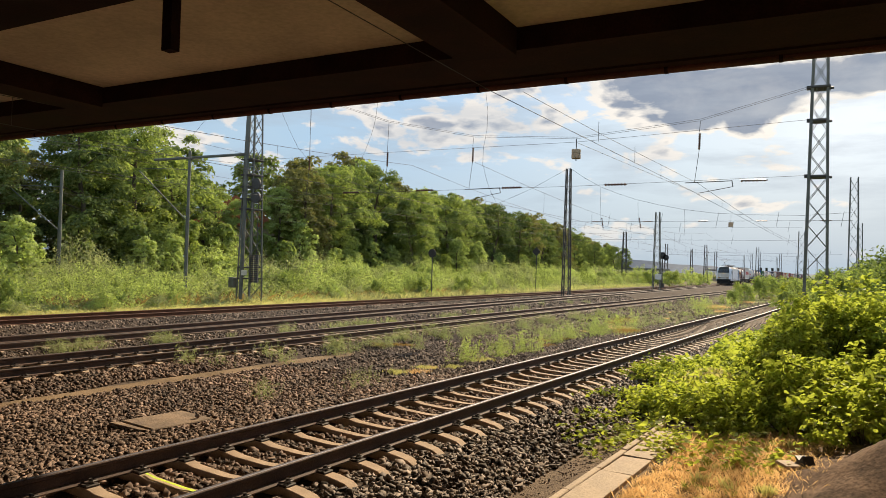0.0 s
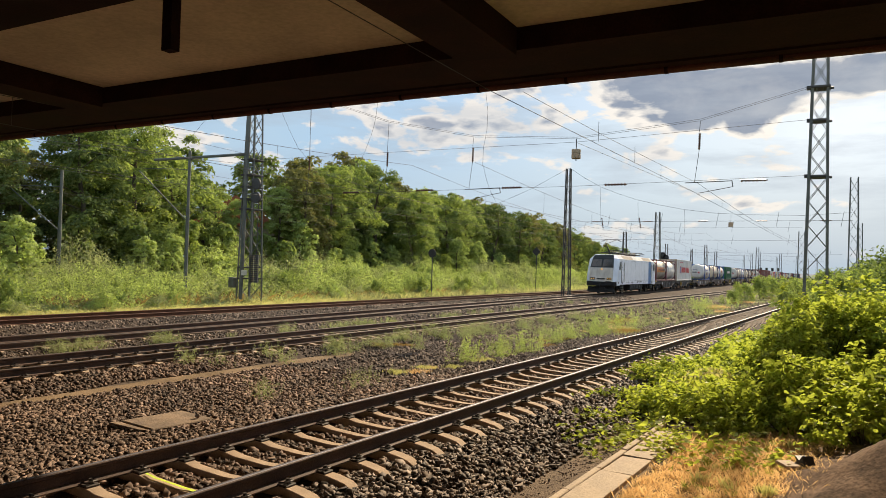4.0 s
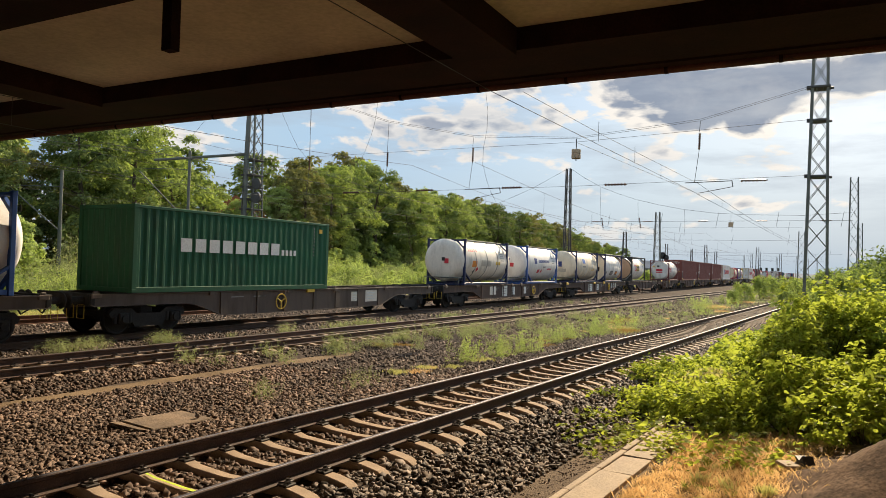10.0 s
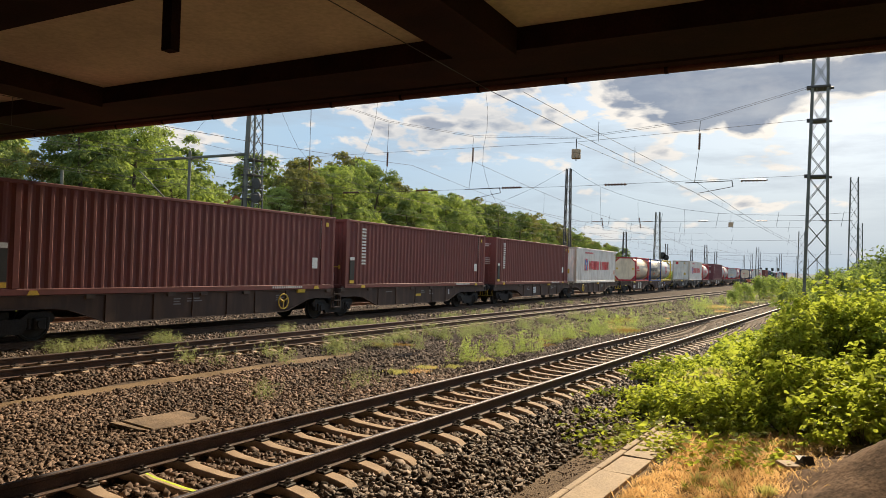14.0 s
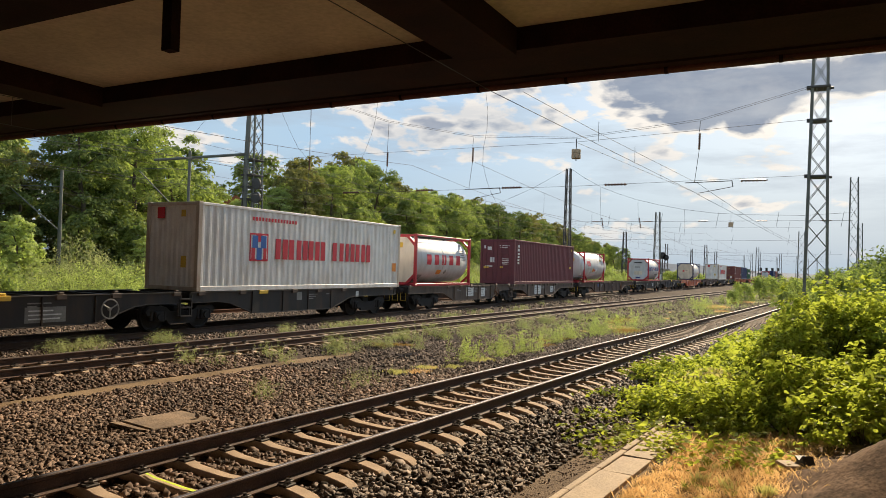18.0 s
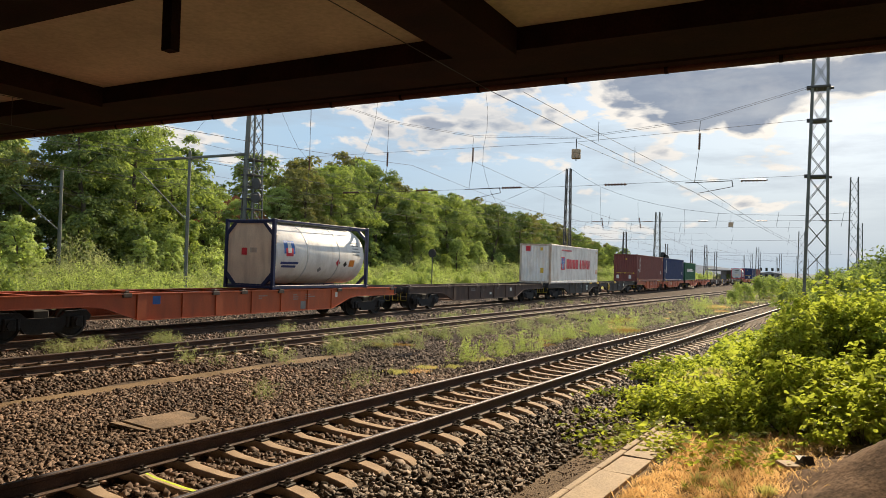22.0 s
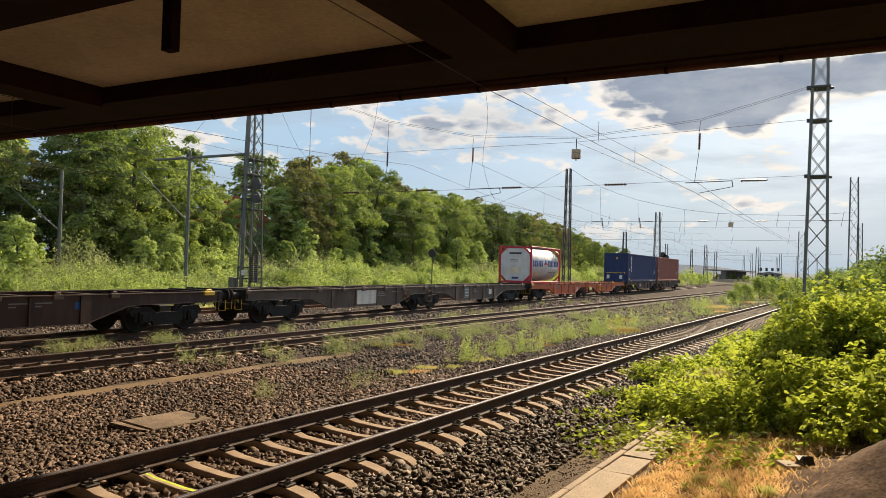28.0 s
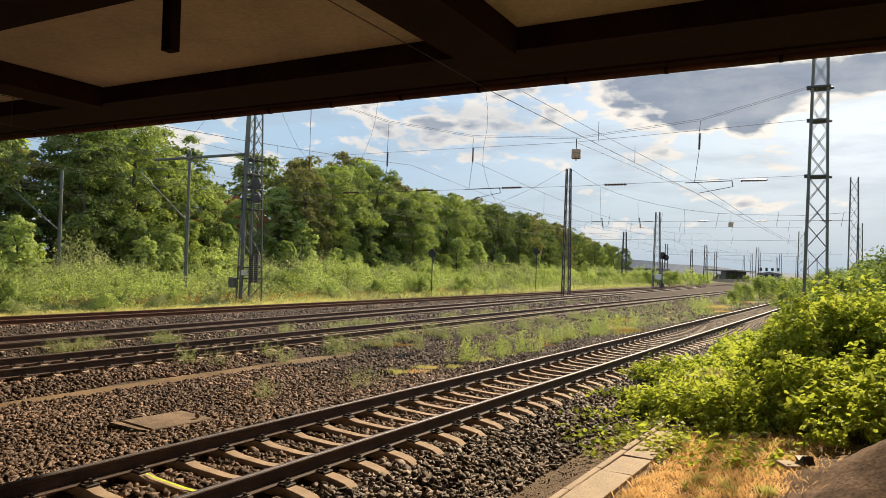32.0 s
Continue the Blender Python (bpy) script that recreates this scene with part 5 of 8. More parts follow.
many(0, ((-13.0, 11.75), (-12.61, 14.14), (-12.04, 14.07)), (0.8, 0.95), 0.05, 1)
many(0, ((-12.3, 16.2), (-12.2, 17.1), (-12.2, 18.4), (-12.2, 20.4), (-12.0, 22.0), (-11.7, 23.5), (-11.5, 25.0), (-11.5, 28.6), (-11.6, 32), (-11.3, 36), (-11.0, 40)), (0.7, 1.05), 0.35, 3)
many(1, ((-17.0, 11.4), (-16.9, 12.3), (-17.0, 14.5), (-16.6, 22.0), (-16.4, 23.4), (-16.3, 24.2), (-16.2, 25.5), (-16.0, 30.1), (-16.0, 34.9), (-15.9, 39)), (0.8, 1.1), 0.3, 3)
many(2, ((-8.24, 17.3), (-8.0, 18.7), (-7.9, 20.0), (-8.1, 22.9), (-8.0, 25.4)), (0.6, 0.95), 0.3, 2)
many(2, ((-7.7, 27.2), (-7.4, 29.7)), (0.8, 1.2), 0.3, 2)
many(0, ((-8.0, 30.0), (-7.9, 33.0), (-7.6, 36.0), (-7.9, 40), (-7.8, 44), (-7.5, 50), (-8.0, 55)), (0.5, 0.8), 0.8, 2)
many(2, ((-6.5, 44.2), (-7.6, 52.9), (-6.2, 57.9)), (1.0, 1.5), 0.3, 1)
many(5, ((-9.03, 10.04), (-8.18, 11.89), (-8.47, 12.52), (-12.6, 12.6), (-9.2, 10.3)), (0.8, 1.1), 0.15, 2)
many(3, ((-8.1, 15.4), (-8.2, 14.9), (-8.3, 28.2), (-7.5, 40.0), (-8.4, 61), (-8.2, 36), (-8.4, 48), (-9.0, 33)), (0.3, 0.5), 0.4, 1)
many(4, ((-12.0, 19.3), (-12.1, 18.7), (-8.6, 23.5), (-8.3, 25.1), (-7.9, 22)), (0.35, 0.6), 0.3, 2)
many(6, ((-8.1, 15.2), (-8.4, 15.0), (-8.6, 13.9), (-7.9, 17.0)), (0.6, 0.9), 0.25, 1)
for _ in range(55):
    y = 18 + 60 * rng0.random()
    wp.append((rng0.choice((0, 1, 1, 5)), x_two(y) + 1.9 + 1.5 * rng0.random() ** 1.5, y, rng0.uniform(0, 360), rng0.uniform(0.5, 1.0)))
for _ in range(60):
    y = 26 + 60 * rng0.random()
    wp.append((rng0.choice((1, 3, 4, 1, 5, 0)), x_near(y) - 2.0 - 3.5 * rng0.random(), y, rng0.uniform(0, 360), rng0.uniform(0.7, 1.4)))
for _ in range(16):
    y = 14 + 50 * rng0.random()
    wp.append((rng0.choice((1, 1, 0)), x_train(y) + 1.75 + 0.9 * rng0.random(), y, rng0.uniform(0, 360), rng0.uniform(0.5, 1.0)))
spread_out(W1, wp)

# ---- the overgrown bank on the near side ----
def vines():
    rng = np.random.default_rng(61)
    bank = thing("vine_thicket", "bright green creepers with heart-shaped leaves smothering the bank", "bush")
    # heaps: x, y, half widths, height
    heaps = [(-0.52, 14.4, 0.58, 0.8, 1.34), (-0.10, 15.4, 0.68, 0.7, 1.66), (0.70, 16.0, 0.7, 0.6, 1.55), (0.35, 17.4, 1.1, 1.2, 1.40), (1.45, 15.2, 0.7, 1.0, 1.2), (-1.25, 14.6, 0.72, 1.2, 0.50), (-2.2, 15.6, 1.0, 1.5, 0.34), (-3.2, 16.4, 0.7, 1.0, 0.30),
             (-1.65, 12.9, 0.85, 1.1, 0.42), (-2.5, 13.3, 0.6, 1.2, 0.25), (-0.95, 12.1, 0.7, 0.8, 0.55), (-0.2, 12.2, 0.6, 0.7, 0.80), (0.55, 12.0, 0.7, 0.8, 0.72), (1.5, 12.0, 0.9, 1.2, 0.9), (-1.5, 18.5, 0.9, 2.0, 0.45),
             (0.1, 20.0, 1.1, 2.5, 1.15), (1.5, 20.0, 1.2, 2.5, 1.15), (-0.7, 24.0, 1.0, 2.5, 0.9), (0.6, 26.0, 1.3, 3.0, 1.2), (-0.5, 30.0, 1.0, 3.0, 0.8), (2.6, 17.5, 1.4, 2.5, 1.25), (-0.45, 11.1, 0.45, 0.5, 0.24), (0.15, 10.9, 0.5, 0.6, 0.50),
             (0.85, 10.7, 0.6, 0.6, 0.55), (-1.10, 11.3, 0.45, 0.5, 0.15), (0.45, 9.9, 0.4, 0.4, 0.40), (-2.5, 18.4, 0.8, 1.6, 0.25), (-2.0, 21.5, 0.8, 2.0, 0.32), (-1.7, 25.5, 0.9, 2.5, 0.4)]
    for i, (x, y, a, c, h) in enumerate(heaps):
        z = float(ground_z(x, y))
        near = y < 17
        n = int((3900 if near else 1500) * (a * c + a * h + c * h) / 2.2)
        k = 19                                       # leaves on a spray
        m_ = max(6, n // k)
        d = rng.normal(size=(m_, 3))
        d[:, 2] = np.abs(d[:, 2])
        d /= np.linalg.norm(d, axis=1, keepdims=True)
        q = 1.0 - 0.26 * rng.random((m_, 1)) ** 1.3 + 0.10 * rng.normal(size=(m_, 1))
        lump = 1 + 0.20 * np.sin(d[:, :1] * 5 + i) * np.cos(d[:, 1:2] * 6 + i) + 0.10 * np.sin(d[:, 2:] * 11 + d[:, :1] * 9)
        p = np.array((x, y, z)) + d * np.array((a, c, h)) * q * lump
        ok = np.ones(m_, bool)
        for hc, hr in (((0.43, 14.4, 1.28), 0.62), ((0.08, 13.0, 0.80), 0.45), ((-1.2, 13.6, 0.55), 0.28), ((0.95, 14.6, 0.75), 0.5), ((0.25, 14.2, 0.5), 0.45), ((-0.35, 13.6, 0.75), 0.36), ((0.55, 12.9, 0.45), 0.36), ((-0.75, 13.4, 0.35), 0.30),
                       ((1.1, 13.5, 0.9), 0.45), ((0.33, 13.6, 1.2), 0.52), ((0.68, 14.0, 0.6), 0.48), ((0.38, 15.2, 1.05), 0.42), ((-1.38, 13.6, 0.55), 0.26), ((-0.1, 12.6, 0.25), 0.30), ((-1.5, 14.4, 0.25), 0.26), ((0.5, 15.2, 1.45), 0.34)):
            ok &= ((p - np.array(hc)) ** 2).sum(1) > hr * hr
        p, d = p[ok], d[ok]
        # every spray arches outwards from its foot and droops at its tip
        way = d * np.array((1, 1, 0.35)) + rng.normal(size=d.shape) * 0.45
        way /= np.linalg.norm(way, axis=1, keepdims=True)
        f = rng.random((len(p), k, 1))
        ln = 0.16 + 0.22 * rng.random((len(p), 1, 1))
        P = p[:, None] + way[:, None] * f * ln + np.array((0, 0, 1.0)) * ln * (0.35 * f - 0.6 * f * f) + rng.normal(size=(len(p), k, 3)) * 0.040 * (1.0 if near else 1.6)
        Q = d[:, None] * 0.35 + np.array((0, 0.38, 0.80)) + way[:, None] * f * 0.4 + rng.normal(size=(len(p), k, 3)) * 0.55
        P[..., 2] = np.maximum(P[..., 2], ground_z(P[..., 0], P[..., 1]) + 0.02)
        v = broad_leaves(P.reshape(-1, 3), Q.reshape(-1, 3), 0.074, rng) if near else leaf_cards(P.reshape(-1, 3), Q.reshape(-1, 3), 0.14, rng, 0.85, 0.22, 0.8)
        part("foliage", raw_mesh("foliage", v, quads(v), "leaf_vine"), None, bank)
        if near and h > 0.6:
            # the heap's dense inside, which keeps the sun off its near face
            c_n = int(900 * a * c * h)
            ci = rng.normal(size=(c_n, 3))
            ci *= (0.72 * rng.random((c_n, 1)) ** 0.5) / np.linalg.norm(ci, axis=1, keepdims=True)
            ci[:, 2] = np.abs(ci[:, 2])
            v = leaf_cards(np.array((x, y, z)) + ci * np.array((a, c, h)), rng.normal(size=(c_n, 3)) + np.array((0, 0.6, 0.5)), 0.15, rng, 0.85, 0.22, 0.8)
            tagged(part("inner_leafage", raw_mesh("inner_leafage", v, quads(v), "leaf_vine"), None, bank), kind="stuff")
        b = Build()
        for k in range(9):
            g, e = rng.random() * 6.283, 0.75 + 0.3 * rng.random()
            b.rod((x + 0.2 * a * math.cos(g), y + 0.2 * c * math.sin(g), z), (x + a * e * 0.8 * math.cos(g), y + c * e * 0.8 * math.sin(g), z + h * 0.6), 0.009, 4, 0.005, False)
        tagged(part("branchwork", b, "bark", bank), kind="stuff")
        if h < 0.5 or not near:
            continue
        # shoots that stand out of the heap
        b, P, Q = Build(), [], []
        for k in range(12):
            g = rng.random() * 6.283
            e = 0.9 * rng.random() ** 0.5
            p0 = np.array((x + a * e * math.cos(g), y + c * e * math.sin(g), z + h * math.sqrt(1 - e * e) * 0.92))
            dr = np.array((math.cos(g) * 0.6, math.sin(g) * 0.6, 0.9)) * (0.15 + 0.22 * rng.random())
            q0 = p0 + dr + np.array((0, 0, -0.04))
            b.rod(p0, q0, 0.004, 4, 0.002, False)
            f = np.linspace(0.1, 1, 12)[:, None]
            P.append(p0 + (q0 - p0) * f + rng.normal(size=(12, 3)) * 0.035)
            Q.append(np.array((0, 0.4, 0.8)) + rng.normal(size=(12, 3)) * 0.5)
        tagged(part("shoot_stem", b, "bark", bank), kind="stuff")
        v = broad_leaves(np.concatenate(P), np.concatenate(Q), 0.095, rng)
        tagged(part("shoot_leafage", raw_mesh("shoot_leafage", v, quads(v), "leaf_vine"), None, bank), kind="stuff")
    # runners that creep over path, kerb and ballast
    for i, (x0, y0, x1, y1, n) in enumerate(((-2.2, 11.6, -3.3, 10.0, 150), (-2.0, 11.4, -2.75, 9.6, 120), (-2.6, 12.4, -3.5, 11.2, 140), (-1.6, 11.2, -2.0, 9.5, 110), (-1.3, 10.9, -1.35, 8.8, 120), (-0.9, 10.6, -0.8, 8.9, 130),
                                             (-3.0, 14.0, -3.9, 13.0, 120), (-0.4, 10.0, -0.5, 8.6, 60), (-2.3, 10.6, -2.5, 9.0, 80), (-1.7, 10.2, -1.75, 9.2, 80))):
        f = rng.random(n)
        x = x0 + (x1 - x0) * f + rng.normal(size=n) * 0.13
        y = y0 + (y1 - y0) * f + rng.normal(size=n) * 0.2
        p = np.stack([x, y, ground_z(x, y) + 0.04 + 0.12 * rng.random(n) * (1 - 0.5 * f)], -1)
        v = broad_leaves(p, rng.normal(size=(n, 3)) * 0.4 + np.array((0, 0, 1)), 0.085, rng)
        tagged(part("runner", raw_mesh("runner", v, quads(v), "leaf_vine"), None, bank), kind="stuff")
    # pale feathery seed heads
    n = 700
    x, y = -1.9 + rng.normal(size=n) * 0.45, 15.0 + rng.normal(size=n) * 0.7
    p = np.stack([x, y, ground_z(x, y) + 0.38 - 0.10 * (x + 1.9) ** 2 - 0.10 * (y - 15.0) ** 2 + 0.06 * rng.random(n)], -1)
    v = leaf_cards(p, rng.normal(size=(n, 3)) + np.array((0, 0, 0.5)), 0.07, rng, 0.7, 0.3)
    tagged(part("seed_fluff", raw_mesh("seed_fluff", v, quads(v), "seed_pale"), None, bank, "pale feathery seed heads"), kind="stuff")


M["seed_pale"] = leaf_mat("seed_pale", (0.38, 0.36, 0.22), (0.60, 0.57, 0.40), 0.4)
vines()


def dry_bank():
    rng = np.random.default_rng(71)
    n = 150000
    y = 5.4 + 5.6 * rng.random(n)
    x = -1.95 + 2.1 * rng.random(n) + 0.055 * (y - 7)
    edge = -0.72 + 0.24 * (y - 7.0)
    tuft = np.sin(x * 9 + 2 * np.sin(y * 4)) * np.sin(y * 7 + 3 * np.sin(x * 5))
    keep = (rng.random(n) < 0.6 + 0.3 * tuft) & (x < edge + 0.22 * rng.normal(size=n)) & (x > -1.80 + 0.055 * (y - 7) - 0.12 * rng.random(n) * (tuft > 0))
    x, y = x[keep], y[keep]
    n = len(x)
    h = 0.014 + 0.05 * rng.random(n) ** 2.0 + 0.09 * rng.random(n) ** 9 * (tuft[keep] > -0.2)
    z = ground_z(x, y) - 0.01
    a, w = rng.random(n) * 6.283, 0.0012
    bend = np.where(h > 0.06, 0.3, 0.8) * h
    lx, ly = rng.normal(size=n) * bend, rng.normal(size=n) * bend
    v = np.stack([np.stack([x - np.cos(a) * w, y - np.sin(a) * w, z], -1), np.stack([x + np.cos(a) * w, y + np.sin(a) * w, z], -1), np.stack([x + lx * 0.5 + np.cos(a) * w, y + ly * 0.5 + np.sin(a) * w, z + h * 0.7], -1), np.stack([x + lx, y + ly, z + h], -1)], 1).reshape(-1, 3)
    tagged(new("dry_grass", raw_mesh("dry_grass", v, quads(v), "grass_dry")), "short scorched orange-brown grass beside the kerb", "grass", kind="stuff")


dry_bank()
W2 = [sprout(58, 0.14, 110, "leaf_vine", 0.05, 0.09, "small green weed in the scorched grass"), sprout(59, 0.20, 90, "grass_gold", 0.0025, 0.07, "thin greenish tuft in the scorched grass", "grass_tuft", "grass", True)]
spread_out(W2, [(rng0.choice((0, 0, 1)), -1.45 + 1.0 * rng0.random() + 0.055 * (y - 7), y, rng0.uniform(0, 360), rng0.uniform(0.35, 0.65)) for y in [7.4 + 2.6 * rng0.random() for _ in range(22)]])

# broken black thing and a board at the foot of the mound
deb = thing("broken_fitting", "black broken fitting beside a weathered board on the bank", "debris", at=pose(-0.16, 8.75, float(ground_z(-0.16, 8.75)), 0, 0, 30))
b = Build()
b.prism([(-0.12, 0.0), (0.02, -0.02), (0.10, 0.02), (0.05, 0.05), (0.09, 0.10), (0.0, 0.07), (-0.06, 0.13), (-0.10, 0.06)], "x", -0.06, 0.06)
part("shell", b, "black_paint", deb)
b = Build()
b.box(-0.26, -0.12, 0.0, -0.08, 0.14, 0.035, 0.008)
part("board", b, "kerb", deb)

# house roof among the trees, far platforms, sheds and hills
M["roof_tile"] = mat("roof_tile", (0.42, 0.13, 0.06), 0.8, var=0.25, scale=2, fine=12)
M["brick_far"] = mat("brick_far", (0.26, 0.20, 0.18), 0.85, var=0.2, scale=0.5)
# wooded hills: the blue of distant haze is put into their colour
M["hill_blue"] = mat("hill_blue", (0.11, 0.15, 0.21), 0.95, var=0.25, scale=0.02, fine=0.1)
house = thing("house", "house with an orange-red tiled roof hidden in the wood", "house", at=pose(-54.5, 54.3, 0.6, 0, 0, 50))
b = Build()
b.box(-4, -5, 0, 4, 5, 5.2)
part("wall", b, "kerb", house)
b = Build()
b.prism([(-4.4, 5.0), (4.4, 5.0), (0, 8.0)], "y", -5.4, 5.4)
part("roof", b, "roof_tile", house, "orange-red tiled roof")

canopy = thing("platform_canopy", "distant station platform with a dark canopy roof", "platform", at=pose(-30.0, 250, -0.3))
b = Build()
b.box(-5, 0, 0, 4, 90, 0.9)
part("platform", b, "kerb", canopy)
b = Build()
b.box(-5.2, 4, 3.7, 4.4, 80, 4.1)
part("canopy_roof", b, "haze_grey", canopy)
for i in range(6):
    b = Build()
    b.box(-0.8, 6 + i * 14, 0.9, 0.8, 8 + i * 14, 3.7)
    part("support", b, "haze_grey", canopy)
shed = thing("shed", "low grey-white shed behind the shrubs", "shed", at=pose(-44, 180, 0))
b = Build()
b.box(-5, 0, 0, 8, 12, 2.8)
part("wall", b, "white_paint", shed)
b = Build()
b.box(-5.4, -0.4, 2.8, 8.4, 12.4, 3.2)
part("roof", b, "steel_grey", shed)
for x, y, w, h, lab in ((-26, 420, 12, 3.5, "distant brick station building"), (3, 520, 14, 5, "distant reddish building beyond the yard"), (25, 600, 20, 5, "distant pale buildings beyond the yard")):
    t = thing("building", lab, "building", at=pose(x, y, -0.3))
    b = Build()
    b.box(-w / 2, 0, 0, w / 2, 10, h)
    part("wall", b, "haze_grey", t)
    b = Build()
    b.prism([(-w / 2 - 0.4, h), (w / 2 + 0.4, h), (0, h + 1.2)], "y", -0.4, 10.4)
    part("roof", b, "haze_grey", t)
    for i in range(4):
        for k in range(2):
            b = Build()
            b.box(-w * 0.4 + i * w * 0.24, -0.06, 1.5 + k * 3.4, -w * 0.4 + i * w * 0.24 + 1.2, 0.0, 3.3 + k * 3.4)
            part("window", b, "glass_dark", t)


def hills():
    rng = np.random.default_rng(81)
    n = 140
    x = np.linspace(-1400, 900, n)
    prof = 8 + 20 * np.clip((-110 - x) / 270, 0, 1) ** 0.8 + 1.2 * np.sin(x * 0.05) + rng.random(n) * 1.5
    v, f = [], []
    for i in range(n):
        v += [(x[i], 1500, -5), (x[i], 1580, prof[i]), (x[i], 1900, prof[i] * 0.9)]
    for i in range(n - 1):
        a = i * 3
        f += [(a, a + 3, a + 4, a + 1), (a + 1, a + 4, a + 5, a + 2)]
    b = Build().add(v, f)
    solo("backdrop", b, "hill_blue", "hazy blue wooded hills on the horizon", "hills", kind="structure")


hills()


# ---- the goods train ----
SPEED, TRAIN_X, DECK = 23.464, -18.777, 1.20       # metres a second, centre line, height of the wagon decks
MOVING = []                                         # (thing, distance of its origin along the train)


def train_thing(name, label, category, u, group=""):
    t = thing(name, label, category, group, at=pose(TRAIN_X, u, 0))
    MOVING.append((t, u))
    return t


def paint(name, col, rough=0.55, dirt=(0.10, 0.075, 0.055), amount=0.35, metal=0.0, streak=(1.6, 1.6, 0.35)):
    """Vehicle paint with soot and rust streaks that run down."""
    m = mat(name, col, rough, metal, var=0.12, scale=1.3, fine=18, fvar=0.06)
    nt = m.node_tree
    N, L = nt.nodes.new, nt.links.new
    b = nt.nodes["Principled BSDF"]
    src = b.inputs["Base Color"].links[0].from_socket
    tc, mp, n, r, mx = N("ShaderNodeTexCoord"), N("ShaderNodeMapping"), N("ShaderNodeTexNoise"), N("ShaderNodeValToRGB"), N("ShaderNodeMixRGB")
    mp.inputs["Scale"].default_value = streak
    oi = N("ShaderNodeObjectInfo")
    L(tc.outputs["Object"], mp.inputs[0])
    L(mp.outputs[0], n.inputs["Vector"])
    n.noise_dimensions = "4D"
    w = N("ShaderNodeMath")
    w.operation = "MULTIPLY"
    w.inputs[1].default_value = 20.0
    L(oi.outputs["Random"], w.inputs[0])
    L(w.outputs[0], n.inputs["W"])
    n.inputs["Scale"].default_value, n.inputs["Detail"].default_value = 2.2, 6.0
    r.color_ramp.elements[0].position, r.color_ramp.elements[1].position = 0.46, 0.78
    r.color_ramp.elements[0].color, r.color_ramp.elements[1].color = (0, 0, 0, 1), (amount, amount, amount, 1)
    L(n.outputs[0], r.inputs[0])
    L(r.outputs[0], mx.inputs[0])
    L(src, mx.inputs[1])
    mx.inputs[2].default_value = (*dirt, 1)
    L(mx.outputs[0], b.inputs["Base Color"])
    return m


M["w_grey"] = paint("wagon_dark_grey", (0.049, 0.045, 0.044), 0.75, (0.090, 0.060, 0.043), 0.75)
M["w_brown"] = paint("wagon_brown", (0.075, 0.047, 0.039), 0.75, (0.14, 0.085, 0.058), 0.75)
M["w_taupe"] = paint("wagon_taupe", (0.125, 0.092, 0.075), 0.75, (0.055, 0.036, 0.028), 0.85)
M["w_orange"] = paint("wagon_orange", (0.50, 0.115, 0.045), 0.55, (0.16, 0.06, 0.04), 0.5)
M["c_white"] = paint("container_white", (0.87, 0.83, 0.78), 0.5, (0.34, 0.20, 0.11), 0.45)
M["c_rusty"] = paint("rusty_white", (0.55, 0.47, 0.38), 0.6, (0.30, 0.13, 0.06), 0.9)
M["c_brown"] = paint("container_brown", (0.20, 0.062, 0.055), 0.72, (0.12, 0.06, 0.05), 0.4)
M["c_faded"] = paint("container_faded_brown", (0.29, 0.098, 0.075), 0.75, (0.20, 0.09, 0.07), 0.5)
M["c_maroon"] = paint("container_maroon", (0.17, 0.052, 0.062), 0.72, (0.10, 0.05, 0.05), 0.4)
M["c_blue"] = paint("container_blue", (0.020, 0.042, 0.125), 0.72, (0.05, 0.05, 0.07), 0.4)
M["c_green"] = paint("container_green", (0.018, 0.115, 0.055), 0.72, (0.05, 0.07, 0.04), 0.4)
M["t_white"] = paint("tank_white", (0.84, 0.80, 0.76), 0.5, (0.32, 0.24, 0.17), 0.4)
M["t_cream"] = paint("tank_cream", (0.76, 0.66, 0.51), 0.52, (0.26, 0.20, 0.14), 0.5)
M["t_dirty"] = paint("tank_dirty", (0.80, 0.73, 0.64), 0.55, (0.24, 0.19, 0.15), 0.5)
M["t_steel"] = paint("tank_steel", (0.62, 0.62, 0.62), 0.50, (0.30, 0.26, 0.22), 0.45, metal=0.12)
M["t_worn"] = paint("tank_worn_steel", (0.52, 0.47, 0.40), 0.50, (0.20, 0.15, 0.11), 0.6, metal=0.12)
# peach for tank ends in warm ground bounce, and for one wagon plate
M["t_peach"] = paint("tank_peach", (0.52, 0.32, 0.20), 0.55, (0.3, 0.2, 0.12), 0.4)
M["f_blue"] = paint("frame_blue", (0.022, 0.085, 0.30), 0.5, (0.05, 0.05, 0.06), 0.5)
M["f_navy"] = paint("frame_navy", (0.014, 0.024, 0.085), 0.5, (0.05, 0.05, 0.05), 0.5)
M["f_black"] = paint("frame_black", (0.030, 0.032, 0.034), 0.55, (0.06, 0.05, 0.045), 0.5)
M["f_maroon"] = paint("frame_maroon", (0.15, 0.035, 0.045), 0.5, (0.08, 0.05, 0.04), 0.5)
M["f_red"] = paint("frame_red", (0.46, 0.028, 0.045), 0.5, (0.2, 0.06, 0.05), 0.4)
M["f_yellow"] = paint("frame_yellow", (0.60, 0.42, 0.03), 0.5, (0.3, 0.2, 0.05), 0.4)
M["l_white"] = paint("loco_white", (0.83, 0.86, 0.94), 0.38, (0.36, 0.34, 0.33), 0.09)
M["l_nose"] = paint("loco_soiled_nose", (0.68, 0.63, 0.56), 0.4, (0.22, 0.16, 0.11), 0.5)
M["l_grey"] = paint("loco_grey", (0.16, 0.16, 0.165), 0.45, (0.1, 0.08, 0.07), 0.4)
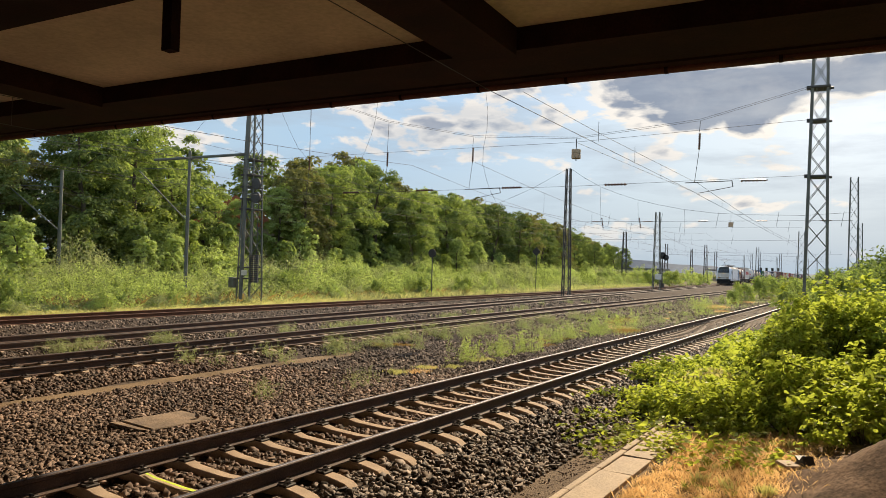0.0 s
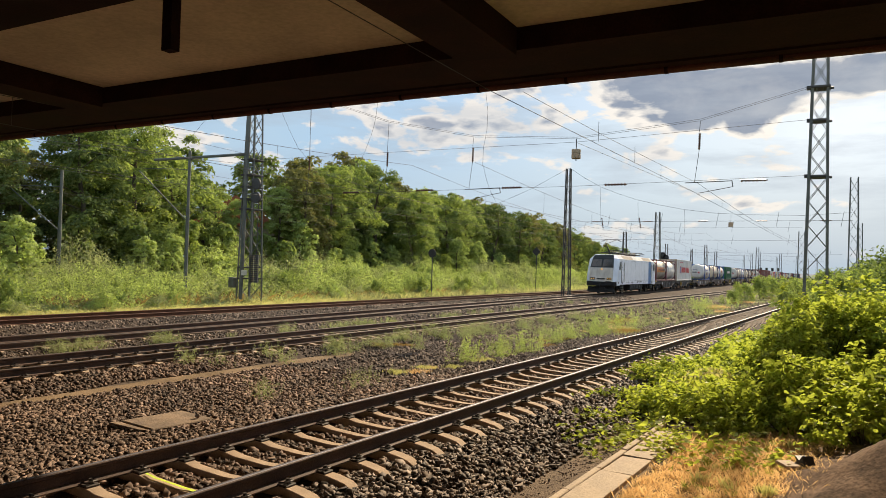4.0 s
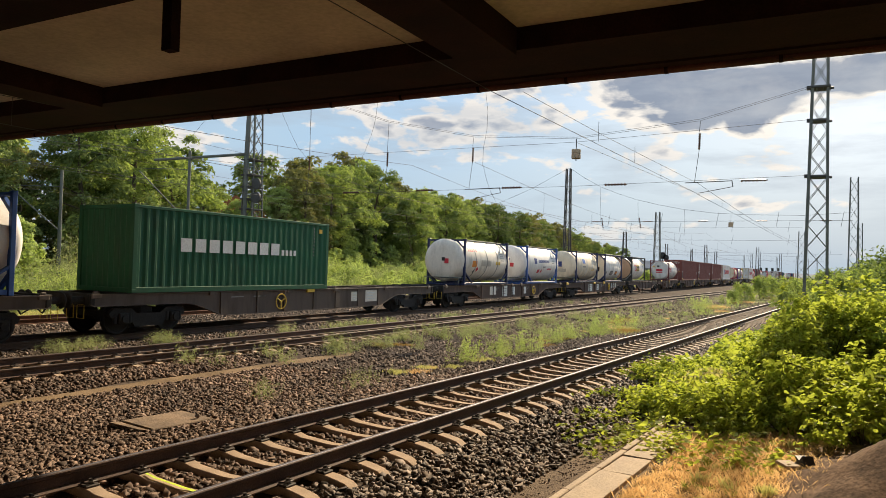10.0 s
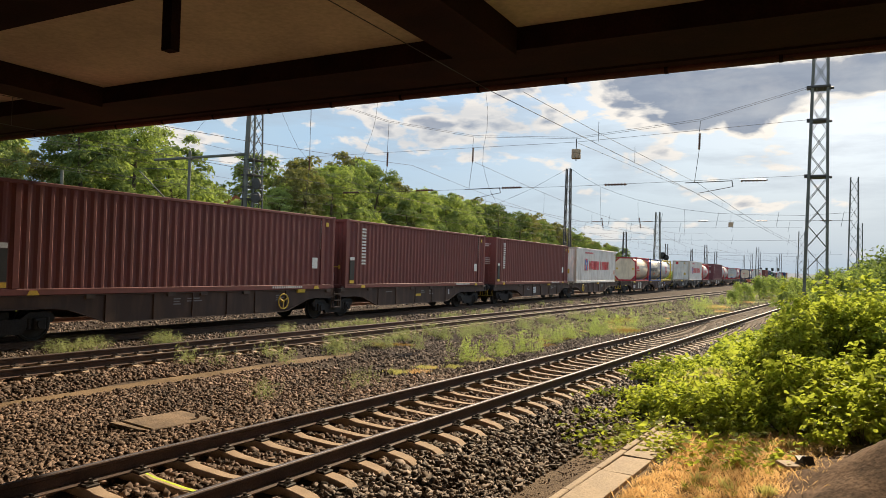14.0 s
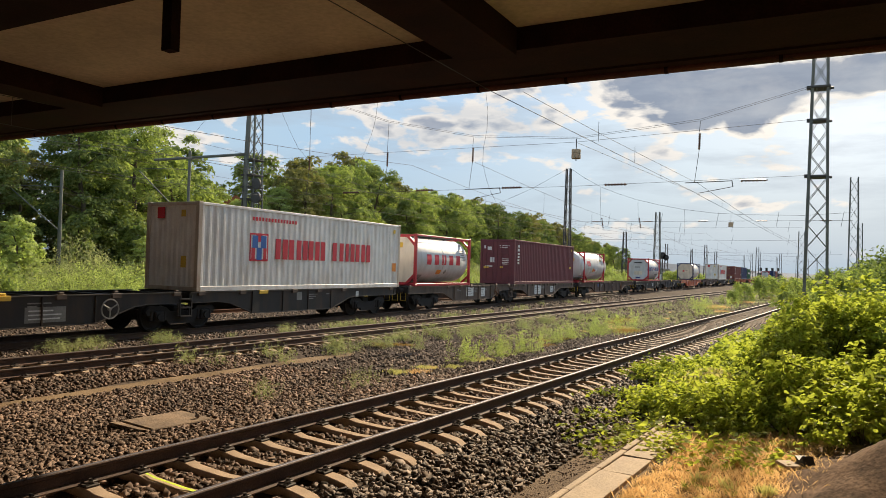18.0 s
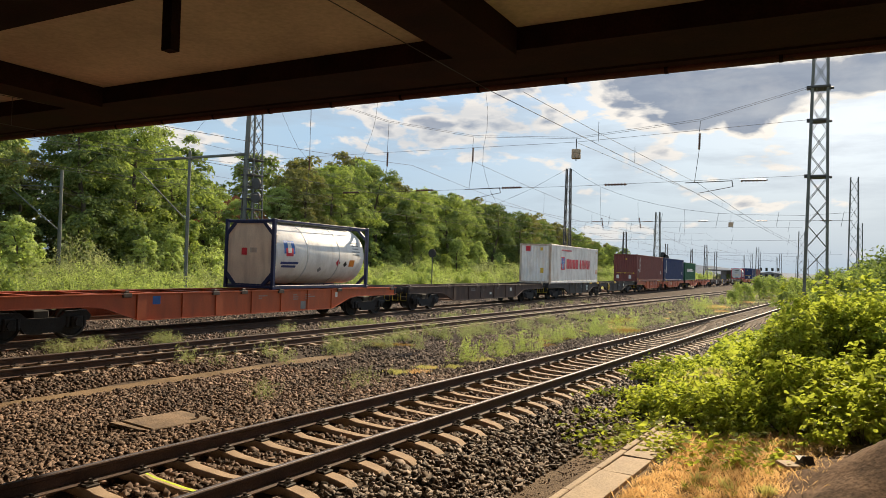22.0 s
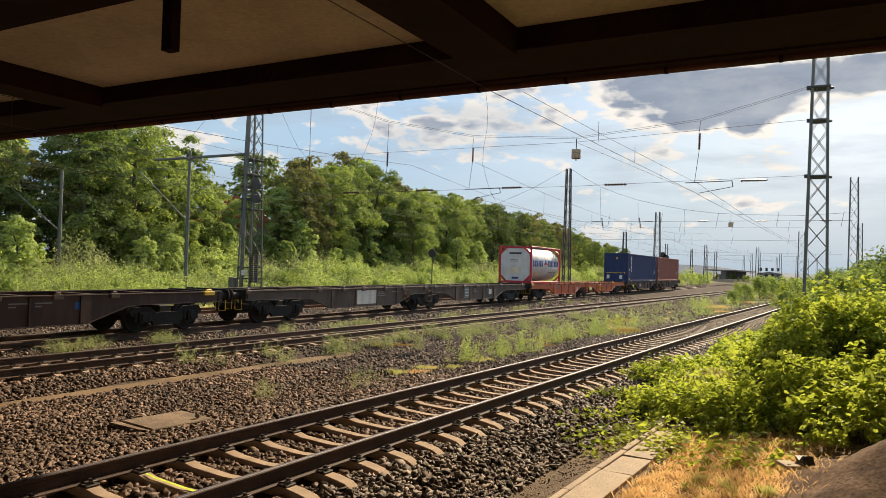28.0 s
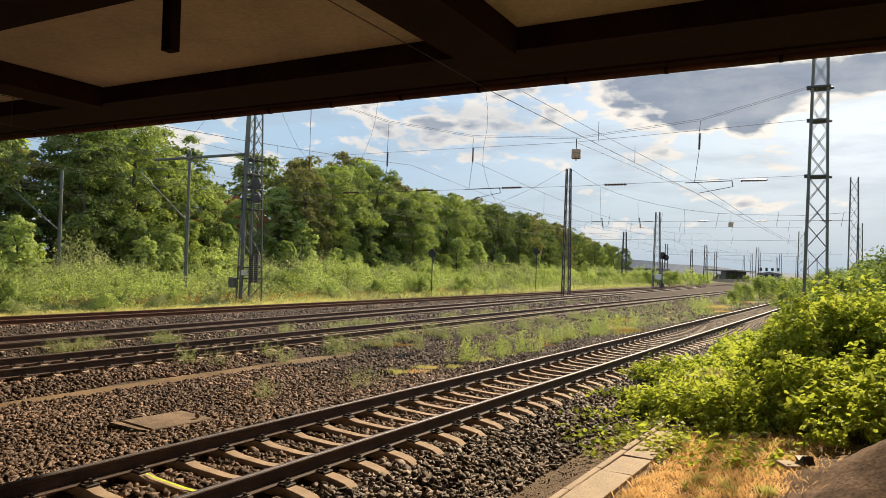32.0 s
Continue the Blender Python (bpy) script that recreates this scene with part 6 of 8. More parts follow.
M["l_blue"] = paint("loco_blue", (0.015, 0.16, 0.44), 0.35, (0.05, 0.1, 0.2), 0.3)
M["lamp_glow"] = mat("lamp_glow", (1.0, 0.55, 0.16), 0.3, var=0.0, fvar=0.0, glow=0.4)
M["grille"] = mat("grille", (0.36, 0.31, 0.26), 0.85, metal=0.0, var=0.2, scale=2, fine=60, fvar=0.25, stretch=(1, 1, 0.2))
M["steel_wheel"] = mat("steel_wheel", (0.030, 0.027, 0.025), 0.7, metal=0.2, var=0.3, scale=4)
M["wheel_rim"] = mat("wheel_rim", (0.42, 0.36, 0.28), 0.5, metal=0.6, var=0.4, scale=6)

# -- shared bogie pieces --
WHEEL = Build().lathe((0, 0, 0), "x", [(-0.07, 0.0), (-0.07, 0.16), (-0.05, 0.18), (-0.035, 0.38), (-0.065, 0.40), (-0.065, 0.49), (-0.035, 0.49), (-0.03, 0.46), (0.065, 0.455), (0.065, 0.40),
                                       (0.03, 0.38), (0.045, 0.17), (0.085, 0.15), (0.085, 0.0)], 24).mesh("wheel", M["wagon_black"], True)
AXLE = Build().rod((-0.9, 0, 0), (0.9, 0, 0), 0.085, 10).mesh("axle", M["wagon_black"], True)


def bogie_frame_mesh():
    b = Build()
    for s in (-1, 1):
        out = [(-1.35, 0.62), (-1.2, 0.78), (-0.62, 0.76), (-0.42, 0.60), (0.42, 0.60), (0.62, 0.76), (1.2, 0.78), (1.35, 0.62), (1.28, 0.50), (0.66, 0.48),
               (0.48, 0.22), (-0.48, 0.22), (-0.66, 0.48), (-1.28, 0.50)]
        b.prism(out, "x", s * 0.93, s * 1.05)
    b.box(-0.93, -0.22, 0.42, 0.93, 0.22, 0.80, 0.03)
    for e in (-1.2, 1.2):
        b.box(-0.93, e - 0.06, 0.52, 0.93, e + 0.06, 0.68, 0.02)
    return b.mesh("bogie", M["wagon_black"])


def axle_box_mesh():
    b = Build()
    b.box(-0.13, -0.16, -0.15, 0.14, 0.16, 0.17, 0.03)
    b.rod((0.1, 0, 0), (0.19, 0, 0), 0.11, 12)
    for e in (-0.24, 0.24):
        b.rod((0.02, e, -0.12), (0.02, e, 0.16), 0.065, 10)
    return b.mesh("axle_box", M["wagon_black"])


BOGIE, AXLE_BOX = bogie_frame_mesh(), axle_box_mesh()


def bogie(parent, y):
    f = new("bogie", BOGIE)
    f.parent, f.location = parent, (0, y, 0)
    for e in (-0.9, 0.9):
        a = new("axle", AXLE)
        a.parent, a.location = f, (0, e, 0.46)
        for s in (-1, 1):
            w = new("wheel", WHEEL)
            w.parent, w.location = f, (s * 0.76, e, 0.46)
            if s < 0:
                w.rotation_euler = (0, 0, math.pi)
            c = new("axle_box", AXLE_BOX)
            c.parent, c.location = f, (s * 1.0, e, 0.46)
            if s < 0:
                c.rotation_euler = (0, 0, math.pi)
    return f


def buffer_mesh():
    b = Build()
    b.rod((0, 0, 0), (0, -0.42, 0), 0.10, 12)
    b.lathe((0, -0.50, 0), "y", [(0, 0.0), (0, 0.20), (0.03, 0.225), (0.05, 0.225), (0.06, 0.09)], 16)
    return b.mesh("buffer", M["wagon_black"])


def handwheel_mesh():
    b = Build()
    n = 18
    pts = [(0, 0.27 * math.cos(2 * math.pi * i / n), 0.27 * math.sin(2 * math.pi * i / n)) for i in range(n + 1)]
    b.path(pts, 0.022, 6)
    for k in range(3):
        a = 2 * math.pi * k / 3 + 0.5
        b.rod((0, 0, 0), (0, 0.27 * math.cos(a), 0.27 * math.sin(a)), 0.02, 6)
    b.rod((-0.08, 0, 0), (0.02, 0, 0), 0.045, 8)
    return b


BUFFER = buffer_mesh()
HANDWHEEL = {k: handwheel_mesh().mesh("handwheel", M[m]) for k, m in (("yellow", "yellow_paint"), ("brown", "rail_rust"), ("grey", "grey_paint"))}
SPIGOT = Build().box(-0.09, -0.14, -0.10, 0.05, 0.14, 0.03, 0.01).box(-0.06, -0.07, 0.03, 0.02, 0.07, 0.10, 0.02).mesh("twistlock_bracket", M["w_taupe"])
SPIGOT_Y = Build().box(-0.09, -0.22, -0.10, 0.05, 0.22, 0.03, 0.01).box(-0.06, -0.12, 0.03, 0.02, 0.12, 0.10, 0.02).mesh("twistlock_bracket", M["yellow_paint"])


def sill_outline(y0, y1, a, c, deep=0.40):
    """Side view of a fish-belly sill from y0 to y1, shallow over the bogies outside a..c."""
    t, sh = DECK - 0.005, 0.86
    return [(y0, t), (y0, sh + 0.05), (y0 + 0.12, sh), (a - 0.1, sh), (a + 0.35, sh - 0.05), (a + 1.5, deep + 0.02), (a + 1.75, deep), (c - 1.75, deep), (c - 1.5, deep + 0.02), (c - 0.35, sh - 0.05),
            (c + 0.1, sh), (y1 - 0.12, sh), (y1, sh + 0.05), (y1, t)]


def half_wagon(t, y0, y1, a, c, colour, seed, wheel=None, plates=()):
    """One flat frame: two sills with flanges and stiffeners, cross members, container brackets and inscription plates."""
    rng = random.Random(seed)
    for s in (-1, 1):
        b = Build()
        out = sill_outline(y0, y1, a, c)
        b.prism(out, "x", s * 1.15, s * 1.165)
        sill = part("side_sill", b, colour, t)
        b = Build()
        b.box(s * 1.05, y0, DECK - 0.03, s * 1.225, y1, DECK - 0.005)
        part("top_flange", b, colour, sill)
        b = Build()
        low = [(p, q) for p, q in out[1:-1]]
        for (p0, q0), (p1, q1) in zip(low[:-1], low[1:]):
            b.bar((s * 1.165, p0, q0), (s * 1.165, p1, q1), 0.12, 0.022)
        part("bottom_flange", b, colour, sill)
        if s > 0:
            n = max(3, int((c - a - 3.0) / 1.5))
            for i in range(n + 1):
                yy = a + 1.6 + (c - a - 3.2) * i / n
                wd = rng.choice((0.018, 0.018, 0.16))
                b = Build()
                b.box(1.166, yy - wd, 0.43, 1.215, yy + wd, DECK - 0.031, 0.004)
                part("stiffener", b, colour, sill)
    for i in range(max(4, int((y1 - y0) / 1.6))):
        n = max(4, int((y1 - y0) / 1.6))
        yy = y0 + 0.2 + (y1 - y0 - 0.4) * i / (n - 1)
        b = Build()
        b.box(-1.149, yy - 0.09, 0.95, 1.149, yy + 0.09, DECK - 0.032)
        part("cross_member", b, colour, t)
    b = Build()
    b.box(-0.28, y0 + 0.05, 0.80, 0.28, y1 - 0.05, DECK - 0.10, 0.02)
    part("centre_sill", b, colour, t)
    for yy in (y0 + 0.35, a + 0.9, (a + c) / 2 - 1.6, (a + c) / 2 - 0.2, (a + c) / 2 + 1.4, c - 0.9, y1 - 0.35):
        k = new("twistlock_bracket", SPIGOT_Y if rng.random() < 0.12 else SPIGOT)
        k.parent, k.location = t, (1.19, yy + rng.uniform(-0.2, 0.2), DECK - 0.02)
    for p, w, h, z, mname in plates:
        b = Build()
        b.box(1.166, p - w / 2, z - h / 2, 1.172, p + w / 2, z + h / 2, 0.001)
        pl = part("plate", b, mname, t, "pale inscription plate")
        if w > 0.5:
            bb = Build()
            for r in range(3):
                bb.box(1.172, p - w * 0.42, z + h * (0.26 - 0.26 * r) - 0.018, 1.1745, p + w * rng.uniform(0.1, 0.42), z + h * (0.26 - 0.26 * r) + 0.018)
            part("inscription", bb, "grey_paint" if mname == "white_paint" else "white_paint", pl)
    # small faint inscriptions on the web
    for i in range(3):
        p = rng.uniform(a + 1.9, c - 1.9)
        b = Build()
        for r in range(rng.choice((1, 2, 3))):
            b.box(1.166, p, 0.98 - 0.08 * r, 1.169, p + rng.uniform(0.15, 0.6), 1.015 - 0.08 * r)
        part("inscription", b, "grey_paint", t)
    if wheel:
        w = new("handwheel", HANDWHEEL[wheel[1]])
        w.parent, w.location = t, (1.26, wheel[0], 0.78)


def end_gear(t, y, s):
    """Buffers, end beam and draw hook at a wagon's end; s = -1 at the front."""
    b = Build()
    b.box(-1.2, y, 0.86, 1.2, y - s * 0.14, DECK + 0.02, 0.01)
    part("end_beam", b, "wagon_black", t)
    for x in (-0.875, 0.875):
        k = new("buffer", BUFFER)
        k.parent, k.location = t, (x, y, 1.04)
        if s > 0:
            k.rotation_euler = (0, 0, math.pi)
    b = Build()
    b.rod((0, y, 1.0), (0, y + s * 0.45, 0.98), 0.05, 8)
    b.path([(-0.5, y, 0.95), (-0.52, y + s * 0.25, 0.6), (-0.45, y + s * 0.45, 0.75)], 0.025, 6)
    part("draw_gear", b, "wagon_black", t)
    b = Build()
    for x in (0.45, 0.9):
        b.path([(x, y, 0.9), (x, y + s * 0.18, 0.9), (x, y + s * 0.18, 0.55), (x + 0.3, y + s * 0.18, 0.55), (x + 0.3, y + s * 0.18, 0.9)], 0.011, 5)
    part("shunter_step", b, "f_yellow", t, "thin soiled yellow grab rails")


def step_ladder(t, y, colour):
    b = Build()
    for x in (1.12, 1.22):
        for yy in (y - 0.22, y + 0.22):
            b.box(x - 0.02, yy - 0.02, 0.42, x + 0.02, yy + 0.02, 1.1)
    for z in (0.45, 0.72, 0.98):
        b.box(1.1, y - 0.22, z - 0.02, 1.26, y + 0.22, z + 0.02)
    tagged(part("step_ladder", b, colour, t), kind="stuff")


def wagon(u0, u1, joint, colour, label, seed, wheels=(), plates=()):
    t = train_thing("container_wagon", label, "wagon", u0, "wagons of the train")
    ln = u1 - u0
    f, r = 0.55, ln - 0.55
    if joint:
        j = joint - u0
        half_wagon(t, f, j - 0.18, f + 3.3, j - 1.5, colour, seed, wheels[0] if wheels else None, [p for p in plates if p[0] < j])
        half_wagon(t, j + 0.18, r, j + 1.5, r - 3.3, colour, seed + 1, wheels[1] if len(wheels) > 1 else None, [p for p in plates if p[0] >= j])
        for y in (2.6, j, ln - 2.6):
            bogie(t, y)
        step_ladder(t, j, colour)
    else:
        half_wagon(t, f, r, f + 3.3, r - 3.3, colour, seed, wheels[0] if wheels else None, plates)
        for y in (2.6, ln - 2.6):
            bogie(t, y)
    end_gear(t, f, -1)
    end_gear(t, r, 1)
    return t


# -- containers --
def corrugated(y0, y1, z0, z1, x, out, pitch=0.305, depth=0.045):
    """A wall of trapezoid corrugations in the plane x, whose outer crests face out."""
    n = max(1, round((y1 - y0) / pitch))
    p = (y1 - y0) / n
    pts = []
    for i in range(n):
        a = y0 + i * p
        pts += [(a, 0), (a + p * 0.25, 0), (a + p * 0.5, 1), (a + p * 0.75, 1)]
    pts.append((y1, 0))
    vs = []
    for y, k in pts:
        xx = x - out * depth * k
        vs += [(xx, y, z0), (xx, y, z1)]
    fs = [(2 * i, 2 * i + 2, 2 * i + 3, 2 * i + 1) for i in range(len(pts) - 1)]
    m = len(vs)
    vs += [(x - out * 0.06, y0, z0), (x - out * 0.06, y1, z0), (x - out * 0.06, y1, z1), (x - out * 0.06, y0, z1)]
    fs.append((m, m + 3, m + 2, m + 1))
    return Build().add(vs, fs)


def end_corrugated(x0, x1, z0, z1, y, pitch=0.25, depth=0.036):
    b = corrugated(x0, x1, z0, z1, 0.0, 1, pitch, depth)
    b.v = [(p[1], y - p[0], p[2]) for p in b.v]
    return b


def sticker(t, name, boxes, mname, x, label="", proud=0.006, thick=0.004):
    """Thin painted shapes on a side wall: boxes are (y0, z0, y1, z1)."""
    b = Build()
    for y0, z0, y1, z1 in boxes:
        b.box(x + proud - thick, y0, z0, x + proud, y1, z1)
    ob = part(name, b, mname, t, label)
    return tagged(ob, label, kind="stuff") if len(boxes) > 2 else ob


def end_sticker(t, name, boxes, mname, y, label=""):
    b = Build()
    for x0, z0, x1, z1 in boxes:
        b.box(x0, y - 0.008, z0, x1, y - 0.003, z1)
    ob = part(name, b, mname, t, label)
    return tagged(ob, label, kind="stuff") if len(boxes) > 4 else ob


def lettering(y0, z0, h, n, gap, w):
    """Plain bars in place of a row of letters."""
    return [(y0 + i * (w + gap), z0, y0 + i * (w + gap) + w, z0 + h) for i in range(n)]




def container(u, length, height, colour, label, width=2.438, door=False, post=None, wall=None):
    t = train_thing("shipping_container", label, "container", u, "containers on the train")
    z0, z1, hw = DECK + 0.01, DECK + 0.01 + height, width / 2
    post = post or colour
    for s in (-1, 1):
        part("side_wall", corrugated(0.16, length - 0.16, z0 + 0.16, z1 - 0.11, s * (hw - 0.012), s), colour, t)
        b = Build()
        b.box(s * (hw - 0.11), 0.12, z0, s * hw, length - 0.12, z0 + 0.165, 0.012)
        part("bottom_rail", b, colour, t)
        b = Build()
        b.box(s * (hw - 0.07), 0.12, z1 - 0.115, s * hw, length - 0.12, z1 - 0.02, 0.012)
        part("top_rail", b, colour, t)
        for y in (0.0, length - 0.16):
            b = Build()
            b.box(s * (hw - 0.15), y, z0 + 0.10, s * hw, y + 0.16, z1 - 0.10, 0.012)
            part("corner_post", b, post, t)
            for z in (z0, z1 - 0.118):
                b = Build()
                b.box(s * (hw - 0.162), y - 0.004, z, s * (hw + 0.004), y + 0.174, z + 0.118, 0.012)
                part("corner_casting", b, post, t)
    b = Build()
    b.box(-hw + 0.06, 0.10, z1 - 0.06, hw - 0.06, length - 0.10, z1 - 0.03)
    part("roof", b, colour, t)
    b = Build()
    b.box(-hw + 0.10, 0.10, z0 + 0.05, hw - 0.10, length - 0.10, z0 + 0.15)
    part("floor", b, "wagon_black", t)
    b = Build()
    b.box(-hw + 0.15, length - 0.10, z0 + 0.10, hw - 0.15, length - 0.05, z1 - 0.10)
    part("rear_wall", b, colour, t)
    for nm, za, zb in (("end_sill", z0 + 0.0, z0 + 0.14), ("end_header", z1 - 0.13, z1 - 0.015)):
        b = Build()
        b.box(-hw + 0.15, 0.01, za, hw - 0.15, 0.12, zb, 0.012)
        part(nm, b, post if not door else colour, t)
    if door:
        for s in (-1, 1):
            b = Build()
            x0, x1 = (0.006, hw - 0.155) if s > 0 else (-hw + 0.155, -0.006)
            b.box(x0, 0.03, z0 + 0.145, x1, 0.08, z1 - 0.135, 0.01)
            d = part("door", b, colour, t)
            for k in range(4):
                za = z0 + 0.25 + (height - 0.55) * k / 4
                bb = Build()
                bb.box(x0 + 0.08, 0.018, za, x1 - 0.08, 0.032, za + (height - 0.55) / 4 - 0.10, 0.006)
                part("door_panel", bb, colour, d)
            for k in (0.28, 0.72):
                xx = x0 + (x1 - x0) * k
                bb = Build()
                bb.rod((xx, -0.012, z0 + 0.06), (xx, -0.012, z1 - 0.06), 0.021, 8)
                bb.box(xx - 0.04, -0.03, z0 + 0.95, xx + 0.28, -0.005, z0 + 1.0)
                for zz in (0.5, 1.3, 2.0):
                    bb.box(xx - 0.06, -0.025, z0 + zz, xx + 0.06, 0.03, z0 + zz + 0.06)
                part("locking_bar", bb, "steel_grey" if mname_is_light(colour) else colour, d)
            end_sticker(t, "inscription", [(x0 + 0.15, z1 - 0.45, x1 - 0.2, z1 - 0.40), (x0 + 0.2, z1 - 0.56, x1 - 0.35, z1 - 0.52)] + [(x0 + 0.35, z0 + 1.6 - 0.11 * k, x1 - 0.25, z0 + 1.64 - 0.11 * k) for k in range(4)] if s > 0 else
                        [(x0 + 0.2, z0 + 1.1, x1 - 0.3, z0 + 1.17)], "white_paint" if not mname_is_light(colour) else "grey_paint", 0.015)
    else:
        part("end_wall", end_corrugated(-hw + 0.15, hw - 0.15, z0 + 0.14, z1 - 0.13, 0.05), colour, t)
    # the row of small code marks near the rear end
    side = hw
    sticker(t, "code_marks", [(length - 0.95, z1 - 0.28 - 0.13 * k, length - 0.91, z1 - 0.21 - 0.13 * k) for k in range(9)], "grey_paint", side)
    sticker(t, "warning_label", [(length - 0.62, z1 - 0.42, length - 0.44, z1 - 0.26)], "yellow_paint", side, "small yellow warning label")
    return t


def mname_is_light(n):
    return n in ("c_white",)


def line_box(u, label, z_text=0.0):
    """White shipping company container: red squares in place of the company's name, rust at the corners."""
    h = 2.896
    t = container(u, 12.192, h, "c_white", label, post="c_rusty")
    hw, z0 = 1.219, DECK + 0.01
    sticker(t, "logo_field", [(2.30, z0 + 1.02, 3.22, z0 + 2.00)], "red_paint", hw, "red square")
    sticker(t, "logo_light", [(2.36, z0 + 1.10, 3.16, z0 + 1.94)], "white_paint", hw, "", 0.008)
    sticker(t, "logo_bar", [(2.38, z0 + 1.10, 2.56, z0 + 1.50), (2.98, z0 + 1.10, 3.14, z0 + 1.50), (2.60, z0 + 1.70, 2.92, z0 + 1.94)], "red_paint", hw, "", 0.010)
    sticker(t, "logo_shape", [(2.64, z0 + 1.06, 2.90, z0 + 1.50), (2.42, z0 + 1.48, 2.70, z0 + 1.92), (2.84, z0 + 1.48, 3.12, z0 + 1.92)], "blue_paint", hw, "blue forked shape", 0.012)
    for y, w in ((3.62, 0.66), (4.36, 0.70), (5.16, 0.62), (5.90, 0.62), (7.02, 0.74), (7.92, 0.20), (8.26, 0.64), (9.04, 0.66)):
        a = [(y, z0 + 1.11, y + min(w, 0.27), z0 + 1.85)]
        if w > 0.3:
            a += [(y + w - 0.27, z0 + 1.11, y + w, z0 + 1.85)]
        sticker(t, "letter_bar", a, "red_paint", hw, "red bar shape")
    sticker(t, "address_bar", lettering(2.4, z0 + 2.44, 0.13, 15, 0.06, 0.10), "red_paint", hw)
    sticker(t, "yellow_label", [(11.55, z0 + 0.72, 11.85, z0 + 1.1)], "orange_paint", hw, "yellow-orange label")
    end_sticker(t, "logo_field", [(-1.02 + 0.28, z0 + 2.35, -1.02 + 0.62, z0 + 2.72)], "red_paint", 0.04, "small red square")
    end_sticker(t, "yellow_label", [(0.42, z0 + 0.75, 0.66, z0 + 1.12)], "yellow_paint", 0.04, "yellow label")
    end_sticker(t, "warning_label", [(0.38, z0 + 2.4, 0.58, z0 + 2.62)], "yellow_paint", 0.04)
    return t


def long_box(u, colour, label, door, name_bars=True):
    """45-foot high-cube container with set-back corner castings and a column of white letter bars."""
    t = container(u, 13.716, 2.896, colour, label, width=2.50, door=door)
    hw, z0 = 1.25, DECK + 0.01
    if name_bars:
        for i in range(6):
            z = z0 + 2.36 - i * 0.27
            sticker(t, "letter_bar", [(1.13, z, 1.43, z + 0.075), (1.13, z + 0.125, 1.43, z + 0.205)], "white_paint", hw, "pair of white bars")
    sticker(t, "side_plate", [(0.30, z0 + 0.35, 0.62, z0 + 1.16)], "black_paint", hw, "dark plate by the corner")
    sticker(t, "reflector", [(0.30, z0 + 1.17, 0.62, z0 + 1.30)], "white_paint", hw)
    sticker(t, "reflector", [(0.30, z0 + 0.20, 0.62, z0 + 0.33)], "yellow_paint", hw)
    sticker(t, "notice", [(12.3, z0 + 0.80, 12.62, z0 + 1.22)], "white_paint", hw, "white notice")
    sticker(t, "address_bar", lettering(10.1, z0 + 0.05, 0.07, 14, 0.045, 0.075), "white_paint", hw)
    for y in (0.76, 12.85):
        b = Build()
        b.box(hw - 0.1, y, z0 + 0.17, hw + 0.003, y + 0.16, z0 + 2.78, 0.01)
        part("inner_post", b, colour, t)
    for y in (1.3, 12.6):
        b = Build()
        b.prism([(y - 0.16, z0 + 0.0), (y + 0.16, z0 + 0.0), (y + 0.10, z0 + 0.12), (y - 0.10, z0 + 0.12)], "x", hw - 0.02, hw + 0.012)
        part("lifting_mark", b, "yellow_paint", t)
    if not door:
        end_sticker(t, "arrow", [(-1.0, z0 + 0.86, 0.95, z0 + 0.90), (0.85, z0 + 0.80, 0.93, z0 + 0.96), (-0.15, z0 + 0.82, 0.05, z0 + 0.94)], "yellow_paint", 0.04, "yellow arrow line")
        end_sticker(t, "notice", [(-0.95, z0 + 0.28, -0.67, z0 + 0.66), (0.35, z0 + 0.28, 0.63, z0 + 0.66)], "white_paint", 0.04)
        end_sticker(t, "warning_label", [(0.0, z0 + 2.3, 0.16, z0 + 2.46)], "yellow_paint", 0.04)
    return t


# -- tank containers --
def tank(u, shell, frame_col, label, style="frame", end="round", length=6.058, over=0.0, marks=(), bands=3, end_col=None, height=2.591, r=1.16, walkway=True, braces=None):
    """A tank in a steel frame. over: how far the tank stands out beyond the frame at both ends."""
    t = train_thing("tank_container", label, "tank container", u, "tank containers on the train")
    z0 = DECK + 0.01
    braces = bool(over) if braces is None else braces
    hw, cz = 1.219, z0 + (0.20 if over else 0.17) + r
    a, c = (-over, length + over) if over else (0.12, length - 0.12)
    prof, n = [(a, 0.0)], 7
    bulge = 0.34 if over else 0.17
    for i in range(1, n + 1):
        g = i / n * math.pi / 2
        prof.append((a + bulge * (1 - math.cos(g)), r * math.sin(g) ** 0.55))
    prof += [(c - p + a, q) for p, q in prof[::-1]]
    b = Build()
    b.lathe((0, 0, cz), "y", prof, 48)
    body = part("tank_shell", b, shell, t, smooth=True)
    for i in range(bands):
        y = length * (i + 1) / (bands + 1)
        b = Build()
        b.lathe((0, y - 0.03, cz), "y", [(0, r - 0.01), (0, r + 0.012), (0.06, r + 0.012), (0.06, r - 0.01)], 48)
        part("band", b, "t_steel" if shell not in ("t_dirty", "t_worn") else "grey_paint", body, smooth=True)
    # end_col: cream or peach on a white tank puts warm bounce light into the colour
    if end == "oct":
        k = 0.45
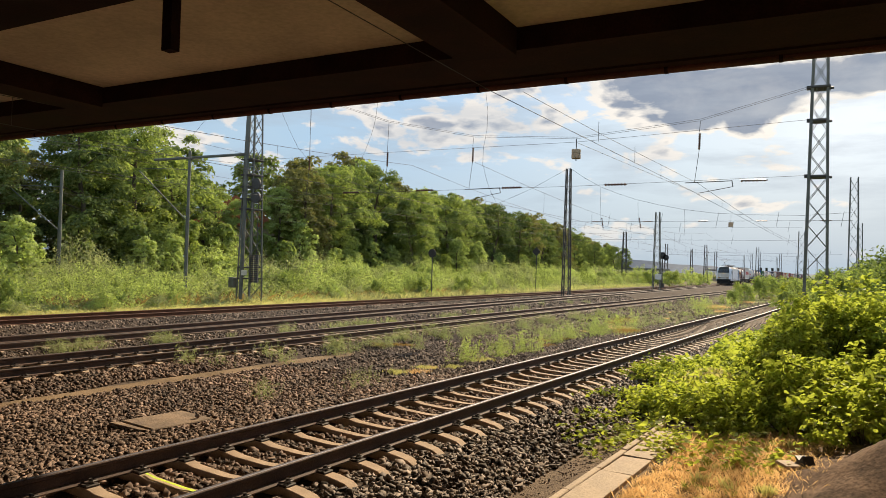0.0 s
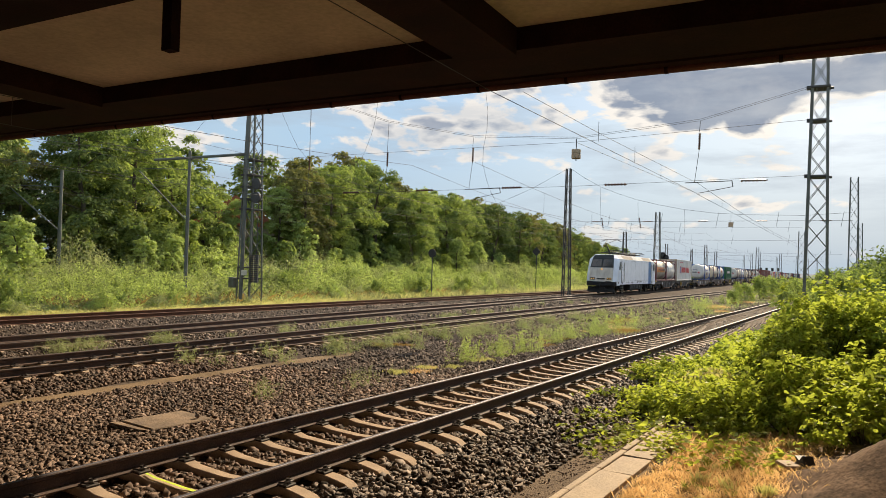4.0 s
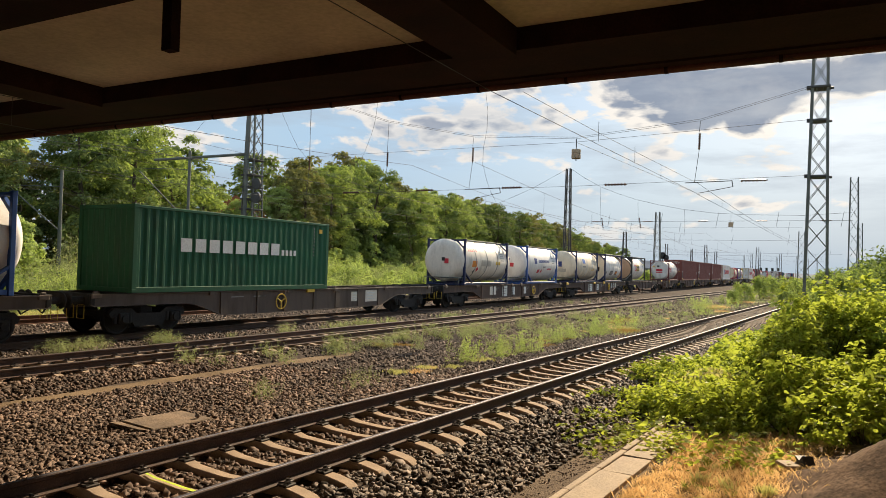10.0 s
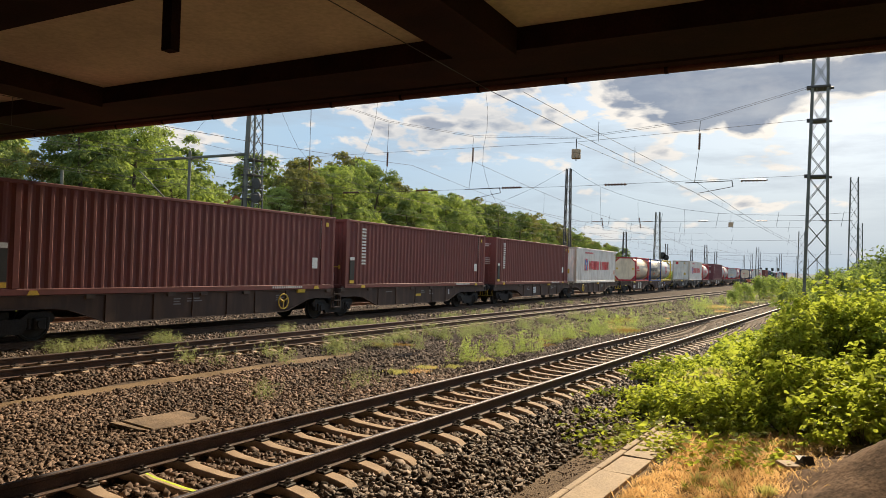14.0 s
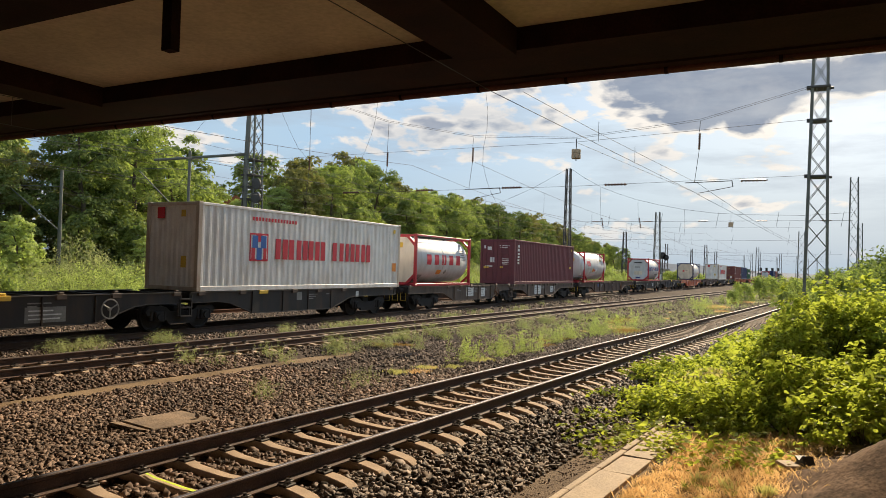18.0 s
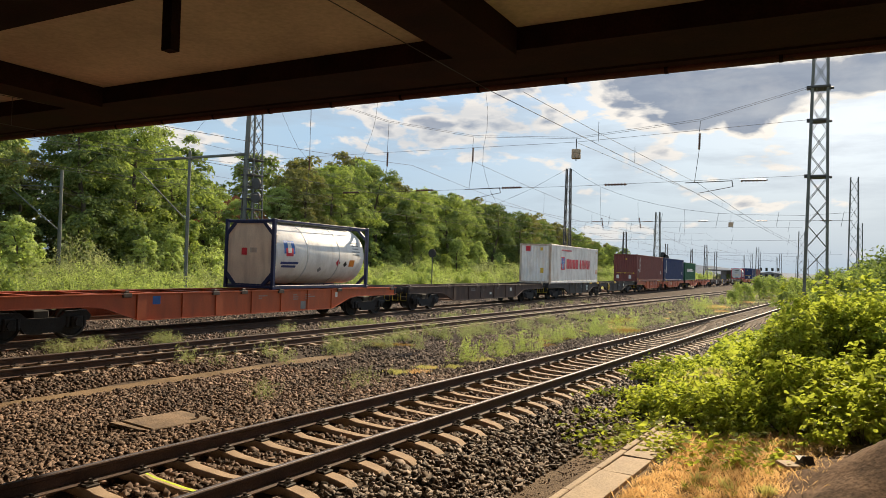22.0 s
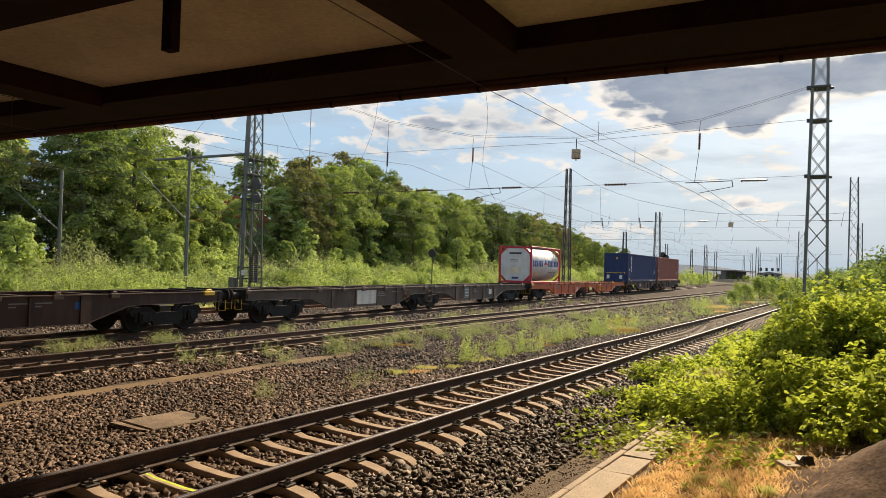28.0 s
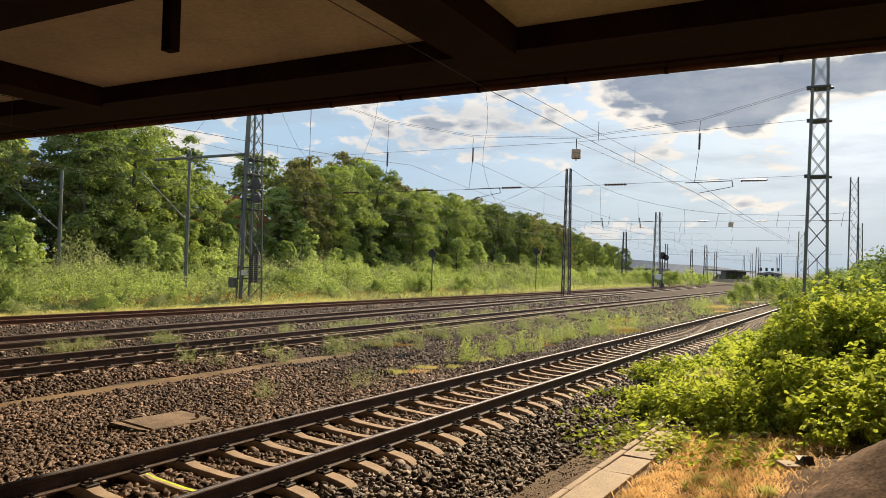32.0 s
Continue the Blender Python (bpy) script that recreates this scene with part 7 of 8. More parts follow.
        o = [(-hw + 0.12 + k, z0 + 0.16), (hw - 0.12 - k, z0 + 0.16), (hw - 0.12, z0 + 0.16 + k), (hw - 0.12, z0 + height - 0.14 - k), (hw - 0.12 - k, z0 + height - 0.14), (-hw + 0.12 + k, z0 + height - 0.14),
             (-hw + 0.12, z0 + height - 0.14 - k), (-hw + 0.12, z0 + 0.16 + k)]
        b = Build()
        b.prism(o, "y", 0.05, 0.30)
        part("end_cladding", b, end_col or shell, t, "flat eight-sided end cladding")
        ring = Build()
        for p, q in zip(o, o[1:] + o[:1]):
            ring.bar((p[0], 0.045, p[1]), (q[0], 0.045, q[1]), 0.05, 0.05)
        part("end_trim", ring, frame_col, t)
    elif end_col:
        b = Build()
        b.lathe((0, 0.10, cz), "y", [(0, 0.0), (0, 0.90 * r), (0.015, 0.92 * r), (0.45, 0.92 * r)], 48)
        part("end_disc", b, end_col, t, "flat round end cladding", smooth=True)
        b = Build()
        b.lathe((0, 0.08, cz), "y", [(0.03, 0.915 * r), (0, 0.92 * r), (0, 0.99 * r), (0.5, 0.99 * r)], 48)
        part("end_ring", b, frame_col, t, smooth=True)
        for s in (-1, 1):
            for z_, e in ((z0 + 0.10, 1), (z0 + height - 0.10, -1)):
                b = Build()
                b.prism([(s * (hw - 0.10), z_), (s * (hw - 0.72), z_), (s * (hw - 0.10), z_ + e * 0.62)], "y", 0.03, 0.07)
                part("corner_plate", b, frame_col, t)
    # frames
    fw = 0.13
    ys = (0.0, length - fw)
    for y in ys:
        for s in (-1, 1):
            b = Build()
            b.box(s * (hw - fw), y, z0 + 0.05, s * hw, y + fw, z0 + height - 0.05, 0.012)
            part("corner_post", b, frame_col, t)
            for z in (z0, z0 + height - 0.118):
                b = Build()
                b.box(s * (hw - 0.162), y - (0 if y else 0.004), z, s * (hw + 0.004), y + 0.17 if y == 0 else y + fw + 0.004, z + 0.118, 0.012)
                part("corner_casting", b, frame_col, t)
            for za, zb in (((z0 + 0.10, z0 + 0.55), (z0 + height - 0.10, z0 + height - 0.55))):
                b = Build()
                b.bar((s * (hw - 0.55), y + fw / 2, za), (s * (hw - 0.06), y + fw / 2, zb), 0.10, 0.10)
                part("corner_brace", b, frame_col, t)
        for z in (z0 + 0.03, z0 + height - 0.13):
            b = Build()
            b.box(-hw + 0.16, y + 0.01, z, hw - 0.16, y + fw - 0.01, z + 0.10, 0.01)
            part("end_rail", b, frame_col, t)
    for s in (-1, 1):
        b = Build()
        b.box(s * (hw - 0.12), 0.16, z0 + 0.02, s * (hw - 0.005), length - 0.16, z0 + 0.15, 0.012)
        part("bottom_rail", b, frame_col, t)
        if not over or style == "rails":
            b = Build()
            b.box(s * (hw - 0.07), 0.16, z0 + height - 0.10, s * (hw - 0.005), length - 0.16, z0 + height - 0.02, 0.012)
            part("top_rail", b, frame_col, t)
        if braces:
            for y, e in ((0.1, 1), (length - 0.1, -1)):
                b = Build()
                b.bar((s * (hw - 0.06), y, z0 + 0.72), (s * (hw - 0.06), y + e * 0.95, z0 + 0.12), 0.10, 0.07)
                part("diagonal_brace", b, frame_col, t)
    if walkway:
        b = Build()
        zt = z0 + height - 0.06
        for x in (-0.22, 0.22):
            b.box(x - 0.20, 0.3, zt, x + 0.20, length - 0.3, zt + 0.03)
        part("walkway", b, "steel_grey", t)
        b = Build()
        b.path([(0.78, 0.2, zt + 0.02), (0.8, length * 0.5, zt + 0.03), (0.78, length - 0.2, zt + 0.02)], 0.025, 6)
        for k in range(4):
            y = 0.6 + (length - 1.2) * k / 3
            b.rod((0.78, y, zt), (0.62, y, zt - 0.12), 0.018, 5)
        part("handrail", b, "steel_grey", t)
    if over:
        b = Build()
        b.path([(1.1, -over + 0.05, z0 + 0.1), (1.1, -over + 0.05, z0 + 0.42), (1.1, 0.05, z0 + 0.42)], 0.03, 6)
        b.path([(-1.1, -over + 0.05, z0 + 0.1), (-1.1, -over + 0.05, z0 + 0.42), (1.1, -over + 0.05, z0 + 0.42)], 0.03, 6)
        part("bumper_rail", b, "steel_grey", t)
        b = Build()
        b.box(-0.9, -over + 0.1, z0 + 0.0, 0.9, 0.0, z0 + 0.08, 0.01)
        part("end_platform", b, frame_col, t)
    # painted marks wrap on the shell: (y, angle above the horizontal, width, height, paint)
    def patch(y, ang, w, h, mname, lift=0.006):
        b = Build()
        n = max(2, int(h / 0.08))
        vs, fs = [], []
        for i in range(n + 1):
            g = ang + (i / n - 0.5) * h / r
            vs += [((r + lift) * math.cos(g), y - w / 2, cz + (r + lift) * math.sin(g)), ((r + lift) * math.cos(g), y + w / 2, cz + (r + lift) * math.sin(g))]
        fs = [(2 * i, 2 * i + 1, 2 * i + 3, 2 * i + 2) for i in range(n)]
        part("label_patch", b.add(vs, fs), mname, body)

    def diamond(y, ang, s, mname):
        b = Build()
        vs = []
        for dy, dz in ((-s, 0), (0, -s), (s, 0), (0, s)):
            g = ang + dz / r
            vs.append(((r + 0.008) * math.cos(g), y + dy, cz + (r + 0.008) * math.sin(g)))
        part("hazard_label", b.add(vs, [(0, 1, 2, 3)]), mname, body)
    for m_ in marks:
        if m_[0] == "d":
            diamond(*m_[1:])
        elif m_[0] == "e":       # on the front end: (x, z from centre, w, h)
            yy = 0.045 if end == "oct" else a - 0.012
            if end == "oct":
                end_sticker(t, "end_label", [(m_[1] - m_[3] / 2, cz + m_[2] - m_[4] / 2, m_[1] + m_[3] / 2, cz + m_[2] + m_[4] / 2)], m_[5], yy)
            else:
                rad = min(0.98, math.hypot(m_[1], m_[2]) / r)
                dep = bulge * (1 - math.cos(math.asin(rad ** 1.8)))
                b = Build()
                q = []
                for ex, ez in ((-1, -1), (1, -1), (1, 1), (-1, 1)):
                    px, pz = m_[1] + ex * m_[3] / 2, m_[2] + ez * m_[4] / 2
                    k = min(0.98, math.hypot(px, pz) / r)
                    q.append((px, a + bulge * (1 - math.cos(math.asin(k ** 1.8))) - 0.03, cz + pz))
                part("end_label", b.add(q, [(0, 1, 2, 3)]), m_[5], t)
        else:
            patch(*m_)
    # small grey data block near the rear
    for k in range(5):
        patch(length - 0.85, 0.50 - 0.11 * k, 0.55 - 0.06 * (k % 3), 0.045, "grey_paint")
    return t


# -- locomotive --
M["l_panel"] = paint("loco_roof_panel", (0.66, 0.64, 0.62), 0.88, (0.3, 0.2, 0.15), 0.5)
M["l_roof"] = paint("loco_roof_edge", (0.62, 0.62, 0.64), 0.88, (0.3, 0.25, 0.2), 0.4)
for k in ("l_panel", "l_roof", "grille"):
    M[k].node_tree.nodes["Principled BSDF"].inputs["Specular IOR Level"].default_value = 0.08


def locomotive(u):
    t = train_thing("electric_locomotive", "white electric locomotive with a soiled nose, blue stripe and raised pantograph", "locomotive", u)
    ln = 19.2
    P = dict(A=(1.14, 0.62, 1.22), C=(1.14, 0.95, 2.56), D=(1.02, 1.46, 3.50), E=(0.92, 1.78, 3.80),
             a=(1.49, 1.02, 1.22), c=(1.49, 1.36, 2.28), d=(1.40, 1.98, 3.42), e=(1.02, 2.16, 3.84))

    def q(k, sx, rear):
        x, y, z = P[k]
        return (sx * x, ln - y if rear else y, z)
    for rear in (False, True):
        def face(name, keys, mname, label="", parent=t, thick=None):
            b = Build()
            b.add([q(k, sx, rear) for k, sx in keys], [tuple(range(len(keys)))])
            return part(name, b, mname, parent, label)
        face("nose", [("A", -1), ("A", 1), ("C", 1), ("C", -1)], "l_nose", "soiled beige nose panel")
        ws = face("windscreen_surround", [("C", -1), ("C", 1), ("D", 1), ("D", -1)], "black_paint")
        face("roof_front", [("D", -1), ("D", 1), ("E", 1), ("E", -1)], "black_paint")
        face("cab_roof", [("E", -1), ("E", 1), ("e", 1), ("e", -1)], "l_white")
        for s in (-1, 1):
            b = Build()
            b.add([q(k, s, rear) for k in ("A", "a", "c", "C")] + [q(k, s, rear) for k in ("d", "D", "e", "E")], [(0, 1, 2, 3), (3, 2, 4, 5), (5, 4, 6, 7)])
            part("cab_corner", b, "l_white", t, "pale slanting corner panel")
            b = Build()
            e = -0.010 if not rear else 0.010
            c0, c1, d0, d1 = [Vector(q(k, 1, rear)) for k in ("C", "C", "D", "D")]
            lo, hi = Vector(q("C", 1, rear)), Vector(q("D", 1, rear))
            pts = []
            for k, f in ((0.10, 0.06), (0.10, 0.94), (0.84, 0.94), (0.84, 0.06)):
                m_ = lo.lerp(hi, k)
                xx = (m_.x * f) * s
                pts.append((xx, m_.y + e * 1.6, m_.z + 0.004))
            part("windscreen", b.add(pts, [(0, 1, 2, 3)]), "glass_dark", ws, "dark windscreen pane")
            b = Build()
            m_ = lo.lerp(hi, 0.1)
            w0 = Vector((0.25 * s, lo.lerp(hi, 0.02).y + e * 3, lo.lerp(hi, 0.02).z))
            w1 = Vector((0.62 * s, lo.lerp(hi, 0.6).y + e * 3, lo.lerp(hi, 0.6).z))
            part("wiper", b.bar(w0, w1, 0.02), "black_paint", ws)
            b = Build()
            yy = P["A"][1] + 0.045
            yy = ln - yy if rear else yy
            b.box(s * 0.56, yy - 0.03, 1.37, s * 1.02, yy + 0.03, 1.60, 0.02)
            h = part("headlight_housing", b, "black_paint", t)
            for k in (0.68, 0.90):
                b = Build()
                y0 = yy + (-0.04 if not rear else 0.03)
                b.lathe((s * k, y0, 1.485), "y", [(0, 0.0), (0, 0.05), (0.01, 0.06), (0.012, 0.0)], 14)
                part("headlight", b, "lamp_glow" if not rear else "glass_dark", h, "lit warm headlight" if not rear else "")
        b = Build()
        yy = 0.89 if not rear else ln - 0.89
        b.box(-0.08, yy - 0.03, 2.33, 0.08, yy + 0.03, 2.46, 0.02)
        h = part("top_headlight", b, "lamp_glow" if not rear else "glass_dark", t)
        b = Build()
        yy = 0.66 if not rear else ln - 0.66
        b.box(-0.40, yy - 0.02, 1.42, 0.40, yy + 0.02, 1.54)
        part("number_bar", b, "black_paint", t)
        for s in (-1, 1):                                     # buffers and plough
            k = new("buffer", LOCO_BUFFER)
            k.parent, k.location = t, (s * 0.875, 0.60 if not rear else ln - 0.60, 1.05)
            if rear:
                k.rotation_euler = (0, 0, math.pi)
        b = Build()
        y0, y1 = (0.58, 1.3) if not rear else (ln - 1.3, ln - 0.58)
        b.box(-1.36, y0, 0.78, 1.36, y1, 1.215, 0.04)
        part("buffer_beam", b, "wagon_black", t)
        b = Build()
        e = 1 if not rear else -1
        ye = 0 if not rear else ln
        b.add([(-1.25, ye + e * 0.75, 0.75), (1.25, ye + e * 0.75, 0.75), (1.30, ye + e * 0.68, 0.22), (0, ye + e * 0.55, 0.20), (-1.30, ye + e * 0.68, 0.22),
               (1.30, ye + e * 1.0, 0.22), (-1.30, ye + e * 1.0, 0.22)], [(0, 1, 2, 3, 4), (1, 5, 2), (0, 4, 6), (2, 5, 6, 4, 3)])
        part("snow_plough", b, "wagon_black", t)
        b = Build()
        b.path([(0, ye + e * 0.6, 1.0), (0, ye + e * 0.25, 0.95), (0.05, ye + e * 0.2, 0.55)], 0.05, 8)
        for x in (-0.5, 0.45, 0.6):
            b.path([(x, ye + e * 0.58, 0.9), (x, ye + e * 0.3, 0.5), (x + 0.1, ye + e * 0.55, 0.45)], 0.03, 6)
        part("coupling", b, "wagon_black", t)
    # sides, between the slanting cab edges
    for s in (-1, 1):
        b = Build()
        o = [(1.02, 1.22), (1.05, 0.87), (2.0, 0.87), (2.25, 0.95), (ln - 2.25, 0.95), (ln - 2.0, 0.87), (ln - 1.05, 0.87), (ln - 1.02, 1.22), (ln - 1.36, 2.28), (ln - 1.98, 3.42), (1.98, 3.42), (1.36, 2.28)]
        b.prism(o, "x", s * 1.40, s * 1.49)
        side = part("side_wall", b, "l_white", t)
        b = Build()
        b.add([(s * 1.40, 1.98, 3.42), (s * 1.40, ln - 1.98, 3.42), (s * 1.02, ln - 2.16, 3.84), (s * 1.02, 2.16, 3.84)], [(0, 1, 2, 3)])
        sh = part("roof_shoulder", b, "l_roof", t)
        # sloping grilles and roof panels
        for y0, y1, mname, nm in ((3.75, 5.75, "grille", "grille"), (5.82, 7.75, "grille", "grille"), (7.9, 12.35, "l_panel", "roof_panel"), (12.5, 13.35, "grille", "grille"),
                                  (13.42, 14.3, "grille", "grille"), (14.37, 15.3, "grille", "grille"), (15.37, 16.3, "grille", "grille")):
            b = Build()
            b.add([(s * 1.43, y0, 3.41), (s * 1.43, y1, 3.41), (s * 1.10, y1, 3.80), (s * 1.10, y0, 3.80), (s * 1.33, y0, 3.41), (s * 1.33, y1, 3.41), (s * 1.0, y1, 3.80), (s * 1.0, y0, 3.80)],
                  [(0, 1, 2, 3), (0, 4, 5, 1), (1, 5, 6, 2), (3, 2, 6, 7), (0, 3, 7, 4)])
            part(nm, b, mname, sh)
        xo = s * 1.49
        for y0, y1 in ((2.55, 3.30), (ln - 3.30, ln - 2.55)):
            b = Build()
            b.box(xo - s * 0.02, y0, 1.28, xo + s * 0.006, y1, 3.22, 0.006)
            d = part("cab_door", b, "l_white", side)
            b = Build()
            for p_, q_ in (((y0, 1.28), (y0, 3.22)), ((y1, 1.28), (y1, 3.22)), ((y0, 3.22), (y1, 3.22)), ((y0, 1.28), (y1, 1.28))):
                b.bar((xo + s * 0.001, *p_), (xo + s * 0.001, *q_), 0.022, 0.012)
            part("door_seal", b, "steel_dark", d)
            for yh in (y0 - 0.10, y1 + 0.10):
                b = Build()
                b.rod((xo + s * 0.06, yh, 1.15), (xo + s * 0.06, yh, 3.1), 0.022, 8)
                part("grab_rail", b, "steel_grey", d)
            for zh in (1.85, 2.6):
                b = Build()
                b.box(xo + s * 0.01, y0 + 0.06, zh, xo + s * 0.06, y0 + 0.24, zh + 0.05, 0.01)
                part("door_handle", b, "steel_dark", d)
            b = Build()
            for z in (0.42, 0.66, 0.90):
                b.box(xo - s * 0.22, y0 + 0.16, z, xo + s * 0.02, y1 - 0.16, z + 0.035)
            for yy in (y0 + 0.14, y1 - 0.14):
                b.box(xo - s * 0.05, yy - 0.02, 0.40, xo - s * 0.01, yy + 0.02, 1.0)
            part("steps", b, "steel_grey", d)
            # flat black plate painted in for the shade of the step hollow
            b = Build()
            b.box(xo - s * 0.05, y0 + 0.16, 1.03, xo + s * 0.005, y1 - 0.16, 1.18, 0.01)
            part("step_recess", b, "black_paint", d)
        for rear in (False, True):
            f = (lambda y: ln - y) if rear else (lambda y: y)
            b = Build()
            b.prism([(f(1.73), 2.50), (f(1.77), 2.43), (f(1.83), 2.41), (f(2.22), 2.41), (f(2.28), 2.44), (f(2.31), 2.50), (f(2.31), 3.00), (f(2.28), 3.07), (f(2.22), 3.10), (f(2.03), 3.10), (f(1.96), 3.07), (f(1.91), 3.00)], "x", xo - s * 0.01, xo + s * 0.006)
            win = part("cab_window", b, "glass_dark", side, "dark rounded cab window")
            b = Build()
            ring = [(1.68, 2.50), (1.74, 2.38), (2.22, 2.36), (2.35, 2.42), (2.36, 3.04), (2.28, 3.14), (2.03, 3.15), (1.90, 3.08), (1.68, 2.50)]
            for (p0, q0), (p1, q1) in zip(ring[:-1], ring[1:]):
                b.bar((xo + s * 0.004, f(p0), q0), (xo + s * 0.004, f(p1), q1), 0.05, 0.012)
            part("window_frame", b, "black_paint", win, "black rubber window frame")
        b = Build()
        b.box(xo - s * 0.01, 14.55, 0.952, xo + s * 0.004, 15.98, 3.40)
        part("stripe", b, "l_blue", side, "bright blue stripe")
        b = Build()
        for y0, y1 in ((14.72, 15.84),):
            for i in range(8):
                w = (y1 - y0) / 8
                b.box(xo, y0 + i * w, 2.62, xo + s * 0.007, y0 + i * w + w * 0.62, 2.76)
        part("name_bar", b, "grey_paint", side)
        for y in (3.78, 8.3, 12.6, 14.3):
            b = Build()
            b.box(xo - s * 0.02, y - 0.008, 1.32, xo + s * 0.003, y + 0.008, 3.30)
            part("panel_joint", b, "l_grey", side)
        for z in (1.32, 3.30):
            b = Build()
            b.box(xo - s * 0.02, 3.75, z - 0.006, xo + s * 0.003, 14.4, z + 0.006)
            part("panel_joint", b, "l_grey", side)
        for y in (1.5, 5.6, 7.3, 9.3, 12.4, 16.9):
            b = Build()
            b.box(xo - s * 0.02, y - 0.11, 1.06, xo + s * 0.004, y + 0.11, 1.22, 0.005)
            part("hatch", b, "black_paint", side)
        b = Build()
        for y0, n, z in ((4.6, 4, 1.10), (6.6, 8, 1.10), (9.7, 16, 1.12), (13.2, 3, 1.10)):
            for i in range(n):
                b.box(xo, y0 + i * 0.11, z, xo + s * 0.005, y0 + i * 0.11 + 0.07, z + 0.10)
        part("inscription", b, "grey_paint", side)
    b = Build()
    b.box(-1.42, 2.1, 0.96, 1.42, ln - 2.1, 1.2)
    b.box(-1.02, 2.16, 3.70, 1.02, ln - 2.16, 3.835)
    part("body_shell", b, "l_grey", t)
    # bogies
    for yc in (4.15, ln - 4.15):
        b = Build()
        for s in (-1, 1):
            b.prism([(yc - 2.2, 0.75), (yc - 1.9, 0.88), (yc - 0.6, 0.70), (yc + 0.6, 0.70), (yc + 1.9, 0.88), (yc + 2.2, 0.75), (yc + 2.0, 0.55), (yc + 0.9, 0.42), (yc - 0.9, 0.42), (yc - 2.0, 0.55)], "x", s * 0.50, s * 0.62)
            for e in (-1.3, 1.3):
                b.box(s * 0.88, yc + e - 0.14, 0.50, s * 1.02, yc + e + 0.14, 0.75, 0.03)
                b.rod((s * 1.05, yc + e - 0.6, 0.5), (s * 1.05, yc + e - 0.1, 0.62), 0.05, 8)
            b.rod((s * 1.1, yc - 0.5, 0.45), (s * 1.1, yc - 0.5, 0.95), 0.13, 10)
            b.rod((s * 1.1, yc + 0.5, 0.45), (s * 1.1, yc + 0.5, 0.95), 0.13, 10)
        b.box(-1.0, yc - 0.5, 0.45, 1.0, yc + 0.5, 0.85)
        f = part("bogie", b, "wagon_black", t)
        for e in (-1.3, 1.3):
            for s in (-1, 1):
                w = new("wheel", LOCO_WHEEL)
                w.parent, w.location = f, (s * 0.80, yc + e, 0.625)
                if s < 0:
                    w.rotation_euler = (0, 0, math.pi)
                k = new("rim", LOCO_RIM)
                k.parent = w
            b = Build()
            b.rod((-0.8, yc + e, 0.625), (0.8, yc + e, 0.625), 0.1, 8)
            part("axle", b, "wagon_black", f)
    for y0, y1, z0, x in ((6.75, 9.0, 0.34, 1.32), (9.1, 10.6, 0.42, 1.28), (10.7, 12.2, 0.36, 1.3)):
        b = Build()
        b.box(-x, y0, z0, x, y1, 0.95, 0.05)
        part("underfloor_box", b, "wagon_black", t)
    for i in range(7):
        b = Build()
        y = 6.9 + i * 0.75
        b.box(1.28, y, 0.5 + 0.05 * (i % 3), 1.36, y + 0.45, 0.86, 0.02)
        part("equipment_cover", b, "steel_dark", t)
    # roof gear
    for i in range(9):
        y = 4.6 + i * 1.15
        b = Build()
        b.lathe((0.35 if i % 2 else -0.2, y, 3.84), "z", [(0, 0.11), (0.05, 0.06), (0.09, 0.11), (0.14, 0.06), (0.18, 0.11), (0.25, 0.05)], 10)
        part("roof_insulator", b, "insulator", t)
    b = Build()
    b.path([(0.35, 4.6, 4.12), (0.35, 14.6, 4.12)], 0.025, 6)
    b.path([(-0.2, 4.6, 4.10), (-0.2, 13.6, 4.10)], 0.025, 6)
    part("roof_busbar", b, "steel_grey", t)

    def pantograph(y, up, flip, nm):
        z = 3.84
        b = Build()
        for x in (-0.55, 0.55):
            b.box(x - 0.04, y - 0.7, z + 0.16, x + 0.04, y + 0.7, z + 0.24)
        for yy in (-0.6, 0.6):
            b.box(-0.6, y + yy - 0.04, z + 0.17, 0.6, y + yy + 0.04, z + 0.23)
        p = part("pantograph", b, "steel_dark", t, nm)
        k = (0.0, y + flip * 0.5, z + 0.25)
        el = (0.0, y - flip * (1.15 if up else 0.95), z + (1.05 if up else 0.32))
        hd = (0.0, y + flip * (0.95 if up else 0.25), z + (1.50 if up else 0.45))
        b = Build()
        b.rod(k, el, 0.055, 8)
        b.rod((0, k[1] - flip * 0.25, k[2]), (0, el[1] + flip * 0.1, el[2] - 0.1), 0.025, 6)
        part("lower_arm", b, "steel_dark", p)
        b = Build()
        for x in (-0.45, 0.45):
            b.rod((el[0] + x * 0.2, el[1], el[2]), (x, hd[1], hd[2]), 0.03, 8)
        part("upper_arm", b, "steel_dark", p)
        b = Build()
        for dy in (-0.18, 0.18):
            b.path([(-0.95, hd[1] + dy, hd[2] - 0.14), (-0.6, hd[1] + dy, hd[2] + 0.04), (0.6, hd[1] + dy, hd[2] + 0.04), (0.95, hd[1] + dy, hd[2] - 0.14)], 0.025, 6)
        b.rod((-0.45, hd[1] - 0.18, hd[2]), (-0.45, hd[1] + 0.18, hd[2]), 0.02, 6)
        b.rod((0.45, hd[1] - 0.18, hd[2]), (0.45, hd[1] + 0.18, hd[2]), 0.02, 6)
        part("collector_head", b, "steel_dark", p)
    pantograph(3.3, True, 1, "raised pantograph")
    pantograph(6.0, False, -1, "folded pantograph")
    pantograph(13.2, False, 1, "folded pantograph")
    pantograph(14.9, False, -1, "folded pantograph")
    return t


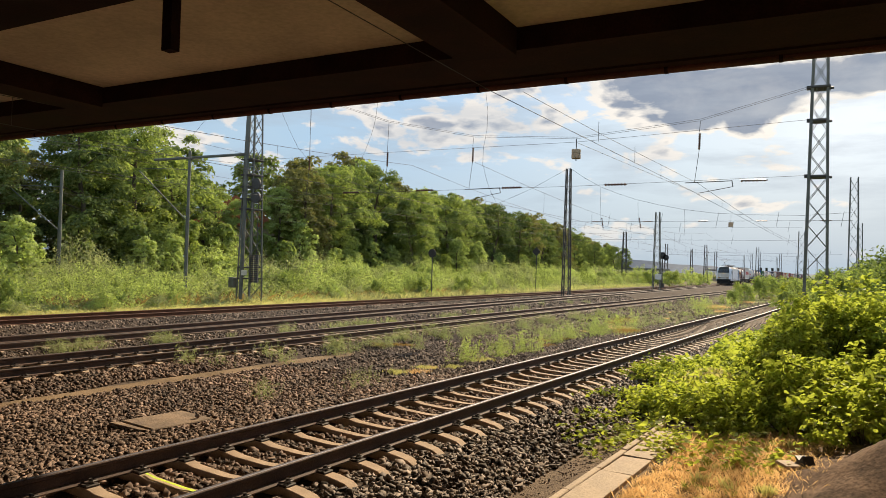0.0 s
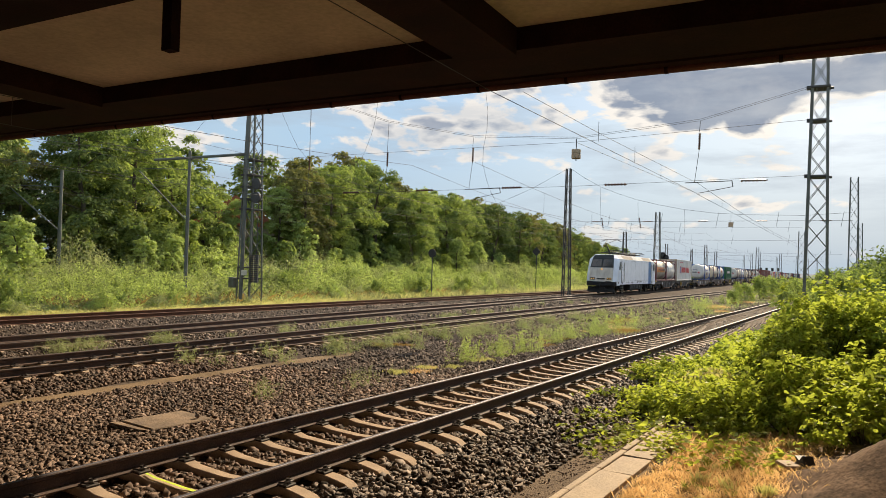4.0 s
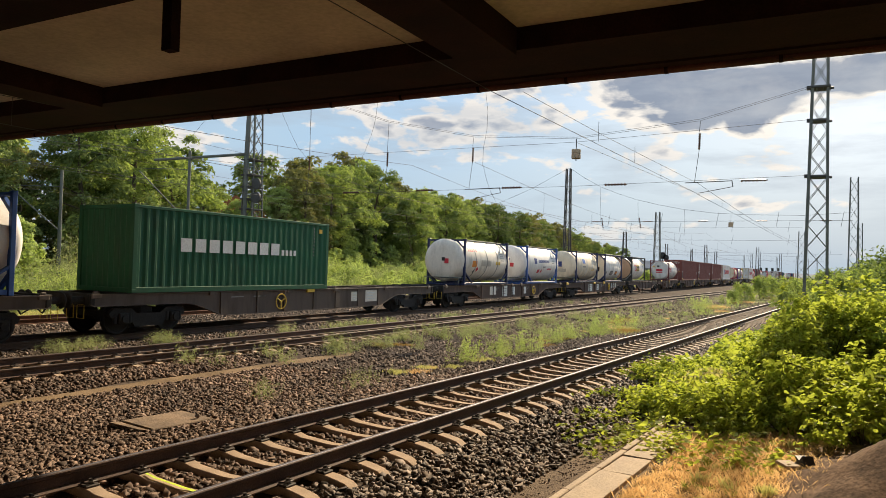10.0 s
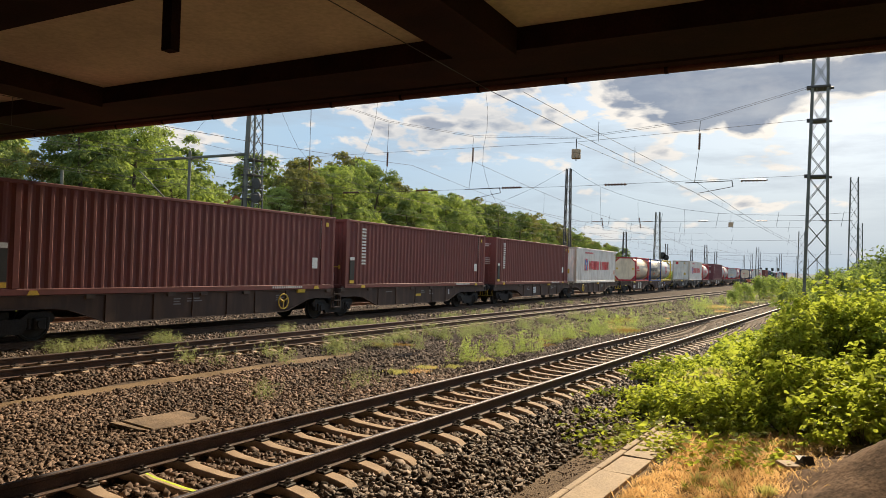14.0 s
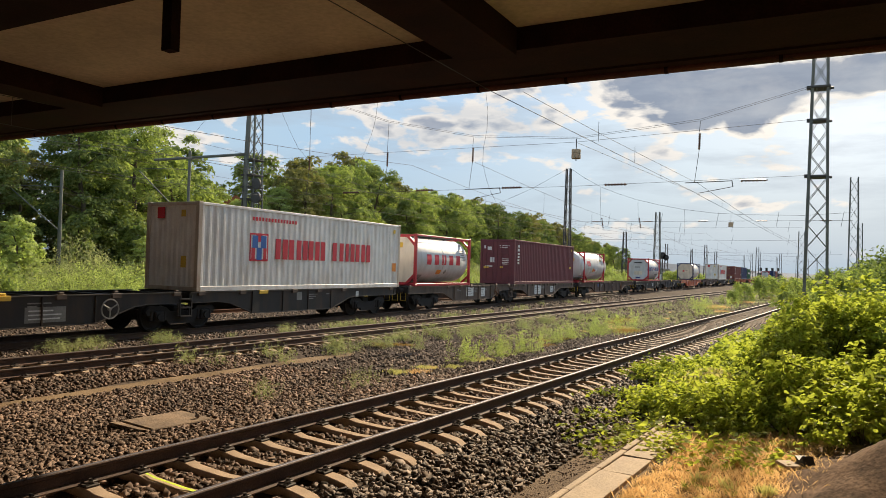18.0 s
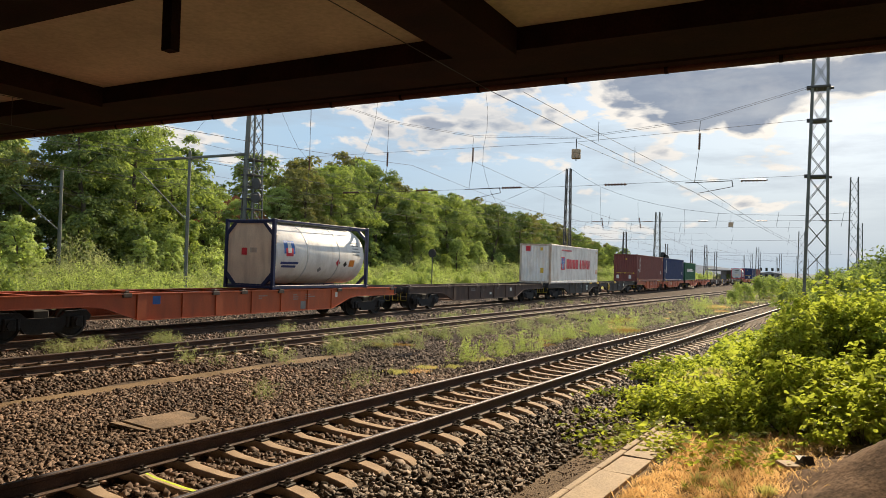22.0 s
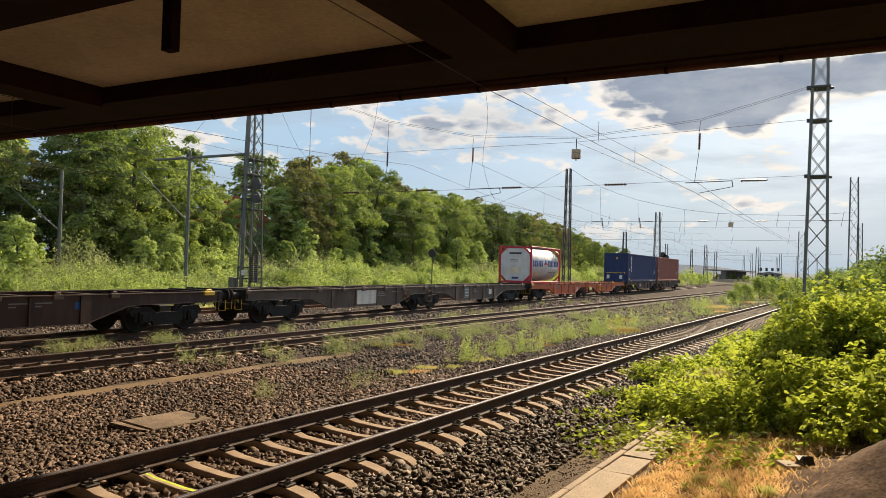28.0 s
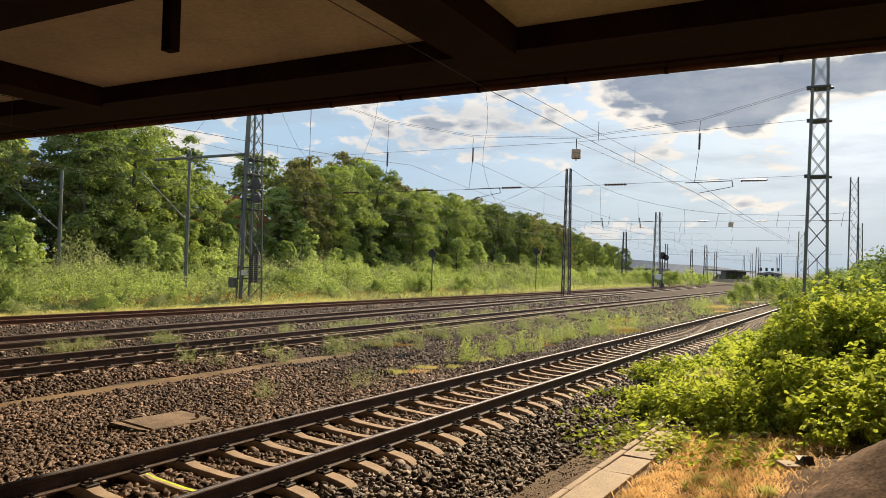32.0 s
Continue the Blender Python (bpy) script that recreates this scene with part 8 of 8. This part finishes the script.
LOCO_BUFFER = Build().rod((0, 0.02, 0), (0, -0.42, 0), 0.12, 12).box(-0.30, -0.54, -0.22, 0.30, -0.42, 0.22, 0.05).mesh("buffer", M["wagon_black"])
LOCO_WHEEL = Build().lathe((0, 0, 0), "x", [(-0.07, 0.0), (-0.07, 0.2), (-0.03, 0.5), (-0.065, 0.52), (-0.065, 0.655), (-0.04, 0.655), (-0.03, 0.625), (0.07, 0.62), (0.07, 0.54), (0.03, 0.5), (0.05, 0.2), (0.09, 0.18), (0.09, 0.0)], 28).mesh("wheel", M["steel_wheel"], True)
LOCO_RIM = Build().lathe((0, 0, 0), "x", [(0.0705, 0.53), (0.075, 0.54), (0.075, 0.575), (0.0705, 0.585)], 28).mesh("rim", M["wheel_rim"], True)
locomotive(160.0)

# -- the wagons, front to rear --
W_, G_ = "white_paint", "grey_paint"
wagon(179.1, 206.5, 192.9, "w_grey", "dark grey articulated container wagon with yellow fittings", 1, [None, (3.6 + 13.8, "yellow")], [(5.2, 0.35, 0.3, 0.9, W_), (9.2, 0.5, 0.35, 0.75, G_)])
wagon(206.5, 226.9, None, "w_taupe", "weathered brown container wagon with a grey handwheel", 3, [(9.6, "grey")], [(6.4, 0.25, 0.2, 0.95, "blue_paint"), (8.2, 0.9, 0.45, 0.8, "t_dirty"), (14.5, 0.8, 0.4, 0.8, "t_dirty")])
wagon(226.9, 246.6, None, "w_taupe", "weathered brown-grey container wagon", 4, [(13.0, "brown")], [(14.6, 0.25, 0.3, 0.95, W_), (10.6, 0.7, 0.35, 0.75, "t_dirty")])
wagon(246.6, 266.9, None, "w_taupe", "weathered brown container wagon with a yellow handwheel", 5, [(8.2, "yellow")], [(13.0, 0.6, 0.4, 0.85, "t_dirty"), (14.2, 0.9, 0.5, 0.85, "t_dirty")])
wagon(266.9, 287.0, None, "w_brown", "dark brown container wagon with white inscription plates", 6, [(13.6, "yellow")], [(7.0, 0.9, 0.5, 0.85, "t_dirty"), (8.8, 0.75, 0.65, 0.8, W_), (10.2, 0.5, 0.5, 0.8, W_), (12.2, 0.4, 0.45, 0.8, W_)])
wagon(287.0, 306.9, None, "w_brown", "dark brown container wagon with white plates and a yellow handwheel", 7, [(12.8, "yellow")], [(7.2, 1.1, 0.6, 0.8, W_), (9.4, 0.6, 0.5, 0.8, W_), (14.4, 1.0, 0.45, 0.85, W_), (15.4, 0.4, 0.4, 0.9, W_)])
wagon(306.9, 336.2, 321.9, "w_brown", "dark brown articulated container wagon, partly unloaded", 8, [None, (19.2, "brown")], [(22.4, 0.3, 0.12, 0.9, "yellow_paint")])
wagon(336.2, 367.2, 352.1, "w_brown", "dark brown articulated wagon under two long boxes", 10, [(12.6, "yellow"), None], [(22.6, 0.5, 0.12, 0.8, "yellow_paint"), (25.8, 0.15, 0.25, 0.9, W_)])
wagon(367.2, 397.8, 382.6, "w_brown", "dark brown articulated wagon under a box and a white container", 12, [None, (18.5, "yellow")], [(7.5, 0.6, 0.4, 0.8, W_)])
wagon(397.8, 424.9, 411.2, "w_brown", "dark brown articulated wagon with white plates carrying three tanks", 14, [None, (18.3, "grey")], [(6.3, 0.8, 0.3, 0.7, W_), (8.8, 1.3, 0.65, 0.8, "t_dirty"), (19.9, 0.8, 0.7, 0.8, W_), (21.0, 0.6, 0.3, 0.7, W_), (22.2, 0.4, 0.35, 0.95, "blue_paint")])
wagon(424.9, 450.9, 438.0, "w_grey", "dark grey articulated wagon, front half empty", 16, [(10.4, "grey"), None], [(7.2, 0.3, 0.2, 0.95, "blue_paint"), (8.6, 1.1, 0.4, 0.7, G_), (18.6, 0.3, 0.3, 0.95, G_), (22.4, 0.2, 0.25, 0.95, W_)])
wagon(450.9, 477.7, 464.2, "w_taupe", "weathered grey-brown articulated wagon with white plates", 18, [(10.9, "brown"), None], [(7.4, 0.9, 0.5, 0.85, W_), (9.0, 0.8, 0.5, 0.8, W_), (18.2, 1.3, 0.6, 0.8, W_), (21.2, 0.9, 0.4, 0.8, W_)])
wagon(477.7, 497.7, None, "w_brown", "dark brown container wagon with a small blue plate", 20, [(14.0, "brown")], [(6.4, 0.25, 0.25, 0.95, "blue_paint")])
wagon(497.7, 524.7, 511.2, "w_grey", "dark grey articulated wagon, rear half empty", 22, [(11.6, "grey"), None], [(9.2, 0.7, 0.4, 0.8, G_), (22.6, 0.2, 0.25, 0.95, W_)])
wagon(524.7, 544.7, None, "w_orange", "orange container wagon with rusty brackets", 24, [], [(6.0, 0.28, 0.25, 0.98, "blue_paint"), (12.8, 0.3, 0.3, 0.6, G_), (14.9, 0.15, 0.2, 0.95, W_)])
wagon(544.7, 564.3, None, "w_brown", "empty dark brown container wagon", 26, [], [(10.2, 0.25, 0.12, 0.7, W_), (13.3, 0.3, 0.2, 0.9, W_)])
wagon(564.3, 591.9, 578.0, "w_grey", "dark grey articulated wagon, rear half empty", 28, [None, (16.8, "yellow")], [(7.2, 0.3, 0.3, 0.95, G_), (10.4, 0.6, 0.4, 0.8, W_), (22.6, 0.2, 0.25, 0.9, W_)])
wagon(591.9, 622.0, 606.5, "w_orange", "orange articulated wagon under two long boxes", 30, [(12.4, "brown"), None], [(8.3, 0.3, 0.12, 0.8, W_), (19.9, 1.5, 0.35, 0.85, "t_peach"), (23.3, 0.15, 0.2, 0.95, W_)])
wagon(622.0, 648.4, 635.2, "w_orange", "orange articulated wagon with a green box, rear half empty", 32, [None, None], [(6.8, 0.3, 0.3, 0.95, G_), (9.8, 0.3, 0.3, 0.7, W_)])
wagon(648.4, 674.8, 661.6, "w_brown", "empty dark brown articulated wagon with white plates", 34, [None, (16.2, "yellow")], [(8.2, 0.9, 0.6, 0.8, "t_dirty"), (15.4, 0.5, 0.4, 0.85, W_), (17.9, 1.2, 0.6, 0.8, W_), (20.8, 0.3, 0.2, 0.9, "blue_paint")])
wagon(674.8, 701.9, 688.3, "w_taupe", "empty weathered grey-brown articulated wagon", 36, [(11.2, "brown"), None], [(8.0, 1.5, 0.6, 0.8, "t_dirty"), (18.0, 0.9, 0.6, 0.8, G_), (21.0, 0.4, 0.3, 0.8, W_)])
wagon(701.9, 728.7, 715.3, "w_orange", "orange articulated wagon, rear half empty", 38, [None, (17.4, "yellow")], [(6.4, 0.28, 0.25, 0.98, G_), (10.9, 0.25, 0.3, 0.7, W_)])
wagon(728.7, 759.8, 743.5, "w_brown", "dark brown articulated wagon at the end of the train", 40, [None, (18.2, "brown")], [(6.6, 0.8, 0.3, 0.8, G_), (24.2, 0.15, 0.2, 0.9, W_)])

# -- what they carry --
OR, RD, YE, BL, NV, BK, GY, WH = "orange_paint", "red_paint", "yellow_paint", "blue_paint", "navy_paint", "black_paint", "grey_paint", "white_paint"


def row(y, ang, n, w, gap, h, mname):
    return [(y + i * (w + gap), ang, w, h, mname) for i in range(n)]


tank(180.2, "t_worn", "f_maroon", "worn steel tank with an orange band in a maroon frame", marks=[(3.0, 0.03, 4.6, 0.62, OR)] + [(1.7 + i * 0.19, 0.03, 0.13, 0.22, BK, 0.012) for i in range(7)] + [(3.25, 0.03, 0.34, 0.34, RD, 0.012)] + [(3.7 + i * 0.19, 0.03, 0.13, 0.22, BK, 0.012) for i in range(8)] + [("d", 4.6, -0.75, 0.2, GY)])
tank(186.4, "t_white", "f_maroon", "white tank with a small purple disc in a maroon frame", marks=[(1.3, 0.30, 0.55, 0.5, "f_navy"), (1.3, -0.1, 0.6, 0.06, GY), ("d", 1.1, -0.55, 0.16, GY), ("d", 3.0, 0.2, 0.15, GY)])
line_box(193.4, "white corrugated container with red lettering bars and rusty corners")
tank(218.95, "t_white", "f_blue", "glossy white swap tank with blue frame and red hazard labels", over=0.62, r=1.19, marks=[(1.2, 0.20, 0.55, 0.42, NV)] + row(1.88, 0.20, 10, 0.15, 0.065, 0.24, NV) + [(1.0, -0.48, 0.9, 0.3, GY), (2.98, -0.28, 1.1, 0.46, GY), (2.72, -0.28, 0.40, 0.32, OR, 0.012), ("d", 3.25, -0.28, 0.19, RD)] + row(4.05, -0.33, 6, 0.11, 0.03, 0.13, RD) +
     [("e", -0.2, 0.25, 0.8, 0.10, NV), ("e", -0.3, -0.15, 0.7, 0.22, GY), ("e", 0.35, -0.2, 0.26, 0.26, RD)], bands=0)
tank(229.7, "t_cream", "f_navy", "cream swap tank with dark blue frame and soiled shell", over=0.42, r=1.18, marks=[(1.15, 0.25, 0.34, 0.42, RD)] + row(0.85, -0.08, 6, 0.12, 0.02, 0.15, NV) + [(2.55, -0.42, 1.1, 0.42, GY), (2.35, -0.42, 0.3, 0.26, RD, 0.012), (3.0, -0.42, 0.32, 0.3, OR, 0.012), ("e", 0.0, -0.45, 0.95, 0.4, GY), ("e", -0.2, -0.45, 0.3, 0.24, RD), ("e", 0.15, -0.45, 0.3, 0.24, BK)])
tank(239.0, "t_white", "f_blue", "white tank with an orange field in a bright blue frame", over=0.42, r=1.15, end_col="t_cream", marks=[(2.8, 0.15, 1.75, 0.55, OR)] + [(2.55 + i * 0.18, 0.15, 0.12, 0.32, BK, 0.012) for i in range(8)] + [(3.0, -0.42, 1.6, 0.32, GY), (1.7, -0.45, 0.3, 0.12, NV), (5.2, -0.15, 0.5, 0.14, YE), (4.9, 0.42, 0.22, 0.14, OR)], bands=4)
t = container(248.4, 9.125, 2.591, "c_green", "dark green thirty-foot container with white lettering bars", width=2.5)
sticker(t, "letter_bar", lettering(1.72, DECK + 1.26, 0.42, 8, 0.15, 0.43), "white_paint", 1.25, "white bar shapes")
sticker(t, "address_bar", lettering(6.34, DECK + 1.26, 0.20, 4, 0.08, 0.14), "white_paint", 1.25)
tank(269.9, "t_dirty", "f_navy", "stained cream swap tank in a dark blue frame", over=0.55, r=1.19, marks=row(0.75, 0.55, 5, 0.2, 0.05, 0.24, RD) + [(1.35, -0.15, 0.62, 0.36, OR), ("d", 1.8, -0.42, 0.17, RD), ("d", 1.45, -0.55, 0.13, BK), (4.4, -0.08, 0.28, 0.2, YE), (4.78, -0.08, 0.28, 0.2, YE), (2.9, -0.1, 1.4, 0.35, "t_worn"), ("e", 0.35, -0.05, 0.26, 0.26, RD), ("e", 0.15, 0.05, 0.2, 0.2, BK)])
tank(279.3, "t_white", "f_blue", "white swap tank with navy lettering bars and bright blue frame", over=0.62, r=1.19, marks=[(1.67, 0.15, 0.50, 0.38, NV)] + row(2.32, 0.15, 10, 0.16, 0.06, 0.2, NV) + [(2.4, -0.45, 0.4, 0.26, RD), ("d", 2.95, -0.45, 0.16, RD), (3.7, -0.62, 0.34, 0.28, WH), (3.4, -0.18, 0.6, 0.08, GY)] + row(4.2, -0.3, 6, 0.1, 0.03, 0.11, RD) + [("e", -0.2, 0.25, 0.8, 0.10, NV), ("e", 0.35, -0.12, 0.26, 0.26, RD)], bands=0)
tank(290.1, "t_cream", "f_navy", "cream swap tank with dark label patches and navy frame", over=0.42, r=1.18, marks=[(2.2, 0.35, 0.75, 0.4, BL), (2.2, -0.05, 0.8, 0.1, GY), (3.0, -0.42, 0.5, 0.34, "t_dirty"), (4.5, -0.25, 0.28, 0.2, YE), (4.9, -0.25, 0.28, 0.2, YE), ("e", -0.1, 0.1, 0.42, 0.42, NV), ("e", -0.1, -0.4, 1.1, 0.28, "t_worn")])
tank(298.65, "t_white", "f_navy", "white tank with scorched label frames and an end plate tinted for warm bounce", end="oct", end_col="t_cream", marks=row(1.7, 0.25, 6, 0.34, 0.12, 0.34, "t_dirty") + [(0.55, -0.42, 0.9, 0.26, BK), (0.55, -0.42, 0.7, 0.17, GY, 0.012), (2.6, -0.42, 1.1, 0.42, BK), (2.6, -0.42, 0.9, 0.28, GY, 0.012), (4.2, -0.42, 0.75, 0.36, BK), (4.2, -0.42, 0.6, 0.26, OR, 0.012), ("e", -0.05, 0.3, 0.42, 0.5, NV), ("e", 0.35, -0.15, 0.6, 0.42, BK), ("e", 0.4, -0.12, 0.42, 0.36, OR), ("e", -0.2, -0.35, 0.55, 0.42, BK), ("e", -0.2, -0.35, 0.42, 0.32, "t_cream")])
tank(308.9, "t_white", "f_black", "white tank with red and yellow logo shapes in a black frame", end="round", end_col="t_peach", r=1.14, marks=[(1.85, 0.10, 0.8, 0.68, RD), (1.85, 0.10, 0.26, 0.5, WH, 0.012), (2.95, 0.10, 1.3, 0.68, YE)] + [(2.50 + i * 0.2, 0.20, 0.14, 0.3, BK, 0.012) for i in range(5)] + [(2.95, -0.08, 1.1, 0.1, BK, 0.012), ("d", 2.8, -0.5, 0.16, WH)])
tank(328.9, "t_white", "f_maroon", "white tank with red lettering bars in a maroon frame", marks=row(0.75, 0.15, 3, 0.34, 0.08, 0.36, RD) + [(1.3, -0.15, 1.2, 0.12, RD), (1.3, -0.36, 1.3, 0.05, GY), (1.3, -0.46, 1.0, 0.05, GY), ("d", 3.6, -0.42, 0.15, "t_worn"), ("d", 5.2, 0.0, 0.14, YE), ("e", -0.05, 0.0, 0.8, 0.3, RD), ("e", -0.05, -0.3, 0.8, 0.1, RD), ("e", -0.2, 0.5, 0.3, 0.22, BK), ("e", -0.75, 0.45, 0.2, 0.2, YE)], bands=2)
t = long_box(338.1, "c_brown", "long red-brown corrugated box with doors in front", True, False)
end_sticker(t, "red_label", [(-0.75, DECK + 2.45, -0.42, DECK + 2.68)], "red_paint", 0.015)
end_sticker(t, "length_mark", [(-1.08, DECK + 1.35, -0.95, DECK + 1.6), (-0.9, DECK + 1.35, -0.77, DECK + 1.6)], "white_paint", 0.015)
end_sticker(t, "yellow_line", [(-1.05, DECK + 1.2, 1.05, DECK + 1.24)], "yellow_paint", 0.015)
long_box(352.6, "c_brown", "long red-brown corrugated box with a white letter column", False)
long_box(367.9, "c_brown", "long red-brown corrugated box with doors and a letter column", True)
line_box(383.8, "white container with red lettering bars behind the brown boxes")
tank(404.6, "t_cream", "f_red", "pale tank with an eight-sided end in a bright red frame", end="oct", end_col="t_cream", marks=row(0.7, 0.12, 3, 0.34, 0.06, 0.34, RD) + [(1.25, -0.13, 1.1, 0.12, RD), (1.15, -0.38, 0.9, 0.07, BK), ("d", 4.9, 0.3, 0.13, YE), ("e", -0.85, 0.0, 0.18, 0.2, YE), ("e", 0.85, 0.0, 0.18, 0.2, YE)], bands=1)
tank(411.7, "t_worn", "f_blue", "grimy steel tank with black lettering bars in a blue frame", end="oct", end_col="t_peach", marks=row(0.56, 0.02, 7, 0.40, 0.13, 0.40, BK) + [(2.45, -0.42, 0.38, 0.32, OR), ("d", 2.9, -0.4, 0.18, RD), (1.5, -0.80, 0.4, 0.3, GY), (4.4, -0.5, 1.4, 0.4, "t_dirty")], bands=2)
tank(417.8, "t_steel", "f_yellow", "polished steel tank with a red disc in a yellow frame", marks=[(3.3, 0.0, 0.95, 0.95, RD), (3.3, 0.08, 0.4, 0.4, WH, 0.012), (3.3, 0.08, 0.22, 0.2, RD, 0.018), (3.3, -0.28, 0.6, 0.1, WH, 0.012), (1.6, -0.1, 1.4, 0.03, GY), ("d", 5.5, -0.2, 0.13, YE)], bands=1)
line_box(438.4, "white corrugated container with red lettering bars and a rust-streaked end")
tank(452.1, "t_steel", "f_red", "grey tank with big dull red lettering bars in a red frame", end="oct", end_col="t_dirty", marks=row(1.45, 0.02, 5, 0.46, 0.34, 0.52, RD) + [(2.7, -0.55, 0.5, 0.26, OR), ("d", 3.4, -0.55, 0.16, GY), (0.95, -0.85, 0.5, 0.35, GY), ("e", -0.2, 0.3, 0.6, 0.12, RD), ("e", -0.2, -0.1, 0.6, 0.12, RD), ("e", 0.3, 0.7, 0.25, 0.25, YE)], bands=1)
t = container(464.6, 12.192, 2.896, "c_maroon", "maroon corrugated container with doors and a white letter column", door=True)
for i, (zz, hh) in enumerate(((2.15, 0.46), (1.72, 0.36), (1.32, 0.36))):
    sticker(t, "letter_bar", [(0.52, DECK + zz, 0.82, DECK + zz + hh * 0.36), (0.52, DECK + zz + hh * 0.55, 0.82, DECK + zz + hh * 0.88)], "white_paint", 1.219, "pair of white bars")
end_sticker(t, "letter_bar", [(-0.95, DECK + 2.3, -0.82, DECK + 2.5), (-0.7, DECK + 2.2, -0.4, DECK + 2.42)], "white_paint", 0.015)
end_sticker(t, "yellow_label", [(-0.95, DECK + 1.0, -0.6, DECK + 1.14), (0.2, DECK + 1.05, 0.4, DECK + 1.15)], "yellow_paint", 0.015)
end_sticker(t, "notice", [(-0.5, DECK + 1.4, -0.2, DECK + 1.72)], "white_paint", 0.015)
sticker(t, "yellow_label", [(11.2, DECK + 1.1, 11.5, DECK + 1.26)], "yellow_paint", 1.219)
tank(479.8, "t_steel", "f_red", "polished steel swap tank with red posts", over=0.85, r=1.2, marks=row(1.0, 0.22, 3, 0.28, 0.06, 0.3, RD) + [(1.45, 0.02, 0.9, 0.09, RD), (1.4, -0.2, 1.0, 0.05, GY), (2.75, -0.3, 0.44, 0.32, OR), ("d", 3.2, -0.3, 0.16, RD), (3.62, -0.3, 0.5, 0.3, WH), (5.0, 0.42, 0.55, 0.2, YE), ("e", 0.1, 0.1, 0.8, 0.3, RD), ("e", 0.0, -0.5, 0.5, 0.22, OR), ("e", 0.5, 0.5, 0.2, 0.2, YE)], bands=2, walkway=True)


def nijmarks():
    return row(0.55, 0.06, 6, 0.27, 0.06, 0.42, NV) + [("d", 3.0, 0.05, 0.42, RD), ("d", 3.0, 0.12, 0.24, NV)] + row(3.55, 0.06, 7, 0.27, 0.05, 0.42, NV) + [(1.2, -0.58, 0.24, 0.2, YE), ("d", 3.1, -0.55, 0.15, WH), (4.3, -0.50, 0.9, 0.06, BK), (5.1, -0.50, 0.6, 0.06, BK), ("e", 0.0, 0.75, 0.9, 0.12, BK), ("e", 0.0, -0.42, 0.9, 0.42, "t_cream"), ("e", 0.0, -0.95, 0.5, 0.14, NV), ("e", -0.1, 0.3, 0.6, 0.05, GY), ("e", -0.1, 0.2, 0.6, 0.05, GY)]


for u, lab in ((504.4, "silver tank with navy bars, red frame, on grey wagon"), (702.4, "silver tank with navy bars, red frame, on orange wagon")):
    tank(u, "t_steel", "f_red", lab, end="oct", end_col="t_steel", marks=nijmarks(), bands=3, braces=False)
tank(535.7, "t_white", "f_navy", "white tank with a blue and red ball in a navy frame", end="oct", end_col="t_cream", marks=[(0.95, 0.22, 0.6, 0.5, BL), (0.95, 0.05, 0.4, 0.3, RD, 0.012), (0.95, 0.2, 0.2, 0.4, WH, 0.016), (1.0, -0.30, 1.0, 0.09, NV), (1.0, -0.42, 0.8, 0.09, NV), ("d", 2.9, -0.52, 0.13, GY), ("d", 4.0, -0.25, 0.15, RD), ("d", 4.5, -0.3, 0.13, BK), (4.95, -0.26, 0.36, 0.28, OR), ("e", -0.25, 0.05, 0.26, 0.26, RD), ("e", 0.2, 0.1, 0.35, 0.18, "t_worn")], bands=2)
line_box(565.25, "white corrugated container with red lettering bars, rusty front posts")
long_box(592.3, "c_brown", "long red-brown box with white letter column on an orange wagon", False)
long_box(606.9, "c_blue", "long dark blue box with white letter column on an orange wagon", True)
t = container(622.1, 9.125, 2.591, "c_green", "dark green thirty-foot container on an orange wagon", width=2.5)
sticker(t, "letter_bar", lettering(1.72, DECK + 1.26, 0.42, 8, 0.15, 0.43), "white_paint", 1.25, "white bar shapes")
sticker(t, "address_bar", lettering(6.34, DECK + 1.26, 0.20, 4, 0.08, 0.14), "white_paint", 1.25)
long_box(729.4, "c_blue", "long dark blue box with a yellow arrow on its end", False)
long_box(744.0, "c_faded", "long faded red-brown box at the end of the train", True, False)


def motions():
    """The whole train runs towards the bridge at a steady speed, and hangs back for a moment near its end."""
    for ob, u in MOVING:
        walk(ob, [(s, pose(TRAIN_X, u - SPEED * s + (0.85 if s > 30.5 else 0.0), 0)) for s in (0.0, 8.0, 16.0, 24.0, 28.0, 30.2, 30.4, 30.6, 30.8, 32.0)])


motions()
